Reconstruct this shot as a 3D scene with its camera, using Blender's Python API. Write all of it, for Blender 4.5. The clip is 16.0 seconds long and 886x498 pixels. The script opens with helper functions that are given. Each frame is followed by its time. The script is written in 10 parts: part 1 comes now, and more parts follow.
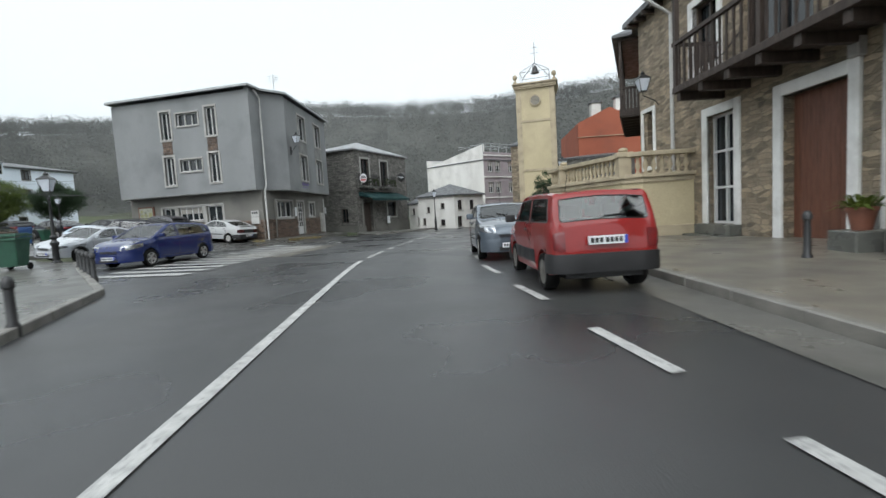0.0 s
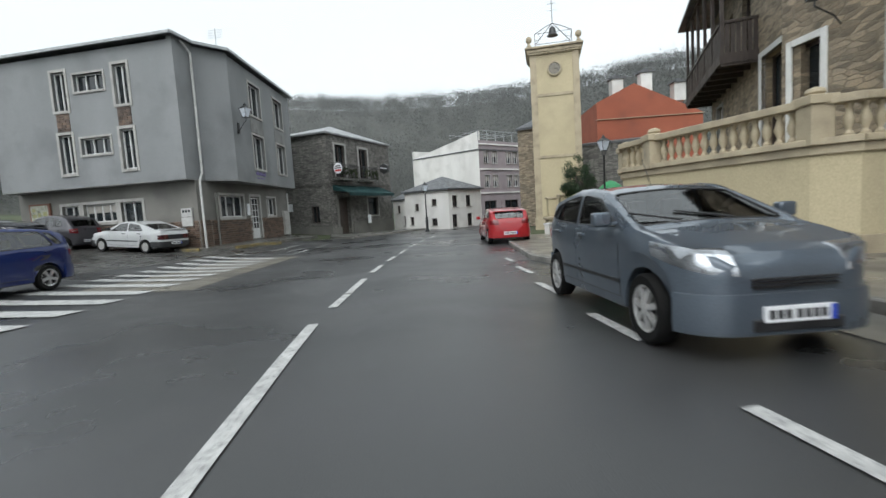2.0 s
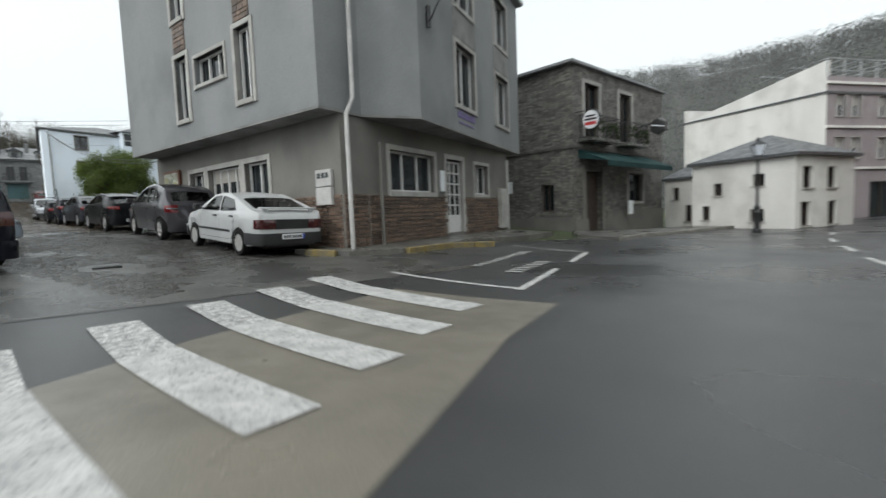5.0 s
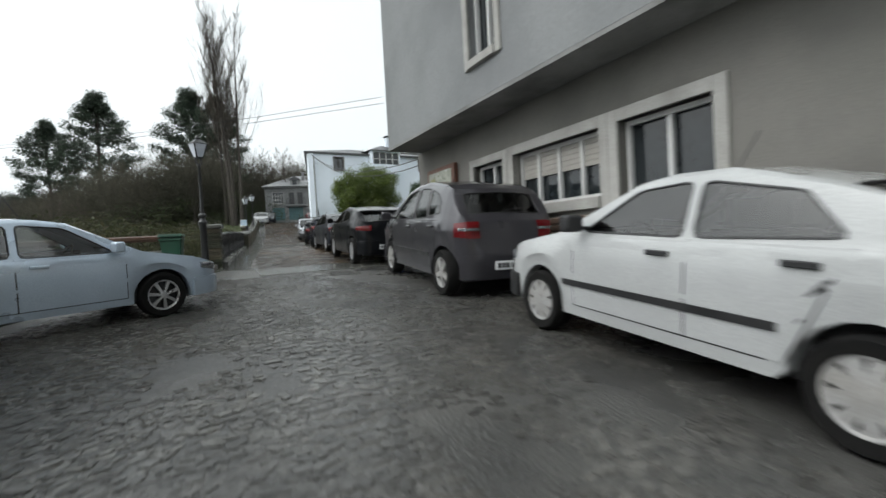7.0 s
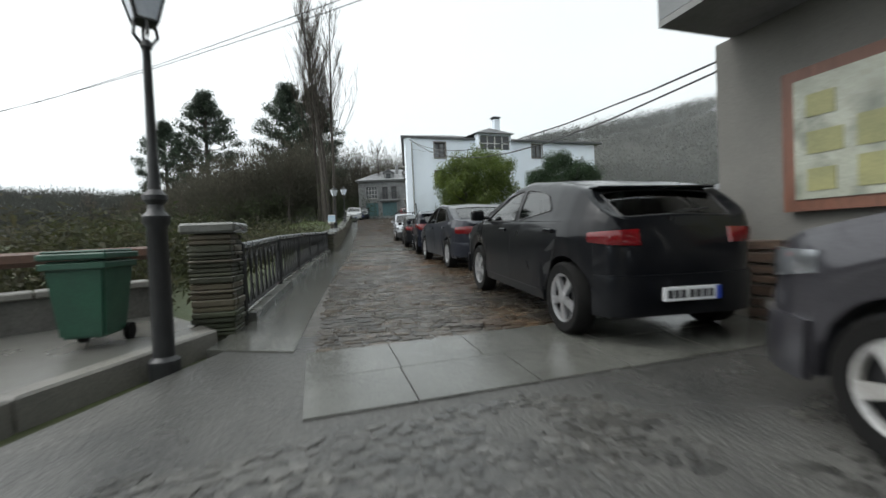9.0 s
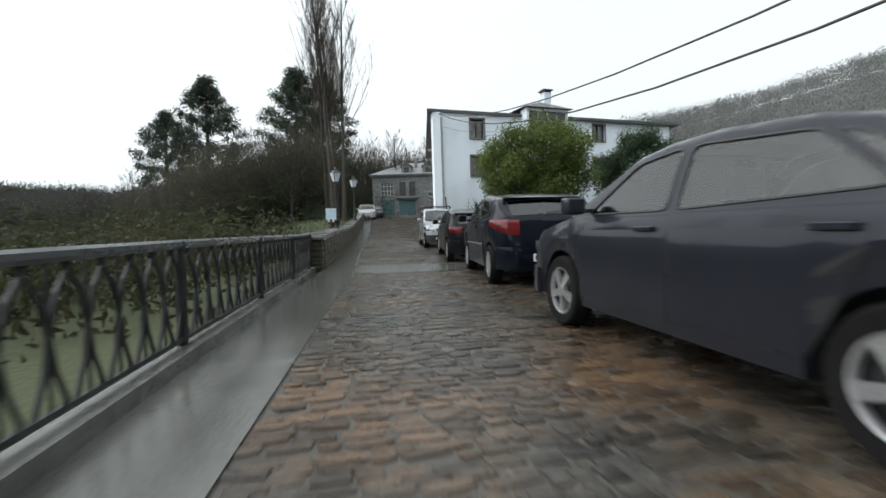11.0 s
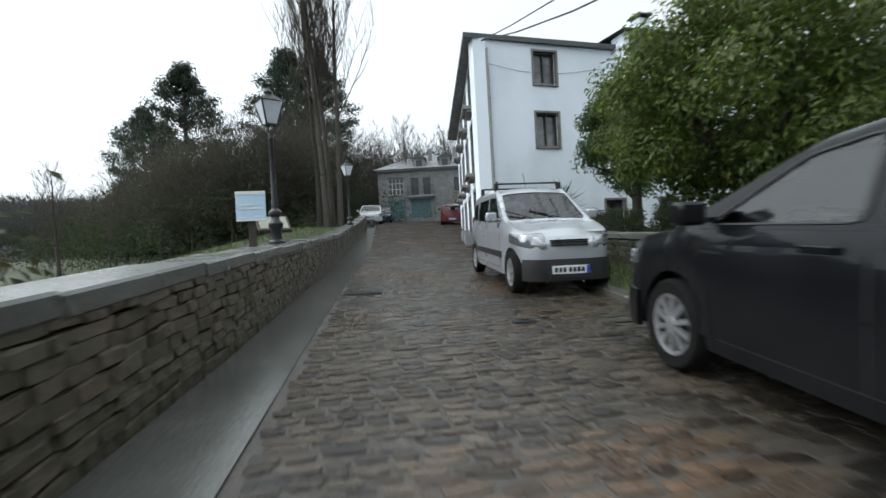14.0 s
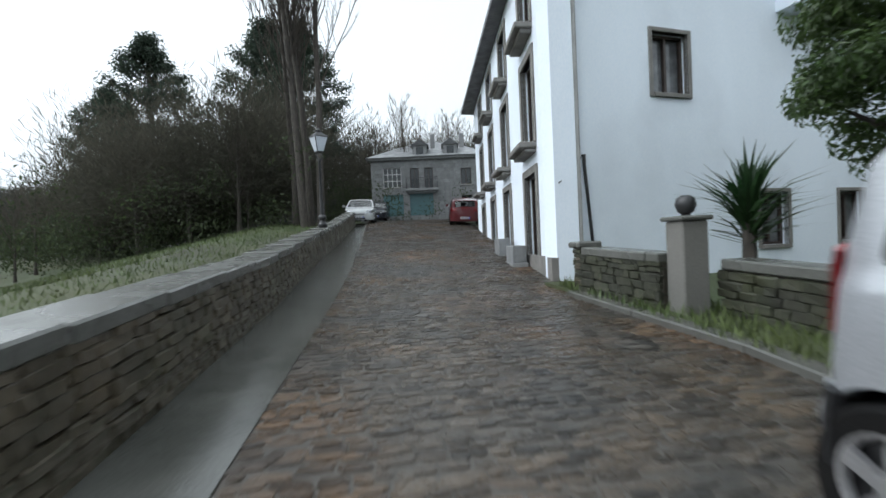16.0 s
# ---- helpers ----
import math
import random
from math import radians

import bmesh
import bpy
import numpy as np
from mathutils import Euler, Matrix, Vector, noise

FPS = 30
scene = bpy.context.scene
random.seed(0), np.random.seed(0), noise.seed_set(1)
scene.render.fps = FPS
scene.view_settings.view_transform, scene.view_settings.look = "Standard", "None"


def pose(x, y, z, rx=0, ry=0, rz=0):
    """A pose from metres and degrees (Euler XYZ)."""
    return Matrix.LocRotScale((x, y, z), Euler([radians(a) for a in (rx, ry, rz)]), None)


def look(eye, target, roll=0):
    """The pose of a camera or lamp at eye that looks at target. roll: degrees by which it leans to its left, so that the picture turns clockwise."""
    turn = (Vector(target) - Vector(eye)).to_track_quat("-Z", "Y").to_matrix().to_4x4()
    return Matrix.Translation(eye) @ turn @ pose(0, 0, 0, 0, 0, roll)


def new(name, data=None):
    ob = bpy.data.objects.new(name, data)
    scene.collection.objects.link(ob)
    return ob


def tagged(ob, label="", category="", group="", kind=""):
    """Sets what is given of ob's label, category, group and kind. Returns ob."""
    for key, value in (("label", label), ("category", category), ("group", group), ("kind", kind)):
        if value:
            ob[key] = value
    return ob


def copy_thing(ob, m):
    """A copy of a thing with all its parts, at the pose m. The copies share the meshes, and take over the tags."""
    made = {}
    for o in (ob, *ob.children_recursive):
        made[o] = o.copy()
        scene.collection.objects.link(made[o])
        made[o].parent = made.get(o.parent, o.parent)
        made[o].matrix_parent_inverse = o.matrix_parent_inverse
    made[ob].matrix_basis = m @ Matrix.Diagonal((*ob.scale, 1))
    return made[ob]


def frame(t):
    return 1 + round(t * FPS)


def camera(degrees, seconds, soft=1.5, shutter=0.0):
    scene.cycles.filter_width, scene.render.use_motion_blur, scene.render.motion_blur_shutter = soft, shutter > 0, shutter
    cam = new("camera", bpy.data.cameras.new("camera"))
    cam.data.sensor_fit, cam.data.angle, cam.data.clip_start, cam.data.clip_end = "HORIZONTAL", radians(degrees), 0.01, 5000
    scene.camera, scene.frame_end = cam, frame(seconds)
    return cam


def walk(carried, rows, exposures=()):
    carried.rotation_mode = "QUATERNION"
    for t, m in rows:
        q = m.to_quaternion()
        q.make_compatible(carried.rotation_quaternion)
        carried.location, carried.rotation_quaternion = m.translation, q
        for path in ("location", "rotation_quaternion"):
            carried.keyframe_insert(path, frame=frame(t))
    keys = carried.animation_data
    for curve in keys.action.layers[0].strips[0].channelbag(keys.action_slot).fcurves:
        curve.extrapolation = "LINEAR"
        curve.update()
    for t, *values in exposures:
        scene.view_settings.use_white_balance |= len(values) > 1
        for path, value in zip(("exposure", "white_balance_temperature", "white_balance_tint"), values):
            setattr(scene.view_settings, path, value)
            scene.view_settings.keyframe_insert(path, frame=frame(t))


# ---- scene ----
cam = camera(88.84, 16.0, soft=1.5, shutter=0.4)
# seconds, x, y, z, yaw, pitch, roll
ROWS = [
    (0.0, -7.592, 19.174, 1.180, 5.94, -4.62, 3.38),
    (0.5, -8.041, 20.985, 1.182, 5.40, -4.70, 3.53),
    (1.0, -8.511, 22.788, 1.212, 4.67, -4.73, 3.48),
    (1.5, -8.931, 24.551, 1.207, 3.99, -4.84, 3.59),
    (2.0, -9.309, 26.249, 1.222, 3.39, -5.04, 3.55),
    (2.5, -9.547, 27.903, 1.202, 3.51, -5.01, 3.52),
    (3.0, -9.963, 29.489, 1.207, 4.65, -4.95, 3.72),
    (3.2, -10.09, 30.113, 1.185, 6.05, -4.79, 3.70),
    (5.3, -15.937, 39.462, 0.825, 33.41, -4.22, 3.16),
    (5.5, -16.855, 39.963, 0.837, 35.97, -3.91, 4.05),
    (6.0, -19.027, 41.004, 1.006, 42.80, -2.32, 5.62),
    (6.5, -20.899, 41.685, 1.089, 49.90, -1.40, 5.34),
    (7.0, -22.701, 42.167, 1.203, 55.39, -1.54, 3.12),
    (7.5, -24.344, 42.633, 1.286, 59.40, -1.10, 2.12),
    (8.0, -25.956, 43.084, 1.358, 62.49, -1.36, 2.35),
    (8.5, -27.640, 43.512, 1.480, 65.01, -0.90, 3.00),
    (9.0, -29.253, 43.892, 1.534, 66.40, -1.45, 2.44),
    (9.5, -30.930, 44.385, 1.583, 67.17, -0.91, 2.18),
    (10.0, -32.974, 44.881, 1.612, 68.04, -1.33, 1.80),
    (12.3, -41.040, 46.774, 1.930, 68.48, -0.83, 2.03),
    (12.5, -41.720, 46.950, 1.954, 68.54, -0.78, 2.41),
    (13.0, -43.420, 47.386, 2.021, 68.30, -0.66, 1.74),
    (13.5, -45.032, 47.851, 2.095, 68.54, -0.84, 2.39),
    (14.5, -48.394, 48.620, 2.186, 69.73, -0.32, 3.41),
    (15.0, -49.966, 48.972, 2.294, 69.61, -0.55, 2.59),
    (15.5, -51.812, 49.369, 2.490, 68.85, -0.61, 3.31),
    (16.0, -53.522, 50.027, 2.689, 68.64, -1.07, 2.55),
]
walk(cam, [(t, pose(x, y, z, 90 + pitch, roll, yaw)) for t, x, y, z, yaw, pitch, roll in ROWS],
     exposures=[(0.0, 1.15, 6350, 10), (3.0, 1.15, 6400, 10), (5.5, 1.1, 6550, 10), (10.0, 1.15, 6550, 10), (12.5, 1.15, 6300, 10), (14.0, 1.18, 6250, 10), (16.0, 1.18, 6150, 10)])

# ---- light: a wet, overcast day ----
world = bpy.data.worlds.new("overcast")
scene.world = world
world.use_nodes = True
wn, wl = world.node_tree.nodes, world.node_tree.links
sky = wn.new("ShaderNodeTexSky")
sky.sky_type, sky.sun_disc = "NISHITA", False
sky.sun_elevation, sky.sun_rotation = radians(48), radians(200)
sky.air_density, sky.dust_density, sky.ozone_density = 1.0, 6.0, 1.0
pale = wn.new("ShaderNodeHueSaturation")
pale.inputs["Saturation"].default_value = 0.0
wl.new(sky.outputs["Color"], pale.inputs["Color"])
cloud = wn.new("ShaderNodeMix")
cloud.data_type = "RGBA"
cloud.inputs["Factor"].default_value = 0.7
cloud.inputs["B"].default_value = (3.1, 3.48, 3.62, 1)
wl.new(pale.outputs["Color"], cloud.inputs["A"])
wl.new(cloud.outputs["Result"], wn["Background"].inputs["Color"])
wn["Background"].inputs["Strength"].default_value = 0.15
lamp = bpy.data.lights.new("sun", "SUN")
lamp.energy, lamp.angle, lamp.color = 0.5, radians(60), (0.97, 1.0, 0.98)
sun = new("sun", lamp)
sun.matrix_world = look((0, 0, 60), (-12, 40, 0))


# ---- materials ----
def mat(name, a, b=None, scale=6.0, rough=(0.5, 0.7), bump=0.0, fine=60.0, metal=0.0, stretch=(1, 1, 1), vary=0.0, spec=0.5, coat=0.0, dirt=None, dirt_scale=1.2, bump_scale=None, grain_mix=0.35):
    """Two-scale noise material: colour a to b, roughness range, fine relief; dirt: colour laid on in broad patches; vary: by object or island."""
    m = bpy.data.materials.new(name)
    m.use_nodes = True
    n, l = m.node_tree.nodes, m.node_tree.links
    p = n["Principled BSDF"]
    b = b or tuple(c * 0.8 for c in a)
    tc = n.new("ShaderNodeTexCoord")
    mp = n.new("ShaderNodeMapping")
    mp.inputs["Scale"].default_value = stretch
    l.new(tc.outputs["Object"], mp.inputs["Vector"])
    big = n.new("ShaderNodeTexNoise")
    big.inputs["Scale"].default_value, big.inputs["Detail"].default_value = scale, 6
    small = n.new("ShaderNodeTexNoise")
    small.inputs["Scale"].default_value, small.inputs["Detail"].default_value = fine, 3
    l.new(mp.outputs["Vector"], big.inputs["Vector"])
    l.new(mp.outputs["Vector"], small.inputs["Vector"])
    ramp = n.new("ShaderNodeMapRange")
    ramp.inputs[1].default_value, ramp.inputs[2].default_value = 0.32, 0.68
    l.new(big.outputs["Fac"], ramp.inputs[0])
    mix = n.new("ShaderNodeMix")
    mix.data_type = "RGBA"
    mix.inputs["A"].default_value, mix.inputs["B"].default_value = (*a, 1), (*b, 1)
    l.new(ramp.outputs[0], mix.inputs["Factor"])
    col = mix.outputs["Result"]
    grain = n.new("ShaderNodeMix")
    grain.data_type, grain.blend_type = "RGBA", "OVERLAY"
    grain.inputs["Factor"].default_value = grain_mix
    l.new(col, grain.inputs["A"])
    l.new(small.outputs["Fac"], grain.inputs["B"])
    col = grain.outputs["Result"]
    if dirt:
        dn = n.new("ShaderNodeTexNoise")
        dn.inputs["Scale"].default_value, dn.inputs["Detail"].default_value = dirt_scale, 8
        l.new(tc.outputs["Object"], dn.inputs["Vector"])
        dr = n.new("ShaderNodeMapRange")
        dr.inputs[1].default_value, dr.inputs[2].default_value, dr.inputs[4].default_value = 0.5, 0.72, 0.75
        l.new(dn.outputs["Fac"], dr.inputs[0])
        dm = n.new("ShaderNodeMix")
        dm.data_type = "RGBA"
        dm.inputs["B"].default_value = (*dirt, 1)
        l.new(dr.outputs[0], dm.inputs["Factor"])
        l.new(col, dm.inputs["A"])
        col = dm.outputs["Result"]
    if vary:
        info, isl = n.new("ShaderNodeObjectInfo"), n.new("ShaderNodeNewGeometry")
        add = n.new("ShaderNodeMath")
        add.operation = "ADD"
        l.new(info.outputs["Random"], add.inputs[0])
        l.new(isl.outputs["Random Per Island"], add.inputs[1])
        fr = n.new("ShaderNodeMath")
        fr.operation = "FRACT"
        l.new(add.outputs[0], fr.inputs[0])
        vr = n.new("ShaderNodeMapRange")
        vr.inputs[3].default_value, vr.inputs[4].default_value = 1 - vary, 1 + vary
        l.new(fr.outputs[0], vr.inputs[0])
        hs = n.new("ShaderNodeHueSaturation")
        l.new(vr.outputs[0], hs.inputs["Value"])
        l.new(col, hs.inputs["Color"])
        col = hs.outputs["Color"]
    l.new(col, p.inputs["Base Color"])
    rr = n.new("ShaderNodeMapRange")
    rr.inputs[1].default_value, rr.inputs[2].default_value = 0.3, 0.7
    rr.inputs[3].default_value, rr.inputs[4].default_value = rough
    l.new(big.outputs["Fac"], rr.inputs[0])
    l.new(rr.outputs[0], p.inputs["Roughness"])
    p.inputs["Metallic"].default_value = metal
    p.inputs["Specular IOR Level"].default_value = spec
    p.inputs["Coat Weight"].default_value = coat
    p.inputs["Coat Roughness"].default_value = 0.08
    if bump:
        bp = n.new("ShaderNodeBump")
        bp.inputs["Strength"].default_value, bp.inputs["Distance"].default_value = bump, 0.02
        if bump_scale:
            bn = n.new("ShaderNodeTexNoise")
            bn.inputs["Scale"].default_value, bn.inputs["Detail"].default_value = bump_scale, 4
            l.new(mp.outputs["Vector"], bn.inputs["Vector"])
            l.new(bn.outputs["Fac"], bp.inputs["Height"])
        else:
            l.new(small.outputs["Fac"], bp.inputs["Height"])
        l.new(bp.outputs["Normal"], p.inputs["Normal"])
    return m


def strata(name, a, b, mortar, row=0.07, length=0.32, bump=0.8):
    """Thin-bedded rubble: courses of slate with dark beds, warped."""
    m = mat(name, a, b, scale=3.0, rough=(0.55, 0.85), fine=45)
    n, l = m.node_tree.nodes, m.node_tree.links
    p = n["Principled BSDF"]
    tc = n.new("ShaderNodeTexCoord")
    wob = n.new("ShaderNodeTexNoise")
    wob.inputs["Scale"].default_value = 2.5
    l.new(tc.outputs["UV"], wob.inputs["Vector"])
    vm = n.new("ShaderNodeVectorMath")
    vm.operation = "MULTIPLY_ADD"
    vm.inputs[1].default_value = (0.12, 0.12, 0.0)
    l.new(wob.outputs["Color"], vm.inputs[0])
    l.new(tc.outputs["UV"], vm.inputs[2])
    br = n.new("ShaderNodeTexBrick")
    br.offset, br.squash = 0.37, 0.7
    br.inputs["Scale"].default_value = 1.0
    br.inputs["Color1"].default_value, br.inputs["Color2"].default_value, br.inputs["Mortar"].default_value = (1, 1, 1, 1), (0.45, 0.45, 0.45, 1), (0, 0, 0, 1)
    br.inputs["Mortar Size"].default_value, br.inputs["Mortar Smooth"].default_value = 0.012, 0.6
    br.inputs["Brick Width"].default_value, br.inputs["Row Height"].default_value = length, row
    l.new(vm.outputs[0], br.inputs["Vector"])
    link = p.inputs["Base Color"].links[0]
    src = link.from_socket
    mul = n.new("ShaderNodeMix")
    mul.data_type = "RGBA"
    mul.inputs["A"].default_value = (*mortar, 1)
    l.new(src, mul.inputs["B"])
    sp = n.new("ShaderNodeMapRange")
    sp.inputs[3].default_value, sp.inputs[4].default_value = 0.1, 1.0
    l.new(br.outputs["Color"], sp.inputs[0])
    l.new(sp.outputs[0], mul.inputs["Factor"])
    l.new(mul.outputs["Result"], p.inputs["Base Color"])
    bp = n.new("ShaderNodeBump")
    bp.inputs["Strength"].default_value, bp.inputs["Distance"].default_value = bump, 0.03
    l.new(br.outputs["Color"], bp.inputs["Height"])
    l.new(bp.outputs["Normal"], p.inputs["Normal"])
    return m


def rubble_face(name, a, b, mortar, row=0.085, length=0.3, bump=0.7):
    """Flat irregular slates bedded in mortar: stretched cells, each with its own tone."""
    m = mat(name, a, b, scale=2.2, rough=(0.5, 0.85), fine=40, grain_mix=0.6)
    n, l = m.node_tree.nodes, m.node_tree.links
    p = n["Principled BSDF"]
    tc, mp = n.new("ShaderNodeTexCoord"), n.new("ShaderNodeMapping")
    mp.inputs["Scale"].default_value = (1 / length, 1 / row, 1)
    wob, vm = n.new("ShaderNodeTexNoise"), n.new("ShaderNodeVectorMath")
    wob.inputs["Scale"].default_value, wob.inputs["Detail"].default_value = 1.7, 3
    vm.operation = "MULTIPLY_ADD"
    vm.inputs[1].default_value = (0.25, 0.16, 0)
    l.new(tc.outputs["UV"], wob.inputs["Vector"])
    l.new(wob.outputs["Color"], vm.inputs[0])
    l.new(tc.outputs["UV"], vm.inputs[2])
    l.new(vm.outputs[0], mp.inputs["Vector"])
    cell, edge = n.new("ShaderNodeTexVoronoi"), n.new("ShaderNodeTexVoronoi")
    edge.feature = "DISTANCE_TO_EDGE"
    for v in (cell, edge):
        v.voronoi_dimensions = "2D"
        v.inputs["Scale"].default_value, v.inputs["Randomness"].default_value = 1.0, 0.85
        l.new(mp.outputs["Vector"], v.inputs["Vector"])
    tone = n.new("ShaderNodeMapRange")
    tone.inputs[3].default_value, tone.inputs[4].default_value = 0.55, 1.45
    sep = n.new("ShaderNodeSeparateColor")
    l.new(cell.outputs["Color"], sep.inputs[0])
    l.new(sep.outputs[0], tone.inputs[0])
    hs = n.new("ShaderNodeHueSaturation")
    l.new(tone.outputs[0], hs.inputs["Value"])
    l.new(p.inputs["Base Color"].links[0].from_socket, hs.inputs["Color"])
    joint = n.new("ShaderNodeMapRange")
    joint.inputs[1].default_value, joint.inputs[2].default_value = 0.01, 0.12
    l.new(edge.outputs["Distance"], joint.inputs[0])
    mx = n.new("ShaderNodeMix")
    mx.data_type = "RGBA"
    mx.inputs["A"].default_value = (*mortar, 1)
    l.new(hs.outputs["Color"], mx.inputs["B"])
    l.new(joint.outputs[0], mx.inputs["Factor"])
    l.new(mx.outputs["Result"], p.inputs["Base Color"])
    hgt = n.new("ShaderNodeMath")
    hgt.operation = "MULTIPLY_ADD"
    hgt.inputs[1].default_value = 0.4
    l.new(sep.outputs[1], hgt.inputs[0])
    l.new(joint.outputs[0], hgt.inputs[2])
    bp = n.new("ShaderNodeBump")
    bp.inputs["Strength"].default_value, bp.inputs["Distance"].default_value = bump, 0.025
    l.new(hgt.outputs[0], bp.inputs["Height"])
    l.new(bp.outputs["Normal"], p.inputs["Normal"])
    return m


def glass(name, tint=(0.02, 0.025, 0.028), rough=0.03):
    """A pane with a dark room behind it: glossy, nearly black."""
    return mat(name, tint, tuple(c * 0.7 for c in tint), scale=0.8, rough=(rough, rough + 0.05), fine=8, spec=0.6)


ASPHALT = mat("wet_asphalt", (0.030, 0.031, 0.032), (0.047, 0.047, 0.047), scale=0.35, rough=(0.2, 0.46), bump=0.22, fine=85, dirt=(0.025, 0.026, 0.027), dirt_scale=0.5, grain_mix=0.7)
ASPHALT_OLD = mat("worn_wet_asphalt", (0.046, 0.046, 0.044), (0.082, 0.080, 0.074), scale=0.9, rough=(0.12, 0.5), bump=0.6, fine=42, bump_scale=38, dirt=(0.034, 0.034, 0.033), dirt_scale=1.6, grain_mix=1.0)
CONCRETE = mat("wet_concrete", (0.128, 0.124, 0.112), (0.08, 0.0784, 0.072), scale=0.8, rough=(0.2, 0.5), bump=0.15, fine=50, dirt=(0.056, 0.0544, 0.048), dirt_scale=0.9)
PALE_CONCRETE = mat("sandy_concrete", (0.162, 0.147, 0.12), (0.12, 0.111, 0.093), scale=1.2, rough=(0.25, 0.5), bump=0.12, fine=60, dirt=(0.09, 0.084, 0.072), dirt_scale=0.6)
WET_STONE = mat("rain_wet_concrete", (0.115, 0.115, 0.104), (0.07, 0.071, 0.064), scale=1.1, rough=(0.02, 0.2), bump=0.12, fine=50, dirt=(0.05, 0.052, 0.046), dirt_scale=0.9)
KERB = mat("kerb_stone", (0.20, 0.19, 0.17), (0.12, 0.115, 0.105), scale=2.0, rough=(0.3, 0.6), bump=0.3, fine=60)
COBBLE = mat("wet_slate_cobble", (0.066, 0.049, 0.033), (0.034, 0.032, 0.028), scale=1.3, rough=(0.07, 0.4), bump=0.5, fine=30, vary=0.6, dirt=(0.12, 0.066, 0.032), dirt_scale=0.55)
RUBBLE_PAVE = mat("wet_worn_paving_stone", (0.088, 0.085, 0.077), (0.048, 0.047, 0.044), scale=1.4, rough=(0.07, 0.36), bump=0.25, fine=45, vary=0.38, dirt=(0.04, 0.04, 0.037), dirt_scale=0.9)
SLAB = mat("worn_wet_granite_slab", (0.082, 0.080, 0.073), (0.052, 0.052, 0.048), scale=1.6, rough=(0.05, 0.36), bump=0.3, fine=40, dirt=(0.038, 0.038, 0.035), dirt_scale=1.4, vary=0.3)
COBBLE_BED = mat("cobble_bed_earth", (0.075, 0.066, 0.054), (0.05, 0.046, 0.04), scale=3, rough=(0.3, 0.6), bump=0.4, fine=40)
PAINT_ROAD = mat("road_paint", (0.465, 0.465, 0.45), (0.315, 0.315, 0.307), scale=5, rough=(0.35, 0.6), bump=0.25, fine=60, dirt=(0.09, 0.09, 0.09), dirt_scale=26)
PAINT_WORN = mat("worn_road_paint", (0.5, 0.5, 0.485), (0.2, 0.2, 0.195), scale=14, rough=(0.35, 0.6), bump=0.5, fine=45, dirt=(0.045, 0.045, 0.044), dirt_scale=42, grain_mix=0.9)
YELLOW = mat("yellow_kerb_paint", (0.2, 0.145, 0.04), (0.12, 0.105, 0.065), scale=5, rough=(0.4, 0.6), dirt=(0.1, 0.09, 0.06), dirt_scale=4)
GRASS = mat("winter_grass", (0.033, 0.051, 0.0132), (0.051, 0.057, 0.021), scale=0.25, rough=(0.7, 0.9), bump=0.8, fine=14, dirt=(0.03, 0.0288, 0.018), dirt_scale=0.12)
MEADOW = mat("wet_meadow_blades", (0.05, 0.085, 0.02), (0.08, 0.098, 0.03), scale=0.4, rough=(0.5, 0.8), vary=0.35)
LITTER = mat("brown_leaf_litter", (0.042, 0.043, 0.036), (0.034, 0.037, 0.029), scale=0.3, rough=(0.8, 0.95), bump=0.8, fine=9)
EARTH = mat("wet_earth", (0.06, 0.05, 0.038), (0.035, 0.033, 0.022), scale=0.5, rough=(0.6, 0.9), bump=0.6, fine=12)
RENDER_GREY = mat("grey_render", (0.212, 0.219, 0.223), (0.186, 0.194, 0.197), scale=0.6, rough=(0.75, 0.9), bump=0.08, fine=90, dirt=(0.13, 0.136, 0.14), dirt_scale=0.5, stretch=(1, 1, 0.25))
RENDER_TAUPE = mat("taupe_render", (0.157, 0.151, 0.136), (0.128, 0.125, 0.113), scale=0.8, rough=(0.75, 0.9), bump=0.08, fine=90, dirt=(0.0928, 0.0899, 0.0841), dirt_scale=0.7)
SOFFIT = mat("stained_soffit", (0.23, 0.23, 0.225), (0.16, 0.16, 0.155), scale=1.0, rough=(0.8, 0.9), dirt=(0.09, 0.09, 0.085))
SURROUND = mat("pale_stone_surround", (0.35, 0.343, 0.322), (0.294, 0.287, 0.269), scale=2.5, rough=(0.6, 0.8), bump=0.06, dirt=(0.21, 0.203, 0.189), dirt_scale=2)
CLAD = mat("rust_brown_cladding_stone", (0.12, 0.075, 0.05), (0.075, 0.052, 0.04), scale=2.5, rough=(0.4, 0.7), bump=0.35, fine=25, vary=0.5, dirt=(0.0562, 0.045, 0.0375), dirt_scale=3)
MORTAR = mat("light_mortar", (0.23, 0.21, 0.185), (0.17, 0.155, 0.135), scale=6, rough=(0.8, 0.95), bump=0.3)
WHITE_FRAME = mat("white_window_frame", (0.555, 0.555, 0.547), (0.51, 0.51, 0.503), scale=2, rough=(0.35, 0.5))
DARK_FRAME = mat("dark_brown_frame", (0.05, 0.035, 0.028), (0.035, 0.026, 0.022), scale=6, rough=(0.4, 0.6))
PANE = glass("window_pane")
CURTAIN = mat("pane_before_white_curtain", (0.2, 0.21, 0.22), (0.06, 0.062, 0.066), scale=1.6, rough=(0.04, 0.1), fine=9, spec=0.6)
BLIND = mat("beige_shutter_slats", (0.33, 0.31, 0.28), (0.28, 0.265, 0.24), scale=3, rough=(0.5, 0.7))
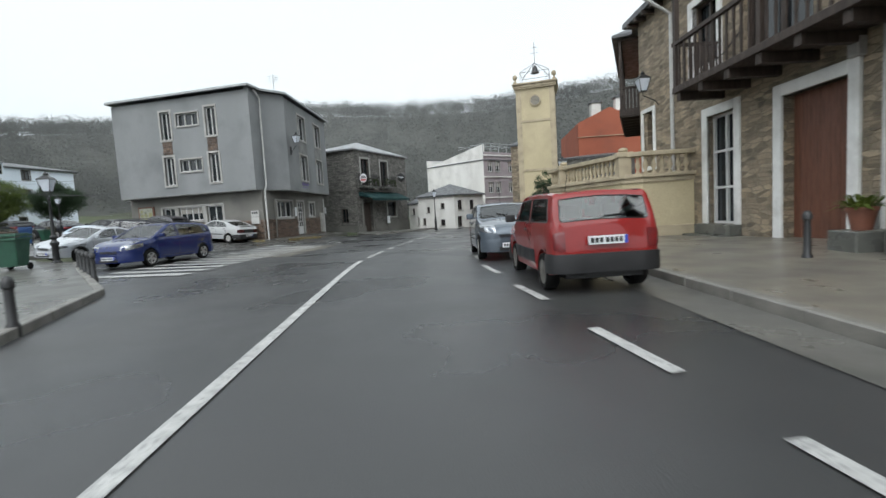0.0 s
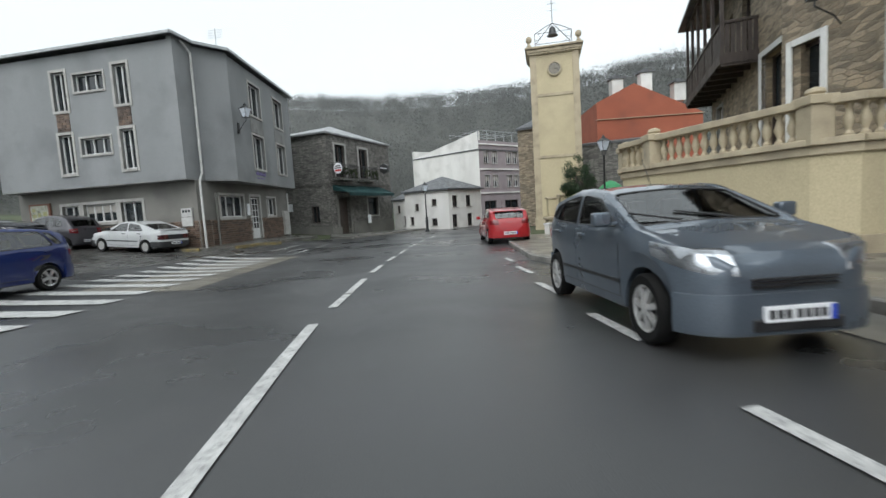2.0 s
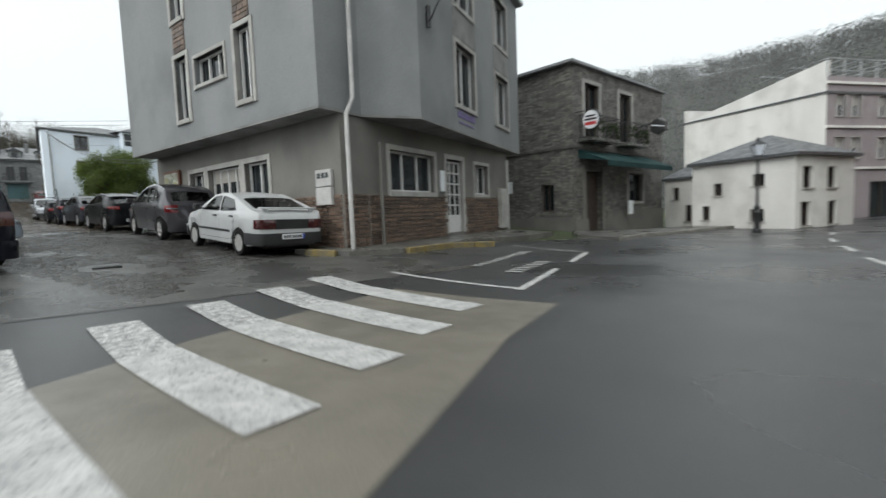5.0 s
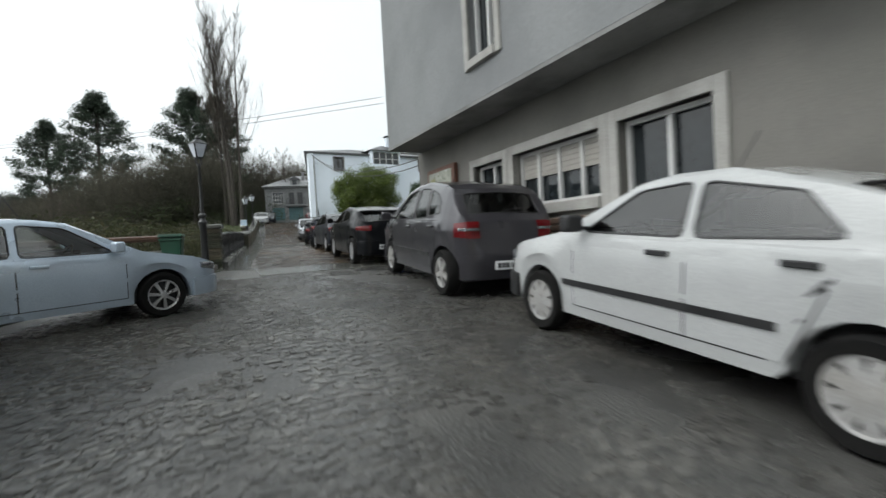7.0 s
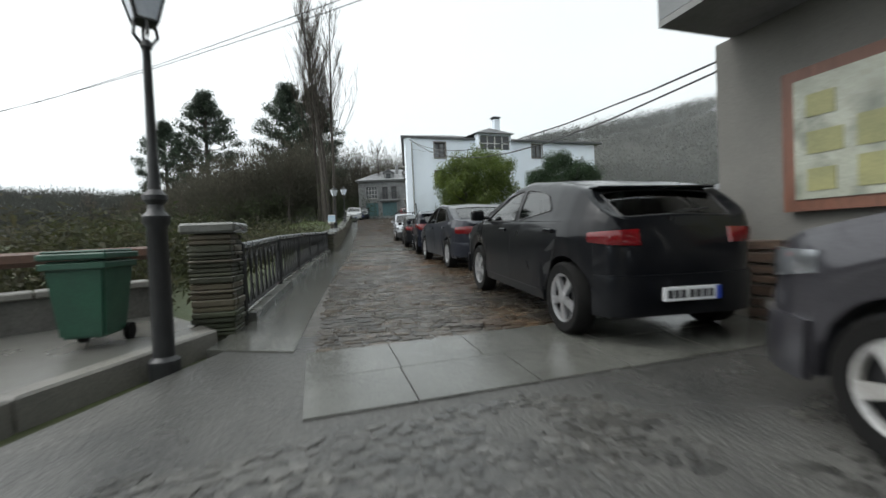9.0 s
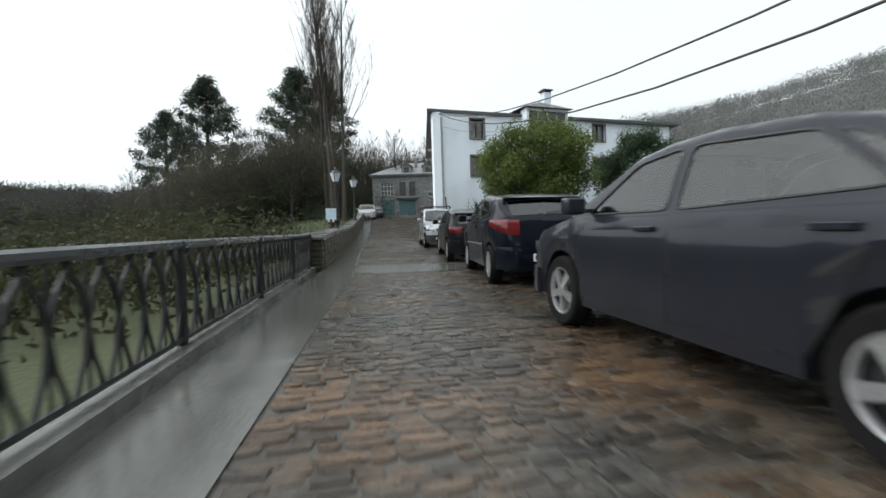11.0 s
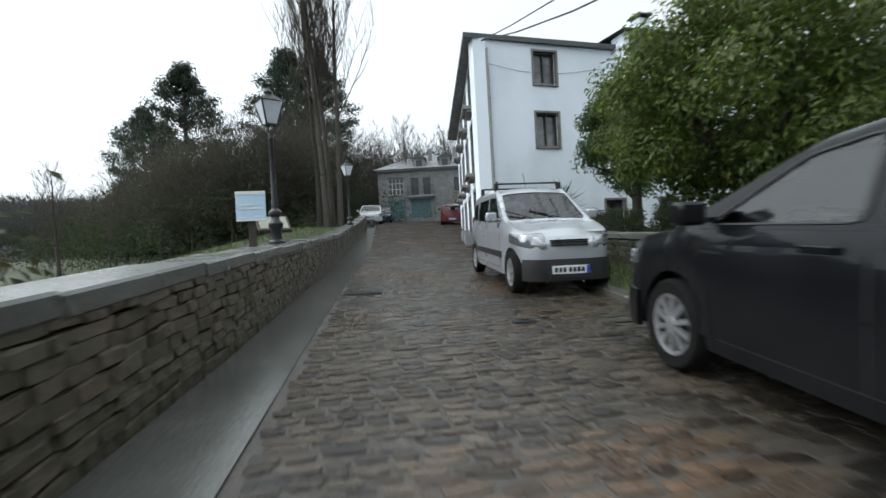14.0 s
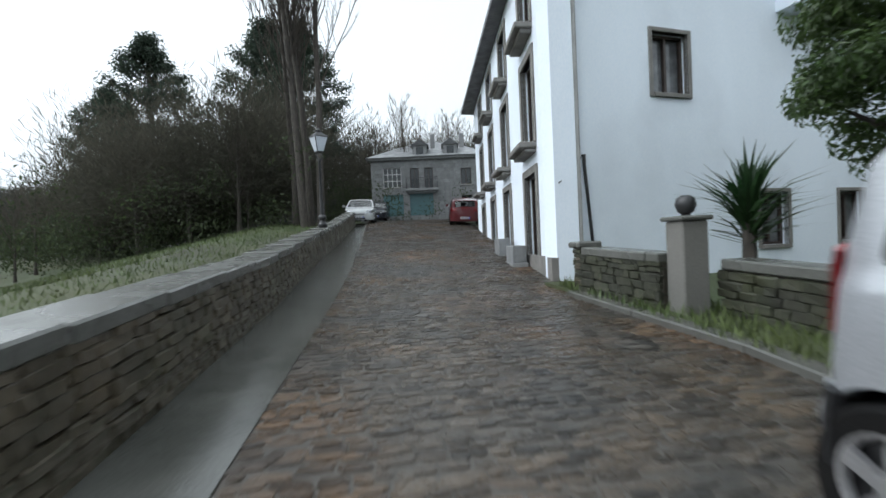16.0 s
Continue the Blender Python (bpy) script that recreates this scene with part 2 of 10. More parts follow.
WHITE_WALL = mat("white_lime_wall", (0.80, 0.865, 0.94), (0.73, 0.79, 0.86), scale=0.5, rough=(0.8, 0.92), bump=0.06, fine=50, dirt=(0.64, 0.69, 0.75), dirt_scale=0.45, stretch=(1, 1, 0.4))
DIRTY_WHITE = mat("stained_white_wall", (0.66, 0.65, 0.62), (0.55, 0.54, 0.51), scale=0.8, rough=(0.8, 0.92), dirt=(0.36, 0.35, 0.33), dirt_scale=0.5, stretch=(1, 1, 0.3))
SLATE_ROOF = mat("slate_roof", (0.085, 0.088, 0.092), (0.055, 0.057, 0.06), scale=3, rough=(0.3, 0.55), bump=0.6, fine=12, stretch=(1, 1, 3))
PALE_SLATE = mat("pale_slate_roof", (0.24, 0.245, 0.25), (0.17, 0.175, 0.18), scale=2, rough=(0.3, 0.55), bump=0.5, fine=14)
STONE_DARK = rubble_face("dark_slate_rubble", (0.15, 0.142, 0.128), (0.10, 0.096, 0.088), (0.065, 0.062, 0.056), row=0.075)
STONE_BROWN = rubble_face("brown_slate_rubble", (0.27, 0.21, 0.14), (0.19, 0.16, 0.12), (0.20, 0.165, 0.115))
STONE_GREY = strata("grey_ashlar", (0.23, 0.235, 0.235), (0.18, 0.185, 0.19), (0.11, 0.11, 0.11), row=0.32, length=0.75, bump=0.4)
RUBBLE = mat("mossy_rubble_stone", (0.095, 0.074, 0.048), (0.06, 0.054, 0.036), scale=2.5, rough=(0.4, 0.75), bump=0.5, fine=22, vary=0.24, dirt=(0.05, 0.054, 0.026), dirt_scale=1.5)
MOSSY = mat("moss_covered_rubble", (0.038, 0.04, 0.021), (0.026, 0.026, 0.018), scale=2.2, rough=(0.5, 0.85), bump=0.6, fine=22, vary=0.4, dirt=(0.024, 0.032, 0.012), dirt_scale=1.5)
COPING = mat("wet_coping_stone", (0.125, 0.126, 0.116), (0.078, 0.08, 0.07), scale=1.5, rough=(0.15, 0.4), bump=0.2, fine=40)
CREAM = mat("cream_render", (0.465, 0.398, 0.255), (0.42, 0.36, 0.232), scale=0.6, rough=(0.75, 0.9), bump=0.05, dirt=(0.345, 0.292, 0.195), dirt_scale=0.6, stretch=(1, 1, 0.4))
CREAM_DARK = mat("ochre_stone_trim", (0.40, 0.34, 0.235), (0.34, 0.285, 0.195), scale=2, rough=(0.7, 0.85), bump=0.1, dirt=(0.25, 0.215, 0.16), dirt_scale=2)
ORANGE = mat("orange_render", (0.296, 0.084, 0.044), (0.248, 0.072, 0.04), scale=0.6, rough=(0.8, 0.92), dirt=(0.2, 0.064, 0.04), dirt_scale=0.8)
PINK = mat("mauve_render", (0.27, 0.235, 0.24), (0.23, 0.2, 0.21), scale=1, rough=(0.7, 0.9))
WOOD_DARK = mat("dark_weathered_wood", (0.045, 0.03, 0.022), (0.028, 0.02, 0.016), scale=4, rough=(0.5, 0.75), bump=0.3, fine=30, stretch=(4, 4, 0.6))
WOOD_RED = mat("red_brown_door_wood", (0.15, 0.06, 0.035), (0.10, 0.042, 0.026), scale=5, rough=(0.35, 0.6), bump=0.2, fine=30, stretch=(5, 5, 0.5))
WOOD_FENCE = mat("wet_brown_fence_wood", (0.105, 0.05, 0.03), (0.07, 0.036, 0.023), scale=5, rough=(0.35, 0.6), bump=0.2, stretch=(0.6, 4, 4))
IRON = mat("black_painted_iron", (0.016, 0.017, 0.018), (0.025, 0.025, 0.026), scale=8, rough=(0.3, 0.5), bump=0.1)
RAIL_TOP = mat("wet_grey_handrail", (0.11, 0.115, 0.12), (0.08, 0.082, 0.085), scale=6, rough=(0.2, 0.4), metal=0.3)
PIPE_WHITE = mat("grey_white_downpipe", (0.43, 0.425, 0.41), (0.34, 0.335, 0.325), scale=4, rough=(0.4, 0.6))
FROST = mat("frosted_lantern_glass", (0.62, 0.66, 0.72), (0.55, 0.59, 0.65), scale=6, rough=(0.25, 0.4))
BARK = mat("dark_wet_bark", (0.060, 0.050, 0.040), (0.035, 0.030, 0.026), scale=5, rough=(0.7, 0.9), bump=0.7, fine=16, stretch=(3, 3, 0.7))
TWIG = mat("grey_brown_twigs", (0.115, 0.1, 0.084), (0.08, 0.07, 0.058), scale=2, rough=(0.8, 0.95))
WOODS = mat("bare_winter_woods", (0.052, 0.056, 0.05), (0.062, 0.065, 0.057), scale=0.05, rough=(0.9, 1.0), vary=0.1, fine=3)
THICKET = mat("dark_winter_thicket", (0.085, 0.078, 0.06), (0.06, 0.06, 0.045), scale=0.1, rough=(0.85, 1.0), vary=0.2, fine=3)
PINE = mat("dark_pine_needles", (0.034, 0.052, 0.036), (0.05, 0.068, 0.046), scale=1.5, rough=(0.6, 0.85), vary=0.35)
LEAF = mat("glossy_evergreen_leaves", (0.075, 0.115, 0.022), (0.13, 0.165, 0.032), scale=1.0, rough=(0.25, 0.5), vary=0.45)
LEAF_DARK = mat("dark_evergreen_leaves", (0.020, 0.045, 0.018), (0.035, 0.065, 0.024), scale=1.0, rough=(0.25, 0.5), vary=0.4)
LEAF_MID = mat("deep_green_leaves", (0.04, 0.075, 0.022), (0.065, 0.1, 0.028), scale=1.0, rough=(0.25, 0.5), vary=0.45)
HEDGE = mat("hedge_leaves", (0.032, 0.048, 0.02), (0.05, 0.062, 0.027), scale=2.0, rough=(0.65, 0.85), vary=0.4)
BRAMBLE = mat("brown_bramble", (0.06, 0.055, 0.03), (0.035, 0.045, 0.018), scale=0.8, rough=(0.6, 0.9), vary=0.4)
TERRACOTTA = mat("weathered_terracotta", (0.2, 0.075, 0.045), (0.14, 0.055, 0.035), scale=5, rough=(0.5, 0.75), bump=0.15)
GREEN_BIN = mat("green_plastic", (0.018, 0.075, 0.045), (0.014, 0.055, 0.035), scale=3, rough=(0.35, 0.55))
GREEN_BRIGHT = mat("bright_green_plastic", (0.02, 0.25, 0.08), (0.018, 0.2, 0.07), scale=3, rough=(0.3, 0.5))
SIGN_BLUE = mat("pale_blue_sign_print", (0.42, 0.58, 0.72), (0.50, 0.64, 0.76), scale=1.5, rough=(0.3, 0.5))
SIGN_WHITE = mat("white_sign_sheet", (0.72, 0.74, 0.76), (0.66, 0.68, 0.70), scale=2, rough=(0.3, 0.5))
BOARD = mat("damp_notice_paper", (0.34, 0.35, 0.29), (0.24, 0.25, 0.2), scale=3, rough=(0.2, 0.4), dirt=(0.07, 0.08, 0.06), dirt_scale=4)
PAPER = mat("faded_yellow_paper", (0.26, 0.25, 0.11), (0.19, 0.19, 0.09), scale=4, rough=(0.4, 0.6))
RED_PAINT = mat("red_sign_paint", (0.45, 0.03, 0.03), (0.4, 0.03, 0.03), scale=3, rough=(0.3, 0.5))
TEAL = mat("teal_shop_shutter", (0.055, 0.125, 0.135), (0.07, 0.15, 0.16), scale=2, rough=(0.35, 0.55))
AWNING = mat("dark_green_awning_cloth", (0.025, 0.085, 0.085), (0.018, 0.06, 0.062), scale=2, rough=(0.6, 0.8), bump=0.1)
METAL_GREY = mat("galvanised_steel", (0.35, 0.36, 0.36), (0.27, 0.28, 0.28), scale=5, rough=(0.35, 0.55), metal=0.6)
BLACK = mat("black_plastic", (0.012, 0.012, 0.013), (0.018, 0.018, 0.019), scale=4, rough=(0.4, 0.6))
TYRE = mat("tyre_rubber", (0.006, 0.006, 0.006), (0.01, 0.0095, 0.009), scale=8, rough=(0.75, 0.95), bump=0.2, spec=0.15)
ALLOY = mat("alloy_wheel", (0.55, 0.55, 0.56), (0.45, 0.45, 0.46), scale=5, rough=(0.25, 0.4), metal=0.8)
STEEL_RIM = mat("dull_steel_rim", (0.17, 0.165, 0.15), (0.11, 0.1, 0.09), scale=6, rough=(0.4, 0.6), metal=0.3)
HUBCAP = mat("grey_hubcap", (0.40, 0.40, 0.40), (0.31, 0.30, 0.28), scale=5, rough=(0.35, 0.5), metal=0.3)
CABIN = mat("dark_cabin_cloth", (0.022, 0.022, 0.024), (0.034, 0.034, 0.036), scale=5, rough=(0.7, 0.9))


def clear_glass(name, tint):
    """Thin tinted car glass: what lies behind shows through, the sky lies on it."""
    m = bpy.data.materials.new(name)
    m.use_nodes = True
    n, l = m.node_tree.nodes, m.node_tree.links
    n.remove(n["Principled BSDF"])
    fr, tr, gl, mx = n.new("ShaderNodeFresnel"), n.new("ShaderNodeBsdfTransparent"), n.new("ShaderNodeBsdfGlossy"), n.new("ShaderNodeMixShader")
    fr.inputs["IOR"].default_value = 2.1
    tr.inputs["Color"].default_value = (*tint, 1)
    gl.inputs["Roughness"].default_value = 0.05
    l.new(fr.outputs[0], mx.inputs[0])
    l.new(tr.outputs[0], mx.inputs[1])
    l.new(gl.outputs[0], mx.inputs[2])
    l.new(mx.outputs[0], n["Material Output"].inputs["Surface"])
    return m


CARGLASS = clear_glass("tinted_car_glass", (0.62, 0.69, 0.66))
CARGLASS_DARK = clear_glass("dark_privacy_glass", (0.16, 0.18, 0.18))
LAMP_RED = mat("red_tail_lens", (0.15, 0.006, 0.008), (0.10, 0.005, 0.007), scale=6, rough=(0.1, 0.2), coat=0.6)
LAMP_DARK = mat("smoked_red_lens", (0.05, 0.006, 0.008), (0.03, 0.004, 0.006), scale=6, rough=(0.1, 0.25), coat=0.6)
LAMP_CLEAR = mat("clear_headlamp", (0.48, 0.5, 0.53), (0.2, 0.21, 0.22), scale=9, rough=(0.06, 0.22), metal=0.75, coat=1.0)
LAMP_AMBER = mat("amber_lens", (0.6, 0.18, 0.02), (0.5, 0.15, 0.02), scale=6, rough=(0.1, 0.2))
PLATE = mat("number_plate_white", (0.72, 0.73, 0.74), (0.66, 0.67, 0.68), scale=8, rough=(0.3, 0.45))
BAR = mat("printed_bars", (0.02, 0.02, 0.022), (0.03, 0.03, 0.032), scale=8, rough=(0.4, 0.6))
BLUE_BAND = mat("blue_plate_band", (0.02, 0.06, 0.4), (0.02, 0.05, 0.35), scale=8, rough=(0.3, 0.5))


def paint(name, c, metal=0.0, coat=0.95):
    m = mat(name, c, tuple(x * 0.9 for x in c), scale=1.2, rough=(0.24, 0.36), metal=metal, coat=coat, spec=0.08, fine=90, dirt=tuple(x * 0.85 + 0.005 for x in c), dirt_scale=1.6)
    m.node_tree.nodes["Principled BSDF"].inputs["Coat Roughness"].default_value = 0.03
    return m


def porous(m):
    """Twigs let light through: half the light passes on."""
    n, l = m.node_tree.nodes, m.node_tree.links
    p, out = n["Principled BSDF"], n["Material Output"]
    tr, mx = n.new("ShaderNodeBsdfTranslucent"), n.new("ShaderNodeMixShader")
    l.new(p.inputs["Base Color"].links[0].from_socket, tr.inputs["Color"])
    l.new(p.outputs[0], mx.inputs[1])
    l.new(tr.outputs[0], mx.inputs[2])
    l.new(mx.outputs[0], out.inputs["Surface"])


for wood in (WOODS, THICKET, TWIG, PINE, HEDGE, LEAF, LEAF_MID, LEAF_DARK, BRAMBLE):
    porous(wood)


# ---- helpers for meshes ----
def part(name, bm, material, parent=None, label="", smooth=0.0, uv=False, weld=False):
    """Links bm as one mesh object; parent: a thing or a part."""
    if weld:
        bmesh.ops.remove_doubles(bm, verts=bm.verts, dist=1e-4)
    bmesh.ops.recalc_face_normals(bm, faces=bm.faces)
    me = bpy.data.meshes.new(name)
    if uv:
        lay = bm.loops.layers.uv.new("UVMap")
        for f in bm.faces:
            nx, ny, nz = (abs(c) for c in f.normal)
            side = Vector((0, 0, 1)).cross(f.normal)
            side = side.normalized() if side.length > 0.2 else Vector((1, 0, 0))
            for lp in f.loops:
                co = lp.vert.co
                lp[lay].uv = (co.dot(side), co.z) if nz < 0.8 else (co.x, co.y)
    bm.to_mesh(me)
    bm.free()
    if smooth:
        for f in me.polygons:
            f.use_smooth = True
        me.set_sharp_from_angle(angle=radians(smooth))
    me.materials.append(material)
    ob = new(name, me)
    if parent:
        ob.parent = parent
        if parent.parent is None:
            ob.matrix_parent_inverse = parent.matrix_basis.inverted()
    if label:
        ob["label"] = label
    return ob


def each(name, bm, material, parent=None, label="", smooth=0.0):
    """Every loose piece of bm as a part of its own."""
    left = set(bm.verts)
    groups = []
    while left:
        todo = [left.pop()]
        grp = [todo[0]]
        while todo:
            v = todo.pop()
            for e in v.link_edges:
                o = e.other_vert(v)
                if o in left:
                    left.discard(o)
                    grp.append(o)
                    todo.append(o)
        groups.append(grp)
    groups.sort(key=lambda g: min(v.index for v in g))
    for grp in groups:
        b2 = bmesh.new()
        made = {v: b2.verts.new(v.co) for v in grp}
        for f in {f for v in grp for f in v.link_faces}:
            b2.faces.new([made[v] for v in f.verts])
        part(name, b2, material, parent, label, smooth)
    bm.free()


def thing(name, m, label, category, group="", kind=""):
    ob = new(name)
    ob.empty_display_size = 0.2
    ob.matrix_world = m if isinstance(m, Matrix) else Matrix.Translation(m)
    return tagged(ob, label, category, group, kind)


def box(bm, x0, x1, y0, y1, z0, z1, m=None, bevel=0.0, seg=1):
    g = bmesh.ops.create_cube(bm, size=1.0)
    vs = g["verts"]
    for v in vs:
        v.co = Vector(((x0 + x1) / 2 + v.co.x * (x1 - x0), (y0 + y1) / 2 + v.co.y * (y1 - y0), (z0 + z1) / 2 + v.co.z * (z1 - z0)))
    if bevel:
        es = list({e for v in vs for e in v.link_edges})
        r = bmesh.ops.bevel(bm, geom=es, offset=bevel, segments=seg, affect="EDGES", profile=0.7)
        vs = list({v for v in r["verts"]} | {v for v in vs if v.is_valid})
    if m is not None:
        bmesh.ops.transform(bm, matrix=m, verts=[v for v in vs if v.is_valid])
    return vs


def boxes(*specs, m=None, bevel=0.0):
    bm = bmesh.new()
    for s in specs:
        box(bm, *s, m=m, bevel=bevel)
    return bm


def lathe(bm, prof, seg=14, m=None, cap=True):
    """prof: (radius, height) from bottom to top, round z."""
    rings = []
    for r, z in prof:
        ring = []
        for i in range(seg):
            a = 2 * math.pi * i / seg
            co = Vector((r * math.cos(a), r * math.sin(a), z))
            ring.append(bm.verts.new(m @ co if m is not None else co))
        rings.append(ring)
    for a, b in zip(rings, rings[1:]):
        for i in range(seg):
            bm.faces.new((a[i], a[(i + 1) % seg], b[(i + 1) % seg], b[i]))
    if cap:
        bm.faces.new(list(reversed(rings[0])))
        bm.faces.new(rings[-1])
    return bm


def tube(bm, pts, r, seg=6, taper=None):
    """A bent tube through pts; r or taper: radius at each point."""
    pts = [Vector(p) for p in pts]
    rings = []
    for i, p in enumerate(pts):
        d = (pts[min(i + 1, len(pts) - 1)] - pts[max(i - 1, 0)]).normalized()
        u = d.cross(Vector((0.31, 0.17, 0.93)))
        u = u.normalized() if u.length > 0.05 else d.cross(Vector((1, 0, 0))).normalized()
        w = d.cross(u)
        rad = taper[i] if taper else r
        rings.append([bm.verts.new(p + (u * math.cos(a) + w * math.sin(a)) * rad) for a in (2 * math.pi * k / seg for k in range(seg))])
    for a, b in zip(rings, rings[1:]):
        for i in range(seg):
            bm.faces.new((a[i], a[(i + 1) % seg], b[(i + 1) % seg], b[i]))
    bm.faces.new(list(reversed(rings[0])))
    bm.faces.new(rings[-1])


def axes(a, b, z=0.0):
    """Matrix at plan point a: x along a to b, y to its left, z up."""
    d = (Vector((b[0], b[1])) - Vector((a[0], a[1]))).normalized()
    return Matrix(((d.x, -d.y, 0, a[0]), (d.y, d.x, 0, a[1]), (0, 0, 1, z), (0, 0, 0, 1)))


def lerp_list(x, xs, ys):
    return float(np.interp(x, xs, ys))


SX = [15, 17, 19, 22, 24, 26, 28, 30, 33, 36, 40, 45, 50, 55, 60, 70, 80, 95, 120]
SZ = [-0.25, -0.25, -0.17, 0.02, 0.16, 0.3, 0.45, 0.57, 0.74, 0.88, 1.0, 1.12, 1.38, 1.62, 1.87, 2.75, 3.9, 4.9, 5.6]


def gz(x, y):
    """Height of the ground: the main road dips a little, the side street climbs away from it."""
    zs = lerp_list(-x, SX, SZ)
    zm = lerp_list(y, [30, 36, 42, 60], [0, -0.12, -0.28, -0.4])
    w = min(1, max(0, (-x - 15.5) / 5))
    w = w * w * (3 - 2 * w)
    k = min(1, max(0, (40 - y) / 4))
    zs = zs + k * max(0, -0.05 - zs)
    return (1 - w) * zm + w * zs


def strip(name, left, right, dz, material, parent=None, step=0.8, across=4, kind="structure", label="", category="", skirt=0.0, uv=False):
    """A sheet between two edges given as plan polylines with the same number of points, laid dz above the ground."""
    bm = bmesh.new()
    rows = []
    for i in range(len(left) - 1):
        l0, l1, r0, r1 = (Vector((*p[:2], 0)) for p in (left[i], left[i + 1], right[i], right[i + 1]))
        n = max(1, int(max((l1 - l0).length, (r1 - r0).length) / step))
        for k in range(n + (i == len(left) - 2)):
            f = k / n
            a, b = l0.lerp(l1, f), r0.lerp(r1, f)
            row = []
            for j in range(across + 1):
                p = a.lerp(b, j / across)
                row.append(bm.verts.new((p.x, p.y, gz(p.x, p.y) + dz)))
            rows.append(row)
    for r, s in zip(rows, rows[1:]):
        for j in range(across):
            bm.faces.new((r[j], r[j + 1], s[j + 1], s[j]))
    if skirt:
        edge = [e for e in bm.edges if e.is_boundary]
        ext = bmesh.ops.extrude_edge_only(bm, edges=edge)
        for v in [g for g in ext["geom"] if isinstance(g, bmesh.types.BMVert)]:
            v.co.z -= skirt
    ob = part(name, bm, material, parent, uv=uv)
    if not parent:
        tagged(ob, label, category, kind=kind)
    return ob


def wall_sheet(bm, m, length, z0, z1, thick, holes=(), top=None):
    """A wall along local x of m, outer face at y=0, going thick towards +y, with rectangular holes (s0, s1, z0, z1). top: z at the far end for a raking head."""
    xs = sorted({0.0, length, *[h[0] for h in holes], *[h[1] for h in holes]})
    zs = sorted({z0, z1, *[h[2] for h in holes], *[h[3] for h in holes]})
    cache = {}

    def vert(x, y, z):
        k = (round(x, 4), y, round(z, 4))
        if k not in cache:
            zz = z if top is None or z < z1 - 1e-6 else z1 + (top - z1) * x / length
            cache[k] = bm.verts.new(m @ Vector((x, y, zz)))
        return cache[k]

    def solid(i, j):
        if i < 0 or j < 0 or i >= len(xs) - 1 or j >= len(zs) - 1:
            return False
        cx, cz = (xs[i] + xs[i + 1]) / 2, (zs[j] + zs[j + 1]) / 2
        return not any(h[0] < cx < h[1] and h[2] < cz < h[3] for h in holes)

    for i in range(len(xs) - 1):
        for j in range(len(zs) - 1):
            if not solid(i, j):
                continue
            a, b, c, d = xs[i], xs[i + 1], zs[j], zs[j + 1]
            bm.faces.new((vert(a, 0, c), vert(b, 0, c), vert(b, 0, d), vert(a, 0, d)))
            bm.faces.new((vert(a, thick, d), vert(b, thick, d), vert(b, thick, c), vert(a, thick, c)))
            if not solid(i - 1, j):
                bm.faces.new((vert(a, 0, d), vert(a, thick, d), vert(a, thick, c), vert(a, 0, c)))
            if not solid(i + 1, j):
                bm.faces.new((vert(b, 0, c), vert(b, thick, c), vert(b, thick, d), vert(b, 0, d)))
            if not solid(i, j - 1):
                bm.faces.new((vert(a, 0, c), vert(a, thick, c), vert(b, thick, c), vert(b, 0, c)))
            if not solid(i, j + 1):
                bm.faces.new((vert(a, 0, d), vert(b, 0, d), vert(b, thick, d), vert(a, thick, d)))


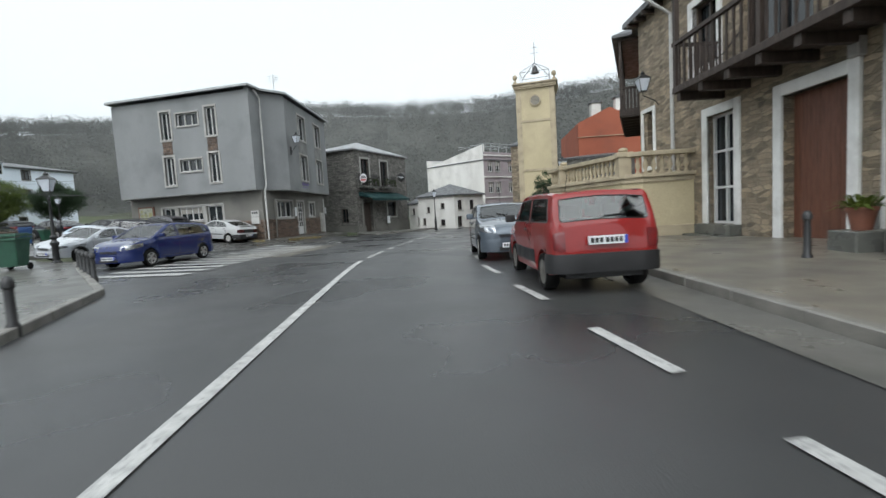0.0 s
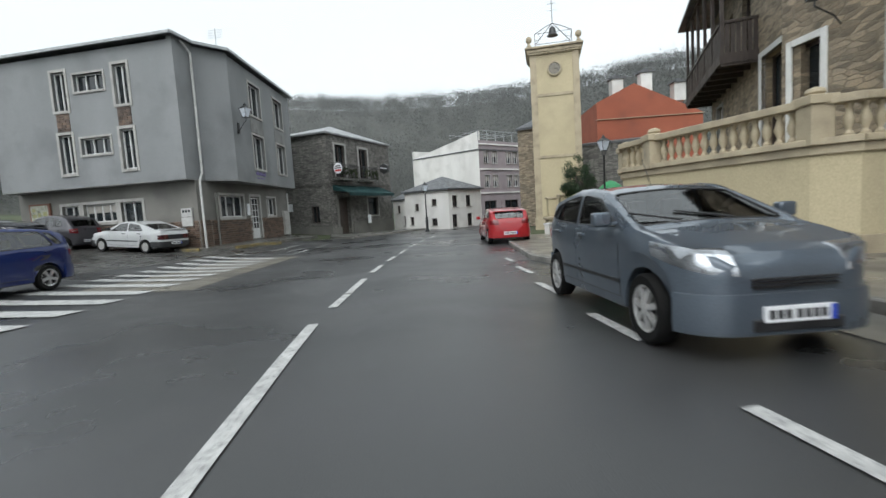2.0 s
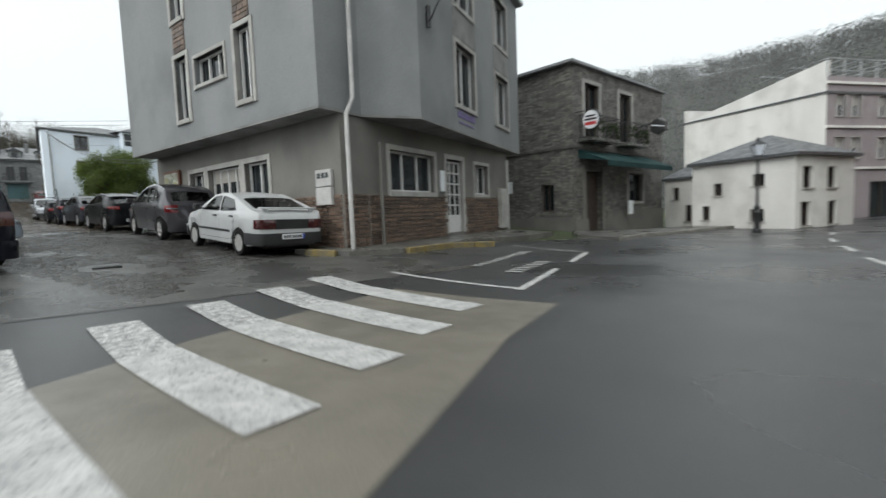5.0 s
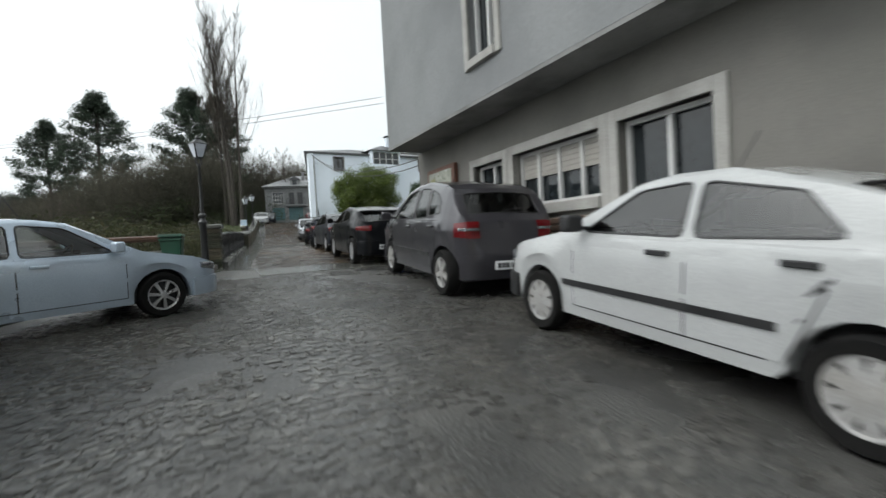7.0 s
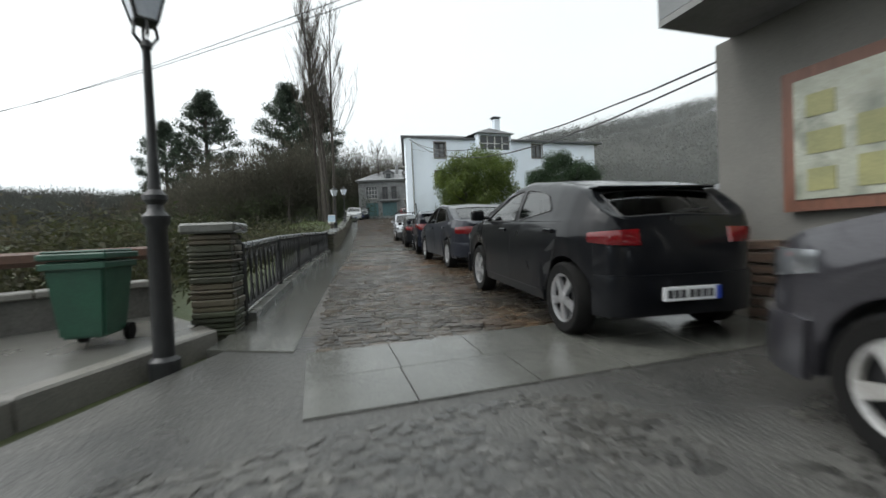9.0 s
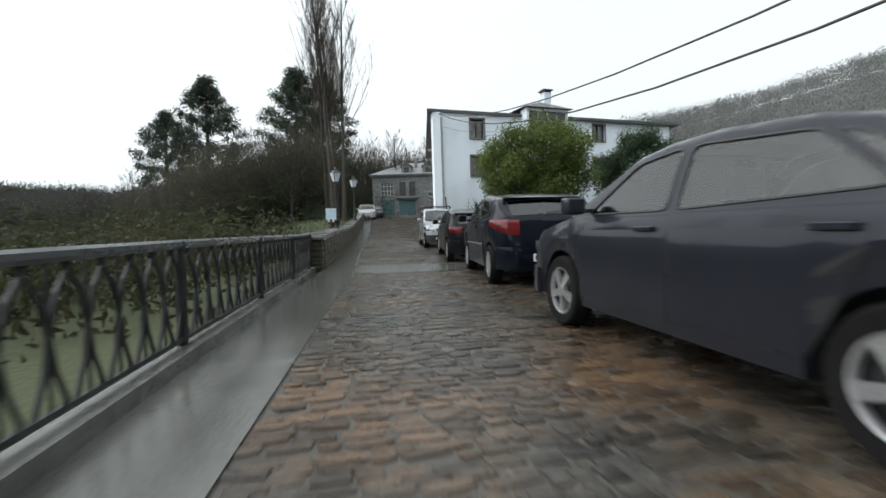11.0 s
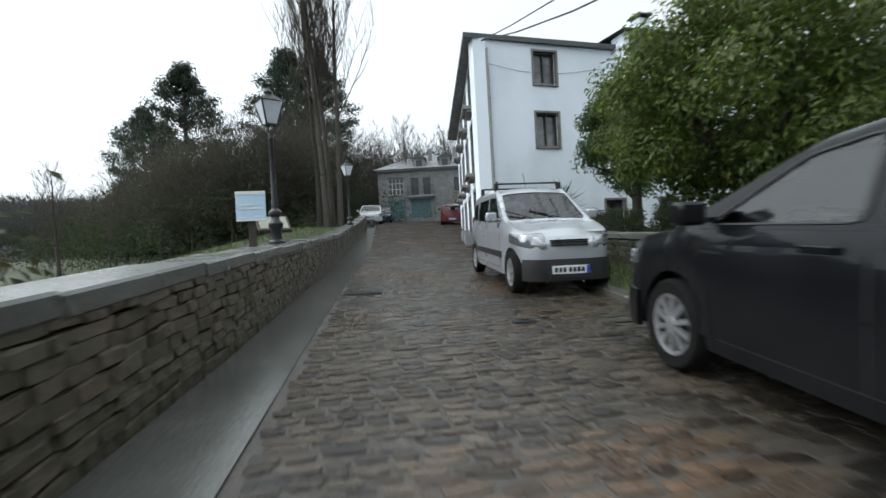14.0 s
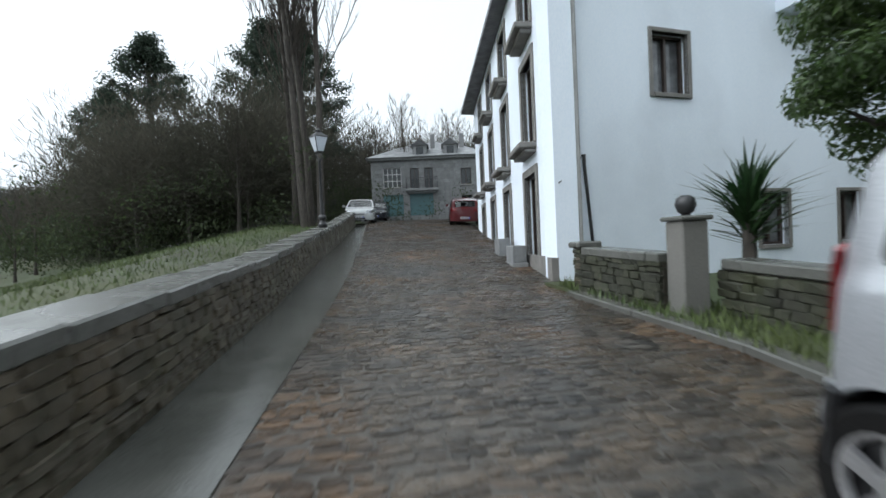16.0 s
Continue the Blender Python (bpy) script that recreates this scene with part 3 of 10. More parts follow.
def window(parent, m, s0, s1, z0, z1, surround=0.12, sill=True, frame=None, panes=2, deep=0.16, rows=1, pane=None, surround_mat=None, proud=0.04, name="window", blind=0.0, bottom=True):
    """A window in the wall frame m (x along, y inwards): surround, frame, one pane a light, sill."""
    frame = frame or WHITE_FRAME
    w = part(name, boxes((s0, s1, deep + 0.05, deep + 0.06, z0, z1), m=m), pane or PANE, parent)
    w.name = name
    fr = bmesh.new()
    t = 0.055
    box(fr, s0, s0 + t, deep - 0.03, deep + 0.03, z0, z1, m)
    box(fr, s1 - t, s1, deep - 0.03, deep + 0.03, z0, z1, m)
    box(fr, s0 + t, s1 - t, deep - 0.03, deep + 0.03, z1 - t, z1, m)
    box(fr, s0 + t, s1 - t, deep - 0.03, deep + 0.03, z0, z0 + t, m)
    for k in range(1, panes):
        x = s0 + (s1 - s0) * k / panes
        box(fr, x - t / 2, x + t / 2, deep - 0.032, deep + 0.032, z0 + t, z1 - t, m)
    for k in range(1, rows):
        z = z0 + (z1 - z0) * k / rows
        box(fr, s0 + t, s1 - t, deep - 0.028, deep + 0.028, z - t / 2, z + t / 2, m)
    part("window_frame", fr, frame, w)
    if blind:
        bl = bmesh.new()
        zt = z1 - t
        zb = z1 - (z1 - z0) * blind
        k = 0
        while zt - 0.075 > zb:
            box(bl, s0 + t, s1 - t, deep - 0.005, deep + 0.03, zt - 0.07, zt, m)
            zt -= 0.075
        each("shutter_slat", bl, BLIND, w)
    if surround:
        sb = bmesh.new()
        q = surround
        box(sb, s0 - q, s0, -proud, 0.1, z0 - (q if bottom else 0), z1 + q, m, 0.008)
        box(sb, s1, s1 + q, -proud, 0.1, z0 - (q if bottom else 0), z1 + q, m, 0.008)
        box(sb, s0 + 0.001, s1 - 0.001, -proud, 0.1, z1, z1 + q, m, 0.008)
        if bottom:
            box(sb, s0 + 0.001, s1 - 0.001, -proud - 0.03, 0.1, z0 - q, z0, m, 0.008)
        each("surround_stone", sb, surround_mat or SURROUND, w)
    elif sill:
        part("window_sill", boxes((s0 - 0.06, s1 + 0.06, -0.07, 0.1, z0 - 0.07, z0), m=m, bevel=0.008), surround_mat or SURROUND, w)
    return w


def slab(bm, poly, z0, z1):
    """A flat prism over a plan polygon."""
    lo = [bm.verts.new((x, y, z0)) for x, y in poly]
    hi = [bm.verts.new((x, y, z1)) for x, y in poly]
    n = len(poly)
    bm.faces.new(lo)
    bm.faces.new(hi)
    for i in range(n):
        bm.faces.new((lo[i], lo[(i + 1) % n], hi[(i + 1) % n], hi[i]))


# ---- ground, roads, pavements ----
def terrain(x, y):
    """The land beyond the streets: river meadows to the south-west, wooded hills all round."""
    z = gz(max(min(x, 60), -120), max(min(y, 100), 0)) - 0.06
    d = -(y - (38.5 + 0.24 * (-33 - x)))  # distance south of the side street's rail
    if x < -30 and d > 0:
        z -= min(2.6, d * 0.22) * min(1, (-30 - x) / 5)
    r = math.hypot(x + 45, y - 45)
    ang = math.atan2(y - 45, x + 45)
    if r > 70:
        north = max(0.0, math.sin(ang + 0.15))
        h = 8 + 39 * north ** 0.7
        if abs(ang) > 2.3:
            h = max(h, 15)
        f = min(1.0, (r - 70) / 130)
        z += h * f * f * (3 - 2 * f) * (1 + 0.18 * noise.noise((x * 0.012, y * 0.012, 3.1)))
    return z


def sheet_terrain():
    bm = bmesh.new()
    xs = sorted({*np.arange(-260, 170, 9.0), *np.arange(-80, 12, 2.5), -2500, -1200, -600, -380, 300, 600, 1200, 2500})
    ys = sorted({*np.arange(-120, 330, 9.0), *np.arange(10, 80, 2.5), -2500, -1200, -600, -250, 420, 700, 1200, 2500})
    grid = [[bm.verts.new((x, y, terrain(x, y))) for y in ys] for x in xs]
    for a, b in zip(grid, grid[1:]):
        for j in range(len(ys) - 1):
            bm.faces.new((a[j], b[j], b[j + 1], a[j + 1]))
    ob = part("ground", bm, GRASS, smooth=180)
    ob.data.materials.append(LITTER)
    for f in ob.data.polygons:
        c = f.center
        if math.hypot(c.x + 45, c.y - 45) > 78:
            f.material_index = 1
    return tagged(ob, "rough winter grass and earth running out to wooded hills", "ground", kind="structure")


sheet_terrain()

# main road and the mouth of the side street, one sheet of wet asphalt
strip("road", [(-13.4, -30), (-13.5, 5), (-12.8, 22.8), (-15.4, 27.3), (-22.9, 34.3), (-21.3, 44.6), (-19.9, 52), (-17.6, 57), (-14.6, 62), (-10.5, 72), (-3, 86), (9, 104)],
      [(-1.0, -30), (-3.2, 5), (-4.65, 23), (-5.45, 30), (-7.4, 34), (-7.6, 40), (-7.5, 47), (-7.2, 53), (-6.0, 62), (-2.0, 72), (4, 82), (16, 98)],
      0.0, ASPHALT, label="wet dark grey asphalt road", category="road", across=12)
# side street, older rough asphalt, up to the first stone band
strip("side_street", [(-22.7, 34.1), (-25.6, 37.2), (-28.5, 40.6), (-31.9, 42.85), (-33.3, 43.9)], [(-18.4, 46.6), (-22.0, 46.75), (-27, 47.3), (-31.2, 48.2), (-31.8, 48.8)],
      0.004, ASPHALT_OLD, label="worn rough wet asphalt side street", category="road", across=14, step=0.6)
# right-hand parking bay and pavement
strip("parking_bay", [(-3.6, 5), (-5.2, 20.5), (-5.95, 27.5), (-6.4, 31), (-7.0, 34)], [(-3.15, 5), (-4.6, 20.5), (-5.25, 27.5), (-5.6, 31), (-6.3, 34)], 0.008, CONCRETE, label="pale wet concrete parking bay", category="parking bay")
strip("pavement", [(-3.0, 3), (-4.45, 20.5), (-5.1, 27.5), (-5.5, 32), (-6.9, 34.4), (-7.75, 37.5), (-7.75, 44), (-7.0, 47.5)], [(3.4, 3), (1.2, 20.5), (0.3, 27.5), (-0.6, 32), (-2.0, 34.4), (-3.4, 37.5), (-3.6, 44), (-1, 47.5)],
      0.11, PALE_CONCRETE, skirt=0.25, label="sandy concrete pavement with a stone kerb", category="pavement", across=6)


def kerb(pts, w=0.16, h=0.13, material=KERB, label="grey stone kerb beside the road", gap=1.0):
    """A row of kerb stones along plan points; each stone a piece."""
    k = thing("kerb", (pts[0][0], pts[0][1], gz(*pts[0])), label, "kerb", kind="structure")
    for a, b in zip(pts, pts[1:]):
        L = math.dist(a, b)
        n = max(1, int(L / gap))
        for i in range(n):
            p = Vector(a).lerp(Vector(b), (i + 0.5) / n)
            m = axes(a, b)
            m.translation = (p.x, p.y, gz(p.x, p.y))
            z1 = gz(*Vector(a).lerp(Vector(b), (i + 1) / n)) - gz(*Vector(a).lerp(Vector(b), i / n))
            m = m @ Matrix.Rotation(-math.atan2(z1, L / n), 4, "Y")
            part("kerb_stone", boxes((-L / n / 2 + 0.006, L / n / 2 - 0.006, -w / 2, w / 2, -0.15, h), m=m, bevel=0.015), material, k)


kerb([(-3.05, 5), (-4.5, 20.5), (-5.15, 27.5), (-5.55, 31.9), (-6.95, 34.3), (-7.8, 37.5), (-7.8, 44)])
# pavement by the houses across the road, and the one in front of the grey building
strip("pavement_west", [(-18.6, 55.8), (-19.2, 57.4), (-16.6, 62.5), (-13, 69), (-9, 75)], [(-17.0, 55.2), (-16.6, 58.2), (-14.4, 62.2), (-10.8, 69), (-7, 75)], 0.12, CONCRETE, skirt=0.25, label="wet concrete pavement with a pale kerb edge", category="pavement")
kerb([(-17.0, 55.2), (-16.5, 58.2), (-14.3, 62.2), (-10.7, 69), (-6.9, 75)], label="pale stone kerb on the bend")
strip("pavement_corner", [(-22.6, 45.7), (-21.4, 46.15), (-20.75, 47.3), (-20.55, 50.5), (-19.8, 53.6), (-19.6, 56)], [(-22.6, 46.5), (-21.9, 46.6), (-21.75, 47.5), (-21.7, 50.5), (-21.6, 53.6), (-21.5, 56)], 0.12, CONCRETE, skirt=0.2, label="narrow mossy concrete pavement round the corner", category="pavement", step=0.4)
kerb([(-22.3, 45.74), (-21.6, 45.95)], material=YELLOW, label="yellow painted kerb stones at the corner", gap=0.5, h=0.14)
kerb([(-20.7, 47.4), (-20.45, 49.2), (-19.75, 50.4)], material=YELLOW, label="worn yellow painted kerb at the doorway ramp", gap=0.6, h=0.14)
# left-hand pavement by the square
strip("pavement_square", [(-25, 3), (-25, 20), (-26.5, 29.5), (-27.5, 34.6)], [(-13.2, 3), (-12.6, 22.6), (-15.0, 26.9), (-22.6, 34.0)], 0.10, CONCRETE, skirt=0.2, label="wet grey paved square beside the road", category="pavement", across=8)
kerb([(-13.15, 5), (-12.6, 22.6), (-15.0, 26.9), (-22.6, 34.0)], label="grey kerb round the square")
strip("pavement_river", [(-26.4, 34.6), (-30.4, 36.2), (-33.4, 39.6), (-34.9, 42.9)], [(-25.4, 37.0), (-28.3, 40.3), (-32.25, 42.65), (-33.4, 43.62)], 0.10, CONCRETE, skirt=0.2, label="wet concrete pavement by the river wall", category="pavement")
kerb([(-28.25, 40.15), (-30.2, 41.45), (-32.25, 42.72), (-33.35, 43.6)], label="low wet kerb by the river wall", h=0.12)


# ---- cobbled street ----
def street_edge(x):
    """Plan y of the left edge (gutter side) and the right edge of the cobbles."""
    ys = lerp_list(-x, [31, 35.8, 40, 45.5, 50, 53.2, 58.1, 66, 75, 90], [43.95, 44.9, 45.95, 47.35, 48.4, 49.14, 50.32, 52.3, 54.4, 58])
    yr = lerp_list(-x, [31, 36, 42, 46, 50, 56, 60, 66, 75, 90], [49.2, 49.6, 50.4, 51.0, 51.9, 53.7, 54.1, 58.0, 60, 64])
    return ys, yr


strip("street_bed", [(x, street_edge(x)[0] - 0.25) for x in (-32.9, -36, -40, -45.5, -50, -54, -58, -66, -75, -90)], [(x, street_edge(x)[1]) for x in (-32.9, -36, -40, -45.5, -50, -54, -58, -66, -75, -90)],
      0.003, COBBLE_BED, skirt=0.1, label="earthy bed under the cobbled street", category="street", across=8, step=0.5)
strip("gutter", [(-33.1, 43.58), (-34.4, 44.05), (-39.2, 45.0), (-45.7, 46.74), (-50.3, 47.93), (-53.5, 48.64), (-64, 51.0), (-79.5, 54.9)],
      [(-32.75, 44.18), (-34.2, 44.52), (-39.9, 45.95), (-45.5, 47.35), (-50.1, 48.4), (-53.2, 49.14), (-63.5, 51.75), (-79.5, 55.4)], 0.016, WET_STONE, skirt=0.15, step=0.5, label="wet concrete gutter strip along the parapet", category="gutter")
strip("verge", [(-46.5, 51.05), (-50.5, 51.9), (-56, 53.75), (-59.9, 54.3)], [(-45.3, 53.2), (-50, 54.2), (-55, 55.4), (-59.6, 55.6)], 0.06, GRASS, skirt=0.2, label="wet grass verge before the garden wall", category="verge")
kerb([(-47.0, 51.08), (-50.5, 51.82), (-53.5, 52.82), (-56, 53.66), (-58.9, 54.1)], 0.2, 0.08, WET_STONE, "low wet concrete edging of the grass verge")


def stone_mesh(i, lx, ly, h=0.02):
    rnd = random.Random(i)
    bm = bmesh.new()
    n = 8
    lo, hi = [], []
    for k in range(n):
        a = 2 * math.pi * (k + 0.4 * rnd.random()) / n
        c, s = math.cos(a), math.sin(a)
        r = 1 / max(abs(c) ** 8 + abs(s) ** 8, 1e-3) ** 0.125 * (0.88 + 0.14 * rnd.random())
        lo.append(bm.verts.new((c * r * lx / 2, s * r * ly / 2, -0.03)))
        hi.append(bm.verts.new((c * r * lx / 2 * 0.95, s * r * ly / 2 * 0.9, h * (0.7 + 0.3 * rnd.random()))))
    top = bm.verts.new((0, 0, h * 1.15))
    for k in range(n):
        bm.faces.new((lo[k], lo[(k + 1) % n], hi[(k + 1) % n], hi[k]))
        bm.faces.new((hi[k], hi[(k + 1) % n], top))
    return bm


def cobbles():
    rnd = random.Random(5)
    road = thing("cobbled_street", (-45, 48.5, gz(-45, 48.5)), "brown and grey wet slate cobbles laid across the street", "street", kind="structure")
    kinds = []
    for i in range(10):
        bm = stone_mesh(i, 0.30 + 0.02 * i, 0.135, 0.011)
        bmesh.ops.recalc_face_normals(bm, faces=bm.faces)
        me = bpy.data.meshes.new("cobble")
        bm.to_mesh(me)
        bm.free()
        me.materials.append(COBBLE)
        kinds.append(me)
    verts, faces = [], []
    pieces = 0
    x = -32.3
    while x > -88:
        ys, yr = street_edge(x)
        d = Vector((-0.95, 0.22, 0)) if x > -60 else Vector((-0.96, 0.27, 0))
        yaw = math.atan2(d.y, d.x)
        wid = rnd.uniform(0.055, 0.095) if x > -60 else 0.15
        y = ys + 0.06 * rnd.random()
        while y < yr - 0.1:
            ln = rnd.uniform(0.08, 0.22)
            yc = y + ln / 2
            xx = x + (yc - ys) * 0.23 + rnd.uniform(-0.025, 0.025) + 0.02 * noise.noise((yc * 1.3, x * 0.6, 0.0))
            if -46.68 < xx - 0.2 * (yc - 47.4) < -45.12 or xx > -32.62 + 0.05 * (yc - 44.3):
                y += ln
                continue
            k = rnd.randrange(10)
            m = Matrix.Translation((xx, yc, gz(xx, yc) + rnd.uniform(-0.003, 0.002))) @ Matrix.Rotation(yaw + math.pi / 2 + rnd.uniform(-0.16, 0.16), 4, "Z") @ Matrix.Rotation(rnd.uniform(-0.04, 0.04), 4, "X") @ Matrix.Diagonal((ln / (0.30 + 0.02 * k) * 1.02, wid / 0.135 * rnd.uniform(1.04, 1.16), 1, 1))
            if -51.5 < xx < -48.7 and yc < 50.6 and pieces < 290:
                ob = new("cobble", kinds[k])
                ob.parent = road
                ob.matrix_parent_inverse = road.matrix_basis.inverted()
                ob.matrix_basis = m
                pieces += 1
            else:
                base = len(verts)
                me = kinds[k]
                verts.extend((m @ v.co)[:] for v in me.vertices)
                faces.extend([base + v for v in p.vertices] for p in me.polygons)
            y += ln
        x -= wid
    me = bpy.data.meshes.new("cobble_field")
    me.from_pydata(verts, [], faces)
    me.materials.append(COBBLE)
    ob = new("cobble_field", me)
    ob.parent = road
    ob.matrix_parent_inverse = road.matrix_basis.inverted()
    tagged(ob, kind="stuff")


def worn_paving():
    """Irregular small stones bedded in the worn surface at the mouth of the side street."""
    rnd = random.Random(17)
    road = thing("stone_paving", (-27, 43.5, gz(-27, 43.5)), "worn wet grey stones bedded in the street mouth", "paving", kind="structure")
    kinds = []
    for i in range(8):
        bm = stone_mesh(40 + i, 1.0, 1.0, 0.008)
        bmesh.ops.recalc_face_normals(bm, faces=bm.faces)
        me = bpy.data.meshes.new("paving_stone")
        bm.to_mesh(me)
        bm.free()
        me.materials.append(RUBBLE_PAVE)
        kinds.append(me)
    verts, faces = [], []
    pieces = 0
    step = 0.06
    for i in range(int(12.4 / step)):
        for j in range(int(7.0 / step)):
            x = -33.0 + (i + rnd.random() * 0.8) * step
            left = lerp_list(-x, [22.7, 25.6, 28.5, 31.9, 33.3], [34.5, 37.6, 41.0, 43.1, 44.0])
            y = max(left, 40.6 if x < -24 else 41.4) + (j + rnd.random() * 0.8) * step
            if y > 47.0 or x < -31.35 or math.hypot(x + 23.6, y - 42.45) < 0.5:
                continue
            worn = noise.noise((x * 0.55, y * 0.8, 3.0)) + 0.5 * noise.noise((x * 1.9, y * 1.9, 7.0)) + 0.35 * min(0, y - 42.0 - 0.12 * (x + 33)) * -1 - 0.16 * max(0, x + 26) - 0.35 * max(0, y - 44.4)
            if worn < -0.42 + rnd.uniform(-0.12, 0.12):
                continue
            k = kinds[rnd.randrange(8)]
            a = rnd.uniform(0.04, 0.085)
            m = Matrix.Translation((x, y, gz(x, y) + rnd.uniform(-0.004, 0.003))) @ Matrix.Rotation(1.75 + rnd.uniform(-0.8, 0.8), 4, "Z") @ Matrix.Rotation(rnd.uniform(-0.04, 0.04), 4, "X") @ Matrix.Diagonal((a * rnd.uniform(1.1, 1.7), a, 1, 1))
            if -28.0 < x < -26.6 and 42.6 < y < 43.7 and pieces < 280:
                ob = new("paving_stone", k)
                ob.parent = road
                ob.matrix_parent_inverse = road.matrix_basis.inverted()
                ob.matrix_basis = m
                pieces += 1
            else:
                base = len(verts)
                verts.extend((m @ v.co)[:] for v in k.vertices)
                faces.extend([base + v for v in p.vertices] for p in k.polygons)
    me = bpy.data.meshes.new("stone_field")
    me.from_pydata(verts, [], faces)
    me.materials.append(RUBBLE_PAVE)
    ob = new("stone_field", me)
    ob.parent = road
    ob.matrix_parent_inverse = road.matrix_basis.inverted()
    tagged(ob, kind="stuff")


def stone_band(name, corners, rows, seed, material=SLAB):
    """A band of large wet paving slabs across the street."""
    rnd = random.Random(seed)
    a, b, c, d = (Vector(p) for p in corners)
    t = thing(name, (a.x, a.y, gz(*a)), "smooth wet granite paving slabs across the street", "paving", kind="structure")
    i = 0
    for r in range(rows):
        u = 0.0
        while u < 1 - 1e-3:
            v = min(1.0, u + rnd.uniform(0.1, 0.2))
            if 1 - v < 0.04:
                v = 1.0
            q = [a.lerp(b, u).lerp(d.lerp(c, u), r / rows), a.lerp(b, v).lerp(d.lerp(c, v), r / rows), a.lerp(b, v).lerp(d.lerp(c, v), (r + 1) / rows), a.lerp(b, u).lerp(d.lerp(c, u), (r + 1) / rows)]
            mid = sum(q, Vector((0, 0))) / 4
            bm = bmesh.new()
            hi = [bm.verts.new((*(mid + (p - mid) * 0.985), gz(*p) + 0.016)) for p in q]
            lo = [bm.verts.new((*(mid + (p - mid) * 0.99), gz(*p) - 0.08)) for p in q]
            bm.faces.new(hi)
            for k in range(4):
                bm.faces.new((lo[k], lo[(k + 1) % 4], hi[(k + 1) % 4], hi[k]))
            part("paving_slab", bm, material, t)
            u = v
            i += 1


stone_band("paving_band", [(-31.55, 44.1), (-31.2, 48.95), (-32.4, 49.1), (-32.65, 44.25)], 2, 3, WET_STONE)
stone_band("paving_band", [(-45.2, 47.3), (-44.5, 50.8), (-45.9, 51.1), (-46.6, 47.6)], 2, 4, WET_STONE)


# ---- road markings ----
def stripe(parent, a, b, w, material=PAINT_ROAD, name="stripe", dz=0.012, seg=0.6):
    bm = bmesh.new()
    a, b = Vector((*a, 0)), Vector((*b, 0))
    d = (b - a).normalized()
    s = Vector((-d.y, d.x, 0)) * w / 2
    n = max(1, int((b - a).length / seg))
    prev = None
    for i in range(n + 1):
        p = a.lerp(b, i / n)
        row = [bm.verts.new((q.x, q.y, gz(q.x, q.y) + dz)) for q in (p - s, p + s)]
        if prev:
            bm.faces.new((prev[0], row[0], row[1], prev[1]))
        prev = row
    return part(name, bm, material, parent)


marks = thing("road_markings", (-11, 30, 0), "white painted centre line and bay dashes, slightly worn", "road marking", kind="structure")
CL = [(-7.0, 2), (-8.45, 13.8), (-9.42, 20.9), (-10.1, 24.7), (-10.72, 28.2), (-11.2, 31.3)]
for a, b in zip(CL, CL[1:]):
    stripe(marks, a, b, 0.13, name="centre_line")
for y0, y1 in ((32.3, 33.4), (33.5, 35.3), (36.4, 38.1), (39.4, 41.1), (42.3, 44.0), (45.2, 47), (48.2, 50), (51.4, 53), (54.5, 56.2), (58, 60)):
    f = lambda y: lerp_list(y, [32, 36, 40, 45, 50, 56, 60], [-11.25, -11.6, -11.87, -11.95, -11.8, -11.2, -10.3])
    stripe(marks, (f(y0), y0), (f(y1), y1), 0.13, name="centre_dash")
for a, b in (((-5.25, 17.2), (-5.55, 18.4)), ((-5.85, 19.9), (-6.2, 21.4)), ((-6.38, 22.3), (-6.68, 23.5)), ((-6.95, 24.9), (-7.25, 26.1)), ((-7.5, 27.5), (-7.8, 28.8)), ((-7.9, 30.1), (-8.05, 31.2)), ((-8.13, 32.5), (-8.27, 33.6)), ((-8.2, 34.8), (-8.36, 36.0)), ((-8.32, 37.2), (-8.44, 38.2))):
    stripe(marks, a, b, 0.12, name="bay_dash")
zebra = thing("zebra_crossing", (-17.5, 39.5, -0.2), "broad white zebra stripes, worn rough over old asphalt", "crossing", kind="structure")
for i in range(14):
    y = 43.75 - 1.03 * i
    xl, xr = -20.0 + 0.10 * i, -16.93 + 0.13 * i
    stripe(zebra, (xl, y + 0.02), ((xl * 0.62 + xr * 0.38), y - 0.28), 0.44, PAINT_WORN, "zebra_stripe", 0.014, 0.4)
    stripe(zebra, ((xl * 0.62 + xr * 0.38), y - 0.28), (xr, y - 0.62), 0.46, PAINT_ROAD, "zebra_stripe", 0.018, 0.4)
# sandy concrete patch under the crossing
strip("concrete_patch", [(-18.5, 43.8), (-18.55, 42.4), (-18.6, 40.8), (-18.2, 38.0), (-17.9, 35.0)], [(-16.1, 43.75), (-16.1, 42.1), (-15.8, 40.2), (-15.4, 37.5), (-15.0, 35.0)], 0.007, PALE_CONCRETE, label="sandy concrete patch in the road", category="road patch", across=6, step=0.5)
bays = thing("bay_markings", (-17, 45, -0.25), "white parking bay lines with painted lettering", "road marking", kind="structure")
stripe(bays, (-19.4, 44.95), (-16.85, 44.6), 0.11, name="bay_line")
stripe(bays, (-16.85, 44.5), (-17.0, 47.0), 0.12, name="bay_line")
stripe(bays, (-17.02, 48.2), (-17.15, 50.4), 0.12, name="bay_line")
stripe(bays, (-19.4, 51.0), (-17.15, 50.5), 0.10, name="bay_line")
txt = bpy.data.curves.new("lettering", "FONT")
txt.body, txt.size, txt.extrude, txt.align_x, txt.space_character = "RESERVADO", 0.5, 0.002, "CENTER", 1.35
tob = new("lettering", txt)
tob.data.materials.append(PAINT_ROAD)
tob.parent = bays
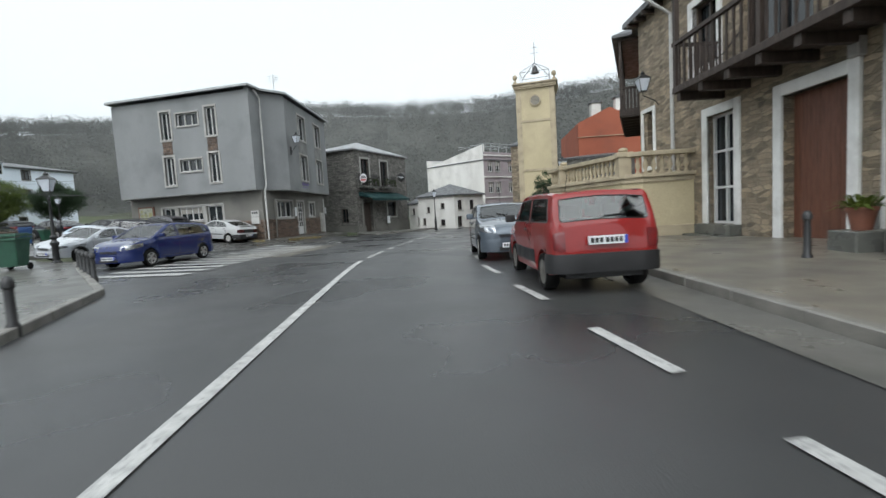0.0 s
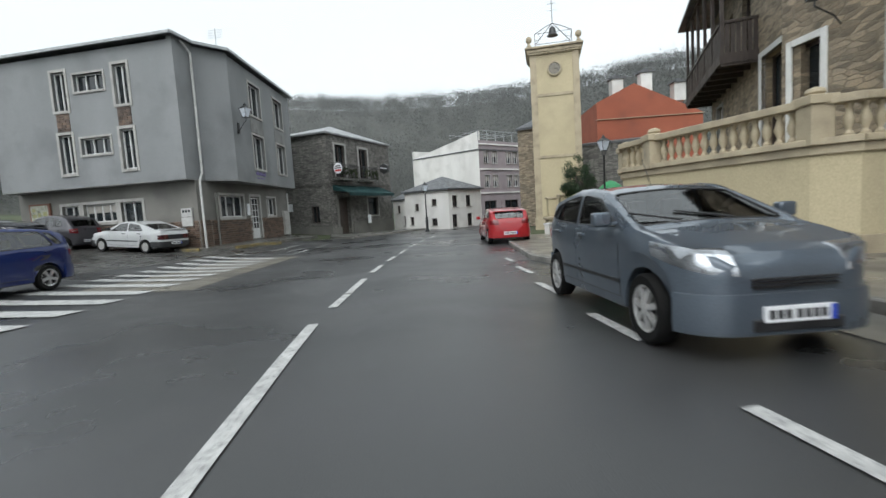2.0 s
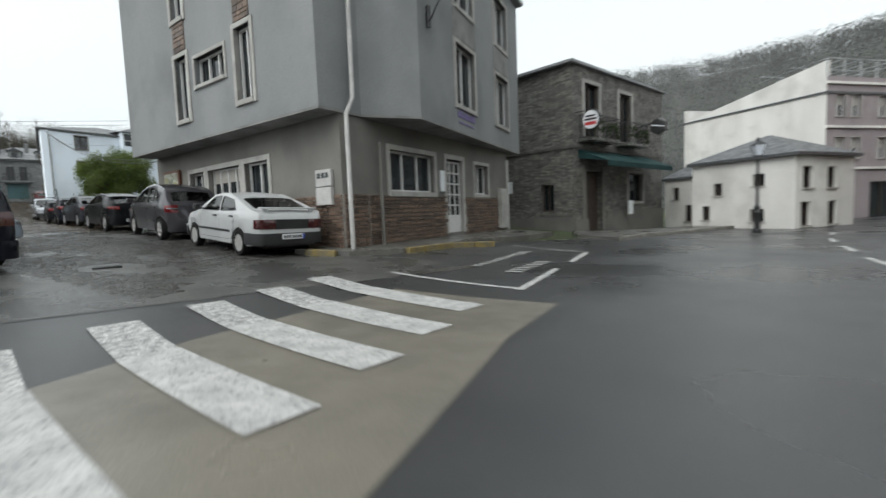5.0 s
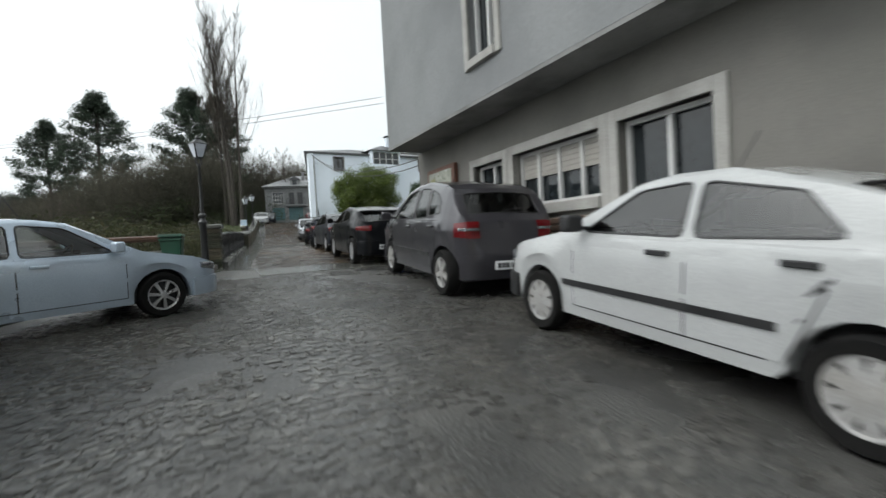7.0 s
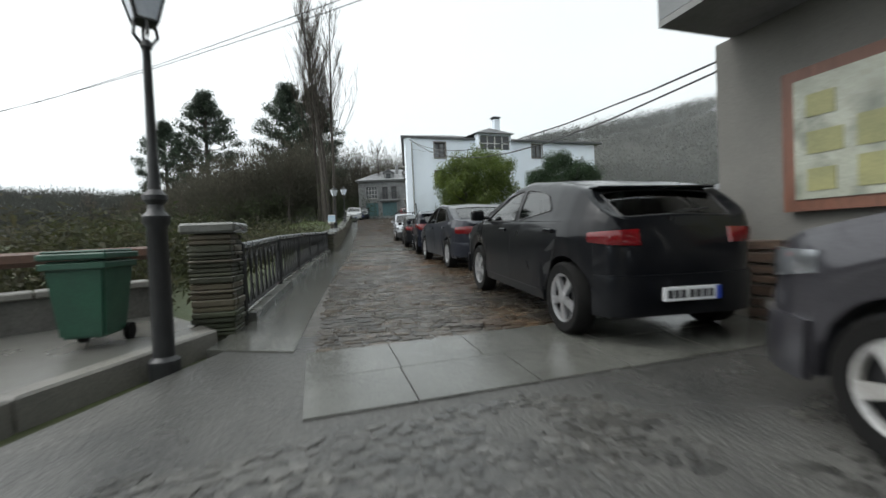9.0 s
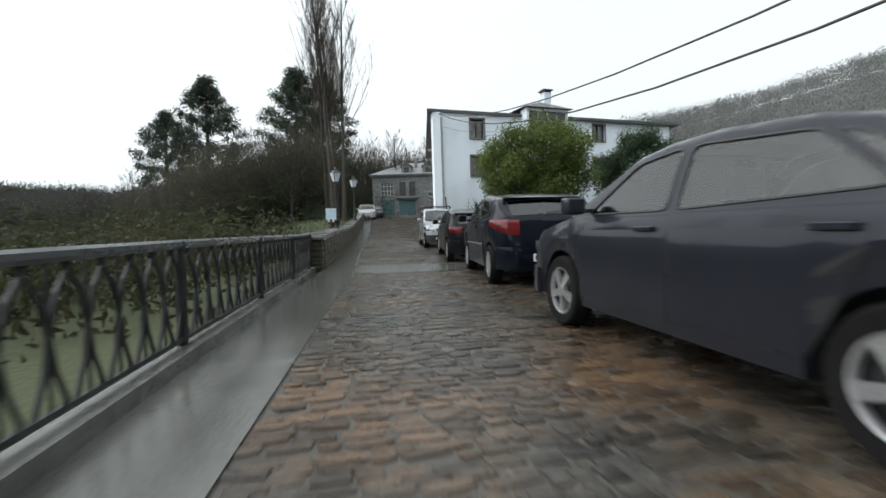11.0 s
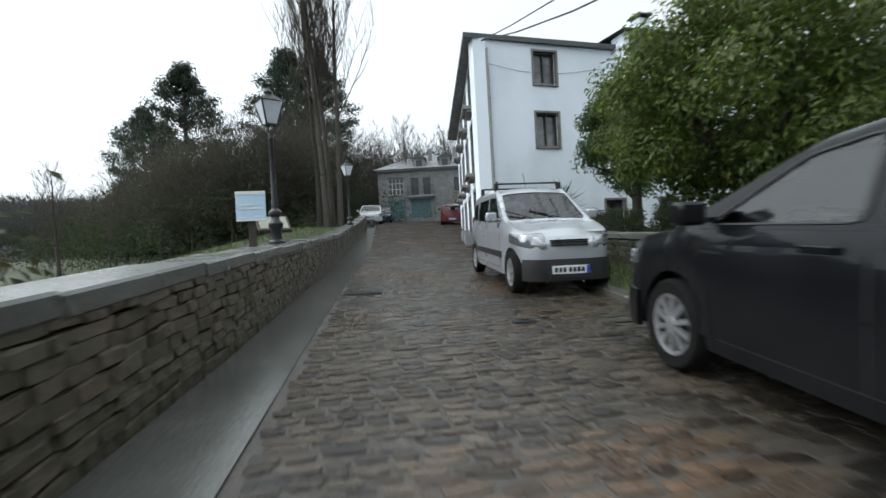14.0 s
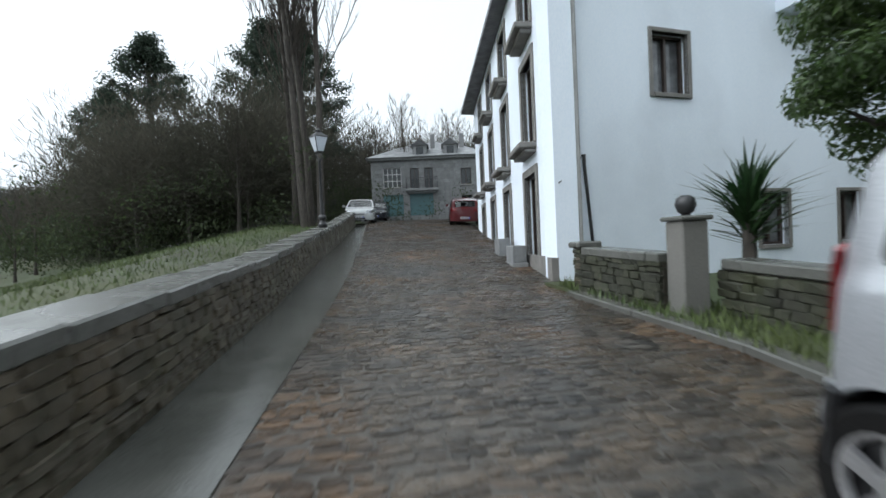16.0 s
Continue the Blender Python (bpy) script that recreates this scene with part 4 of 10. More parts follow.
tob.matrix_parent_inverse = bays.matrix_basis.inverted()
tob.matrix_basis = pose(-18.4, 48.2, gz(-18.4, 48.2) + 0.02, 0, 0, 89) @ Matrix.Diagonal((0.92, 0.95, 1, 1))
bb = bmesh.new()
for i in range(7):
    box(bb, -0.9 + 0.27 * i, -0.8 + 0.27 * i, -0.17, 0.17, 0, 0.003, pose(-17.55, 47.1, gz(-17.55, 47.1) + 0.02, 0, 0, 88))
part("lettering_bars", bb, PAINT_WORN, bays)


def grating(x, y, yaw, w=0.55, l=0.42):
    t = thing("drain_grating", pose(x, y, gz(x, y) + 0.012, 0, 0, yaw), "dark cast-iron drain grating in the street", "drain")
    m = t.matrix_basis
    fr = boxes((-w / 2, w / 2, -l / 2, -l / 2 + 0.04, -0.05, 0.012), (-w / 2, w / 2, l / 2 - 0.04, l / 2, -0.05, 0.012), (-w / 2, -w / 2 + 0.04, -l / 2 + 0.04, l / 2 - 0.04, -0.05, 0.012), (w / 2 - 0.04, w / 2, -l / 2 + 0.04, l / 2 - 0.04, -0.05, 0.012), m=m)
    part("frame", fr, IRON, t)
    for i in range(8):
        x0 = -w / 2 + 0.05 + i * (w - 0.1) / 8
        part("bar", boxes((x0, x0 + 0.03, -l / 2 + 0.04, l / 2 - 0.04, -0.03, 0.008), m=m), IRON, t)


grating(-23.65, 42.4, 70, 0.42, 0.3)
grating(-52.9, 49.4, 72, 0.5, 0.3)
grating(-50.3, 50.35, 72, 0.2, 0.16)
cobbles()
worn_paving()


# ---- grey corner building ----
def grey_building():
    t = thing("grey_corner_building", (-22, 47, 0), "grey rendered three-storey building whose upper floors overhang a taupe ground floor", "building")
    SOF, TOP = 3.32, 9.35
    oc, n1, c2, ge, gw, gb = (-21.87, 45.95), (-21.75, 47.25), (-20.75, 48.4), (-21.35, 57.3), (-32.1, 47.25), (-31.3, 58.0)
    # upper walls
    m = axes(gw, oc)
    L = math.dist(gw, oc)
    sx = lambda x: (x - gw[0]) / (oc[0] - gw[0]) * L
    cols = [(-28.35, -27.62), (-25.0, -24.28)]
    holes = []
    for a, b in cols:
        holes += [(sx(a), sx(b), 3.95, 5.75), (sx(a), sx(b), 6.85, 8.6)]
    slits = [(sx(-27.15), sx(-25.55), 4.75, 5.5), (sx(-27.15), sx(-25.55), 7.62, 8.38)]
    bm = bmesh.new()
    wall_sheet(bm, m, L, SOF, TOP, 0.3, holes + slits)
    part("upper_wall", bm, RENDER_GREY, t)
    bm = bmesh.new()
    wall_sheet(bm, axes(oc, n1), math.dist(oc, n1), SOF, TOP + 0.15, 0.25)
    part("upper_wall", bm, RENDER_GREY, t)
    bm = bmesh.new()
    wall_sheet(bm, axes(n1, c2), math.dist(n1, c2), SOF, TOP + 0.1, 0.25)
    part("upper_wall", bm, RENDER_GREY, t)
    me = axes(c2, ge)
    LE = math.dist(c2, ge)
    eh = []
    for a, b in ((50.7, 52.2), (54.3, 55.8)):
        eh += [(a - c2[1], b - c2[1], 4.1, 5.9), (a - c2[1], b - c2[1], 7.0, 8.7)]
    bm = bmesh.new()
    wall_sheet(bm, me, LE, SOF, TOP, 0.3, eh)
    part("upper_wall", bm, RENDER_GREY, t)
    for a, b in ((ge, gb), (gb, gw)):
        bm = bmesh.new()
        wall_sheet(bm, axes(a, b), math.dist(a, b), SOF, TOP, 0.3)
        part("upper_wall", bm, RENDER_GREY, t)
    for i, h in enumerate(holes):
        window(t, m, *h, surround=0.13, panes=1 if False else 2, rows=1, bottom=True)
    for a, b in cols:
        st = bmesh.new()
        rnd = random.Random(int(-a * 10))
        z = 5.9
        while z < 6.7:
            hgt = rnd.uniform(0.1, 0.17)
            x = sx(a)
            while x < sx(b) - 0.05:
                w = min(rnd.uniform(0.16, 0.34), sx(b) - x)
                box(st, x + 0.006, x + w - 0.006, -0.03, 0.02, z + 0.005, min(z + hgt, 6.72) - 0.005, m, 0.006)
                x += w
            z += hgt
        each("stone", st, CLAD, t, "")
    for h in slits:
        window(t, m, *h, surround=0.1, panes=3)
    for h in eh:
        window(t, me, *h, surround=0.13, panes=2, blind=0.0)
    for a, b in ((50.7, 52.2), (54.3, 55.8)):
        part("wall_panel", boxes((a - c2[1] - 0.13, b - c2[1] + 0.13, -0.035, 0.02, 6.05, 6.85), m=me, bevel=0.01), SOFFIT, t, "stained grey panel between windows")
    # soffit and roof
    poly = [gw, oc, n1, c2, ge, gb]
    bm = bmesh.new()
    slab(bm, poly, SOF - 0.06, SOF - 0.004)
    part("soffit", bm, SOFFIT, t, "stained underside of the overhang")
    bm = bmesh.new()
    cx, cy = -26.5, 52
    out = [(x + (x - cx) * 0.035, y + (y - cy) * 0.05) for x, y in poly]
    slab(bm, out, TOP + 0.15, TOP + 0.27)
    peak = bm.verts.new((-26, 52.5, TOP + 1.7))
    top = [v for v in bm.verts if abs(v.co.z - TOP - 0.27) < 1e-4]
    for i in range(len(top)):
        bm.faces.new((top[i], top[(i + 1) % len(top)], peak))
    part("roof", bm, SLATE_ROOF, t)
    bm = bmesh.new()
    for a, b in zip(out, out[1:] + out[:1]):
        box(bm, 0, math.dist(a, b), -0.06, 0.03, TOP + 0.12, TOP + 0.24, axes(a, b))
    part("gutter", bm, METAL_GREY, t)
    # ground floor
    ga, gbw = (-21.85, 46.55), (-32.2, 48.12)
    mg = axes(gbw, ga)
    LG = math.dist(gbw, ga)
    gx = lambda x: (x - gbw[0]) / (ga[0] - gbw[0]) * LG
    gh = [(gx(-26.05), gx(-24.85), 0.75, 2.5), (gx(-28.25), gx(-26.35), 1.62, 2.5), (gx(-29.55), gx(-28.55), 1.25, 2.5)]
    bm = bmesh.new()
    wall_sheet(bm, mg, LG, -0.3, SOF - 0.06, 0.3, gh)
    part("ground_floor_wall", bm, RENDER_TAUPE, t)
    ea, eb = (-21.8, 47.4), (-21.55, 56.2)
    mE = axes(ea, eb)
    ez = lambda y: (y - ea[1])
    ehs = [(ez(48.35), ez(50.55), 1.5, 2.6), (ez(51.3), ez(52.35), 0.22, 2.6), (ez(53.3), ez(54.35), 1.5, 2.55)]
    bm = bmesh.new()
    wall_sheet(bm, mE, math.dist(ea, eb), -0.4, SOF - 0.06, 0.3, ehs)
    part("ground_floor_wall", bm, RENDER_TAUPE, t)
    bm = bmesh.new()
    wall_sheet(bm, axes(ga, ea), math.dist(ga, ea), -0.4, SOF - 0.06, 0.25)
    part("ground_floor_wall", bm, RENDER_TAUPE, t)
    for a, b in ((eb, (-31, 57.5)), ((-31, 57.5), gbw)):
        bm = bmesh.new()
        wall_sheet(bm, axes(a, b), math.dist(a, b), -0.4, SOF - 0.06, 0.3)
        part("ground_floor_wall", bm, RENDER_TAUPE, t)
    window(t, mg, *gh[0], surround=0.15, panes=2, rows=1, blind=0.0, name="window")
    window(t, mg, *gh[1], surround=0.15, panes=4, blind=0.55)
    window(t, mg, *gh[2], surround=0.14, panes=2)
    window(t, mE, *ehs[0], surround=0.14, panes=3)
    window(t, mE, *ehs[2], surround=0.12, panes=2)
    d = part("door", boxes((ehs[1][0] + 0.08, ehs[1][1] - 0.08, 0.12, 0.17, 0.22, 2.5), m=mE), PANE, t, "white glazed door with many small panes")
    fr = bmesh.new()
    s0, s1 = ehs[1][0], ehs[1][1]
    for x in np.linspace(s0, s1 - 0.07, 4):
        box(fr, x, x + 0.05, 0.09, 0.16, 0.22, 2.55, mE)
    for z in np.linspace(0.75, 2.5, 6):
        box(fr, s0, s1, 0.095, 0.155, z, z + 0.045, mE)
    box(fr, s0 + 0.02, s1 - 0.02, 0.1, 0.15, 0.22, 0.75, mE)
    part("door_frame", fr, WHITE_FRAME, d)
    sb = boxes((s0 - 0.15, s0, -0.04, 0.1, 0.2, 2.75), (s1, s1 + 0.15, -0.04, 0.1, 0.2, 2.75), (s0, s1, -0.04, 0.1, 2.6, 2.75), m=mE, bevel=0.008)
    each("surround_stone", sb, SURROUND, d)
    part("door_handle", boxes((s1 - 0.2, s1 - 0.08, 0.04, 0.09, 1.15, 1.19), m=mE, bevel=0.01), METAL_GREY, d)
    # framed notice board by the far end
    nb = part("display_case", boxes((gx(-31.5), gx(-30.2), -0.1, -0.02, 1.62, 2.72), m=mg), WOOD_RED, t, "brown wooden display case with posters")
    part("poster", boxes((gx(-31.4), gx(-30.32), -0.112, -0.104, 1.71, 2.63), m=mg), BOARD, nb)
    bm = bmesh.new()
    rnd = random.Random(2)
    for i in range(7):
        x, z = gx(-31.3) + (i % 3) * 0.34, 1.77 + (i // 3) * 0.28
        box(bm, x, x + 0.2 + 0.05 * (i % 2), -0.119, -0.113, z, z + 0.17 + 0.05 * (i % 3), mg)
    each("poster_print", bm, PAPER, nb)
    # stone cladding
    for mm, s0, s1, hl in ((mg, gx(-31.9), LG - 0.01, [(gx(-30.2 - 1.3), gx(-30.2), 0, 1.5)] + gh), (mE, 0.03, math.dist(ea, eb) - 0.05, ehs), (axes(ga, ea), 0.02, math.dist(ga, ea) - 0.02, [])):
        back = bmesh.new()
        wall_sheet(back, mm @ Matrix.Translation((0, -0.03, 0)), s1, -0.3, 1.4, 0.028, [(h[0] - 0.16, h[1] + 0.16, max(h[2] - 0.16, -0.25), 1.39) for h in hl if h[2] < 1.3])
        part("mortar_bed", back, MORTAR, t)
        rnd = random.Random(int(s1 * 10))
        base = [part("clad_stone", boxes((0, 1, -0.055, -0.029, 0, 1), bevel=0.0), CLAD, t)]
        shapes = []
        for k in range(6):
            bmx = bmesh.new()
            vs = box(bmx, 0, 1, 0, 1, 0, 1)
            for v in vs:
                if v.co.y < 0.5:
                    v.co.x += (0.5 - v.co.x) * 0.12
                    v.co.z += (0.5 - v.co.z) * 0.24
                v.co.x += rnd.uniform(-0.03, 0.03)
                v.co.z += rnd.uniform(-0.05, 0.05)
            mesh = bpy.data.meshes.new("clad_stone")
            bmx.to_mesh(mesh)
            bmx.free()
            mesh.materials.append(CLAD)
            shapes.append(mesh)
        bpy.data.objects.remove(base[0])
        z = -0.28
        while z < 1.36:
            hgt = min(rnd.uniform(0.075, 0.13), 1.4 - z)
            x = s0
            while x < s1 - 0.04:
                w = min(rnd.uniform(0.16, 0.42), s1 - x)
                mid, mz = x + w / 2, z + hgt / 2
                if not any(h[0] - 0.15 < mid < h[1] + 0.15 and h[2] - 0.15 < mz for h in hl) and w > 0.05:
                    ob = new("clad_stone", shapes[rnd.randrange(6)])
                    ob.parent = t
                    ob.matrix_parent_inverse = t.matrix_basis.inverted()
                    dp = rnd.uniform(0.02, 0.035)
                    ob.matrix_basis = mm @ Matrix.Translation((x + 0.006, -0.03 - dp, z + 0.006)) @ Matrix.Diagonal((w - 0.012, dp, hgt - 0.012, 1))
                x += w
            z += hgt
    # pipes
    for x, y, r, z1, mt, nm in ((-21.8, 47.0, 0.055, SOF + 6.2, PIPE_WHITE, "downpipe"), (-21.62, 47.75, 0.045, 2.7, RENDER_TAUPE, "downpipe"), (-21.4, 55.9, 0.045, 2.9, PIPE_WHITE, "downpipe")):
        bm = bmesh.new()
        if nm == "downpipe" and z1 > 5:
            tube(bm, [(-21.62, 46.55, -0.1), (-21.62, 46.55, 3.2), (-21.62, 46.8, 3.6), (-21.62, 46.85, 9.0), (-21.7, 46.3, 9.4)], r, 8)
        else:
            tube(bm, [(x, y, 0), (x, y, z1)], r, 8)
        part("downpipe", bm, mt, t, smooth=40)
    # meter box
    bx = part("meter_box", boxes((gx(-22.67), gx(-22.1), -0.14, -0.03, 1.16, 1.58), (gx(-22.67), gx(-22.1), -0.13, -0.03, 1.6, 2.0), m=mg, bevel=0.01), PIPE_WHITE, t, "grey-white two-part meter cabinet")
    part("meter_window", boxes((gx(-22.58), gx(-22.48), -0.145, -0.128, 1.8, 1.92), (gx(-22.43), gx(-22.33), -0.145, -0.128, 1.8, 1.92), (gx(-22.28), gx(-22.18), -0.145, -0.128, 1.8, 1.92), m=mg), PANE, bx)
    part("menu_board", boxes((ez(50.85), ez(51.12), -0.06, -0.005, 1.55, 2.2), m=mE, bevel=0.008), SIGN_WHITE, t, "small framed menu board by the door")
    part("meter_box", boxes((ez(55.2), ez(55.75), -0.2, -0.02, 0.2, 1.75), m=mE, bevel=0.01), SURROUND, t, "grey-white meter cabinet")
    # sign on the east face, unreadable
    sg = bmesh.new()
    rnd = random.Random(8)
    for k in range(7):
        box(sg, 2.35 + 0.2 * k, 2.5 + 0.2 * k, -0.02, 0.004, 3.72, 3.72 + rnd.uniform(0.14, 0.28), me)
    for k in range(5):
        box(sg, 2.4 + 0.24 * k, 2.6 + 0.24 * k, -0.02, 0.004, 3.55, 3.6, me)
    each("sign_bar", sg, mat("violet_sign_paint", (0.16, 0.13, 0.28), (0.13, 0.11, 0.24), rough=(0.4, 0.6)), t, "violet painted bars of a sign")
    # crack lines and antenna
    an = bmesh.new()
    tube(an, [(-22.3, 50.5, TOP), (-22.3, 50.5, TOP + 2.2)], 0.02, 5)
    for k in range(4):
        tube(an, [(-22.7, 50.5, TOP + 1.7 + 0.13 * k), (-21.9, 50.5, TOP + 1.7 + 0.13 * k)], 0.01, 4)
    part("aerial", an, METAL_GREY, t)


grey_building()


def wall_lantern(x, y, z, yaw, reach=0.55, label="black iron lantern on a scrolled wall bracket"):
    """A four-sided street lantern on a bracket; local x points away from the wall."""
    t = thing("wall_lantern", pose(x, y, z, 0, 0, yaw), label, "wall lamp", "wall lanterns")
    m = t.matrix_basis
    bm = bmesh.new()
    tube(bm, [m @ Vector(p) for p in ((0, 0, -0.55), (0.12, 0, -0.5), (0.3, 0, -0.3), (reach, 0, -0.1), (reach, 0, 0.0))], 0.018, 6)
    box(bm, -0.02, 0.02, -0.06, 0.06, -0.7, -0.15, m)
    part("bracket", bm, IRON, t)
    lantern(t, m @ Matrix.Translation((reach, 0, 0)))


def lantern(t, m, s=1.0):
    g = bmesh.new()
    lo, hi = 0.10 * s, 0.20 * s
    a = [g.verts.new(m @ Vector((sx * lo, sy * lo, 0.06 * s))) for sx, sy in ((1, 1), (-1, 1), (-1, -1), (1, -1))]
    b = [g.verts.new(m @ Vector((sx * hi, sy * hi, 0.46 * s))) for sx, sy in ((1, 1), (-1, 1), (-1, -1), (1, -1))]
    g.faces.new(a)
    g.faces.new(b)
    for i in range(4):
        g.faces.new((a[i], a[(i + 1) % 4], b[(i + 1) % 4], b[i]))
    gl = part("lantern_glass", g, FROST, t, "frosted white lantern panes")
    f = bmesh.new()
    for i, (sx, sy) in enumerate(((1, 1), (-1, 1), (-1, -1), (1, -1))):
        tube(f, [m @ Vector((sx * lo, sy * lo, 0.04 * s)), m @ Vector((sx * hi, sy * hi, 0.47 * s))], 0.013 * s, 4)
    each("lantern_bar", f, IRON, t)
    f = bmesh.new()
    box(f, -lo - 0.012, lo + 0.012, -lo - 0.012, lo + 0.012, 0.03 * s, 0.055 * s, m)
    part("lantern_base", f, IRON, t)
    f = bmesh.new()
    bmesh.ops.create_cone(f, cap_ends=True, segments=4, radius1=0.32 * s, radius2=0.07 * s, depth=0.16 * s, matrix=m @ Matrix.Translation((0, 0, 0.55 * s)) @ Matrix.Rotation(math.pi / 4, 4, "Z"))
    lathe(f, [(0.06 * s, 0.62 * s), (0.085 * s, 0.66 * s), (0.05 * s, 0.70 * s), (0.02 * s, 0.75 * s)], 8, m)
    part("lantern_cap", f, IRON, t)


wall_lantern(-20.72, 48.9, 6.35, -20)


# ---- dark stone house with balcony ----
def stone_house():
    t = thing("dark_stone_house", (-19.2, 60, -0.4), "dark slate-rubble two-storey house with balcony and green awning", "house")
    a, b, c, d4 = (-19.5, 59.2), (-16.5, 68.0), (-24.9, 60.9), (-22.0, 70.5)
    top = 6.25
    tall = Matrix.Translation((0, 0, 0.06)) @ Matrix.Diagonal((1, 1.1, 1.15, 1))
    mf, ms = axes(a, b) @ tall @ Matrix.Diagonal((1.285, 1, 1, 1)), axes(c, a) @ tall
    L, LS = math.dist(a, b) / 1.285, math.dist(c, a)
    hf = [(0.75, 1.75, 3.55, 5.65), (3.3, 4.3, 3.55, 5.65), (0.75, 1.9, -0.4, 2.2), (4.0, 5.3, 0.9, 2.2)]
    bm = bmesh.new()
    wall_sheet(bm, mf, L, -0.8, top, 0.4, hf)
    part("wall", bm, STONE_DARK, t, uv=True)
    bm = bmesh.new()
    wall_sheet(bm, ms, LS, -0.8, top, 0.4, [(3.9, 4.6, 0.6, 1.7)], top=top)
    part("wall", bm, STONE_DARK, t, uv=True)
    for p, q in ((b, d4), (d4, c)):
        bm = bmesh.new()
        wall_sheet(bm, axes(p, q) @ tall, math.dist(p, q), -0.8, top, 0.4)
        part("wall", bm, STONE_DARK, t, uv=True)
    part("plinth", boxes((-0.03, L * 0.12, -0.06, 0.02, -0.6, 0.25), (2.2, L + 0.03, -0.06, 0.02, -0.6, 0.55), m=mf), RENDER_TAUPE, t)
    part("plinth", boxes((0, LS + 0.06, -0.06, 0.02, -0.6, 0.35), m=ms), RENDER_TAUPE, t)
    for h in hf[:2]:
        window(t, mf, *h, surround=0.14, panes=2, frame=DARK_FRAME, bottom=False)
    window(t, mf, *hf[3], surround=0.1, panes=1, frame=DARK_FRAME)
    window(t, ms, 3.9, 4.6, 0.6, 1.7, surround=0, sill=False, panes=2, frame=DARK_FRAME)
    d = part("door", boxes((0.8, 1.85, 0.2, 0.25, -0.4, 2.15), m=mf), WOOD_DARK, t)
    part("surround", boxes((0.55, 0.75, -0.05, 0.1, -0.5, 2.4), (1.9, 2.05, -0.05, 0.1, -0.5, 2.4), m=mf, bevel=0.01), RENDER_TAUPE, d)
    # string course and roof
    part("string_course", boxes((0, L, -0.05, 0.02, 3.05, 3.15), m=mf), STONE_DARK, t)
    part("string_course", boxes((0, LS, -0.05, 0.02, 3.05, 3.15), m=ms), STONE_DARK, t)
    rf = bmesh.new()
    e = [Vector((*p, 1.15 * top + 0.06)) for p in (c, a, b, d4)]
    cen = sum(e, Vector()) / 4
    e = [cen + (p - cen) * 1.055 for p in e]
    lo = [rf.verts.new(p) for p in e]
    hi = [rf.verts.new(p + Vector((0, 0, 0.12))) for p in e]
    pk = rf.verts.new(cen + Vector((0, 0, 1.5)))
    rf.faces.new(lo)
    for i in range(4):
        rf.faces.new((lo[i], lo[(i + 1) % 4], hi[(i + 1) % 4], hi[i]))
        rf.faces.new((hi[i], hi[(i + 1) % 4], pk))
    part("roof", rf, PALE_SLATE, t)
    # balconies
    for x0, x1 in ((0.35, 2.3), (2.95, 4.75)):
        bc = part("balcony", boxes((x0, x1, -0.62, 0.02, 3.3, 3.42), m=mf, bevel=0.01), COPING, t)
        rl = bmesh.new()
        box(rl, x0, x1, -0.6, -0.57, 4.28, 4.32, mf)
        for xx in (x0, x1 - 0.03):
            box(rl, xx, xx + 0.03, -0.6, 0.0, 4.28, 4.32, mf)
        n = int((x1 - x0) / 0.12)
        for i in range(n + 1):
            x = x0 + (x1 - x0 - 0.02) * i / n
            box(rl, x, x + 0.018, -0.595, -0.577, 3.42, 4.28, mf)
        for i in range(4):
            for xx in (x0, x1 - 0.02):
                box(rl, xx, xx + 0.018, -0.5 + 0.14 * i, -0.482 + 0.14 * i, 3.42, 4.28, mf)
        each("rail_bar", rl, IRON, bc)
        pb = bmesh.new()
        rnd = random.Random(3)
        for i in range(90):
            c0 = mf @ Vector((rnd.uniform(x0, x1), -0.6 + rnd.uniform(-0.1, 0.06), rnd.uniform(3.5, 4.1)))
            bmesh.ops.create_icosphere(pb, subdivisions=1, radius=rnd.uniform(0.03, 0.08), matrix=Matrix.Translation(c0))
        part("flower_box", pb, HEDGE, bc)
    # awning
    aw = bmesh.new()
    p = [mf @ Vector(q) for q in ((0.3, 0.0, 3.0), (5.6, 0.0, 3.0), (5.6, -1.3, 2.45), (0.3, -1.3, 2.45), (0.3, -1.3, 2.25), (5.6, -1.3, 2.25))]
    v = [aw.verts.new(q) for q in p]
    aw.faces.new(v[:4])
    aw.faces.new((v[3], v[2], v[5], v[4]))
    aw.faces.new((aw.verts.new(p[0]), aw.verts.new(p[3]), aw.verts.new(p[0] - Vector((0, 0, 0.4)))))
    r = bmesh.ops.solidify(aw, geom=list(aw.faces), thickness=0.015)
    part("awning", aw, AWNING, t, "dark green cloth awning over the entrance")
    # round bar sign and a dark six-sided one
    ms2 = mf @ Matrix.Translation((0.1, -0.75, 4.0))
    turn = Matrix.Rotation(math.pi / 2, 4, "Y")
    sgn = part("sign", lathe(bmesh.new(), [(0.37, -0.05), (0.4, 0), (0.37, 0.05)], 22, ms2 @ turn), BLACK, t, "round black bar sign with a white face")
    part("sign_face", lathe(bmesh.new(), [(0.34, -0.056), (0.34, 0.056)], 22, ms2 @ turn), SIGN_WHITE, sgn)
    each("sign_bar", boxes((-0.064, 0.064, -0.2, 0.2, 0.1, 0.17), (-0.064, 0.064, -0.26, 0.26, -0.02, 0.05), m=ms2), BLACK, sgn)
    each("sign_bar", boxes((-0.064, 0.064, -0.24, 0.24, -0.2, -0.08), m=ms2), RED_PAINT, sgn)
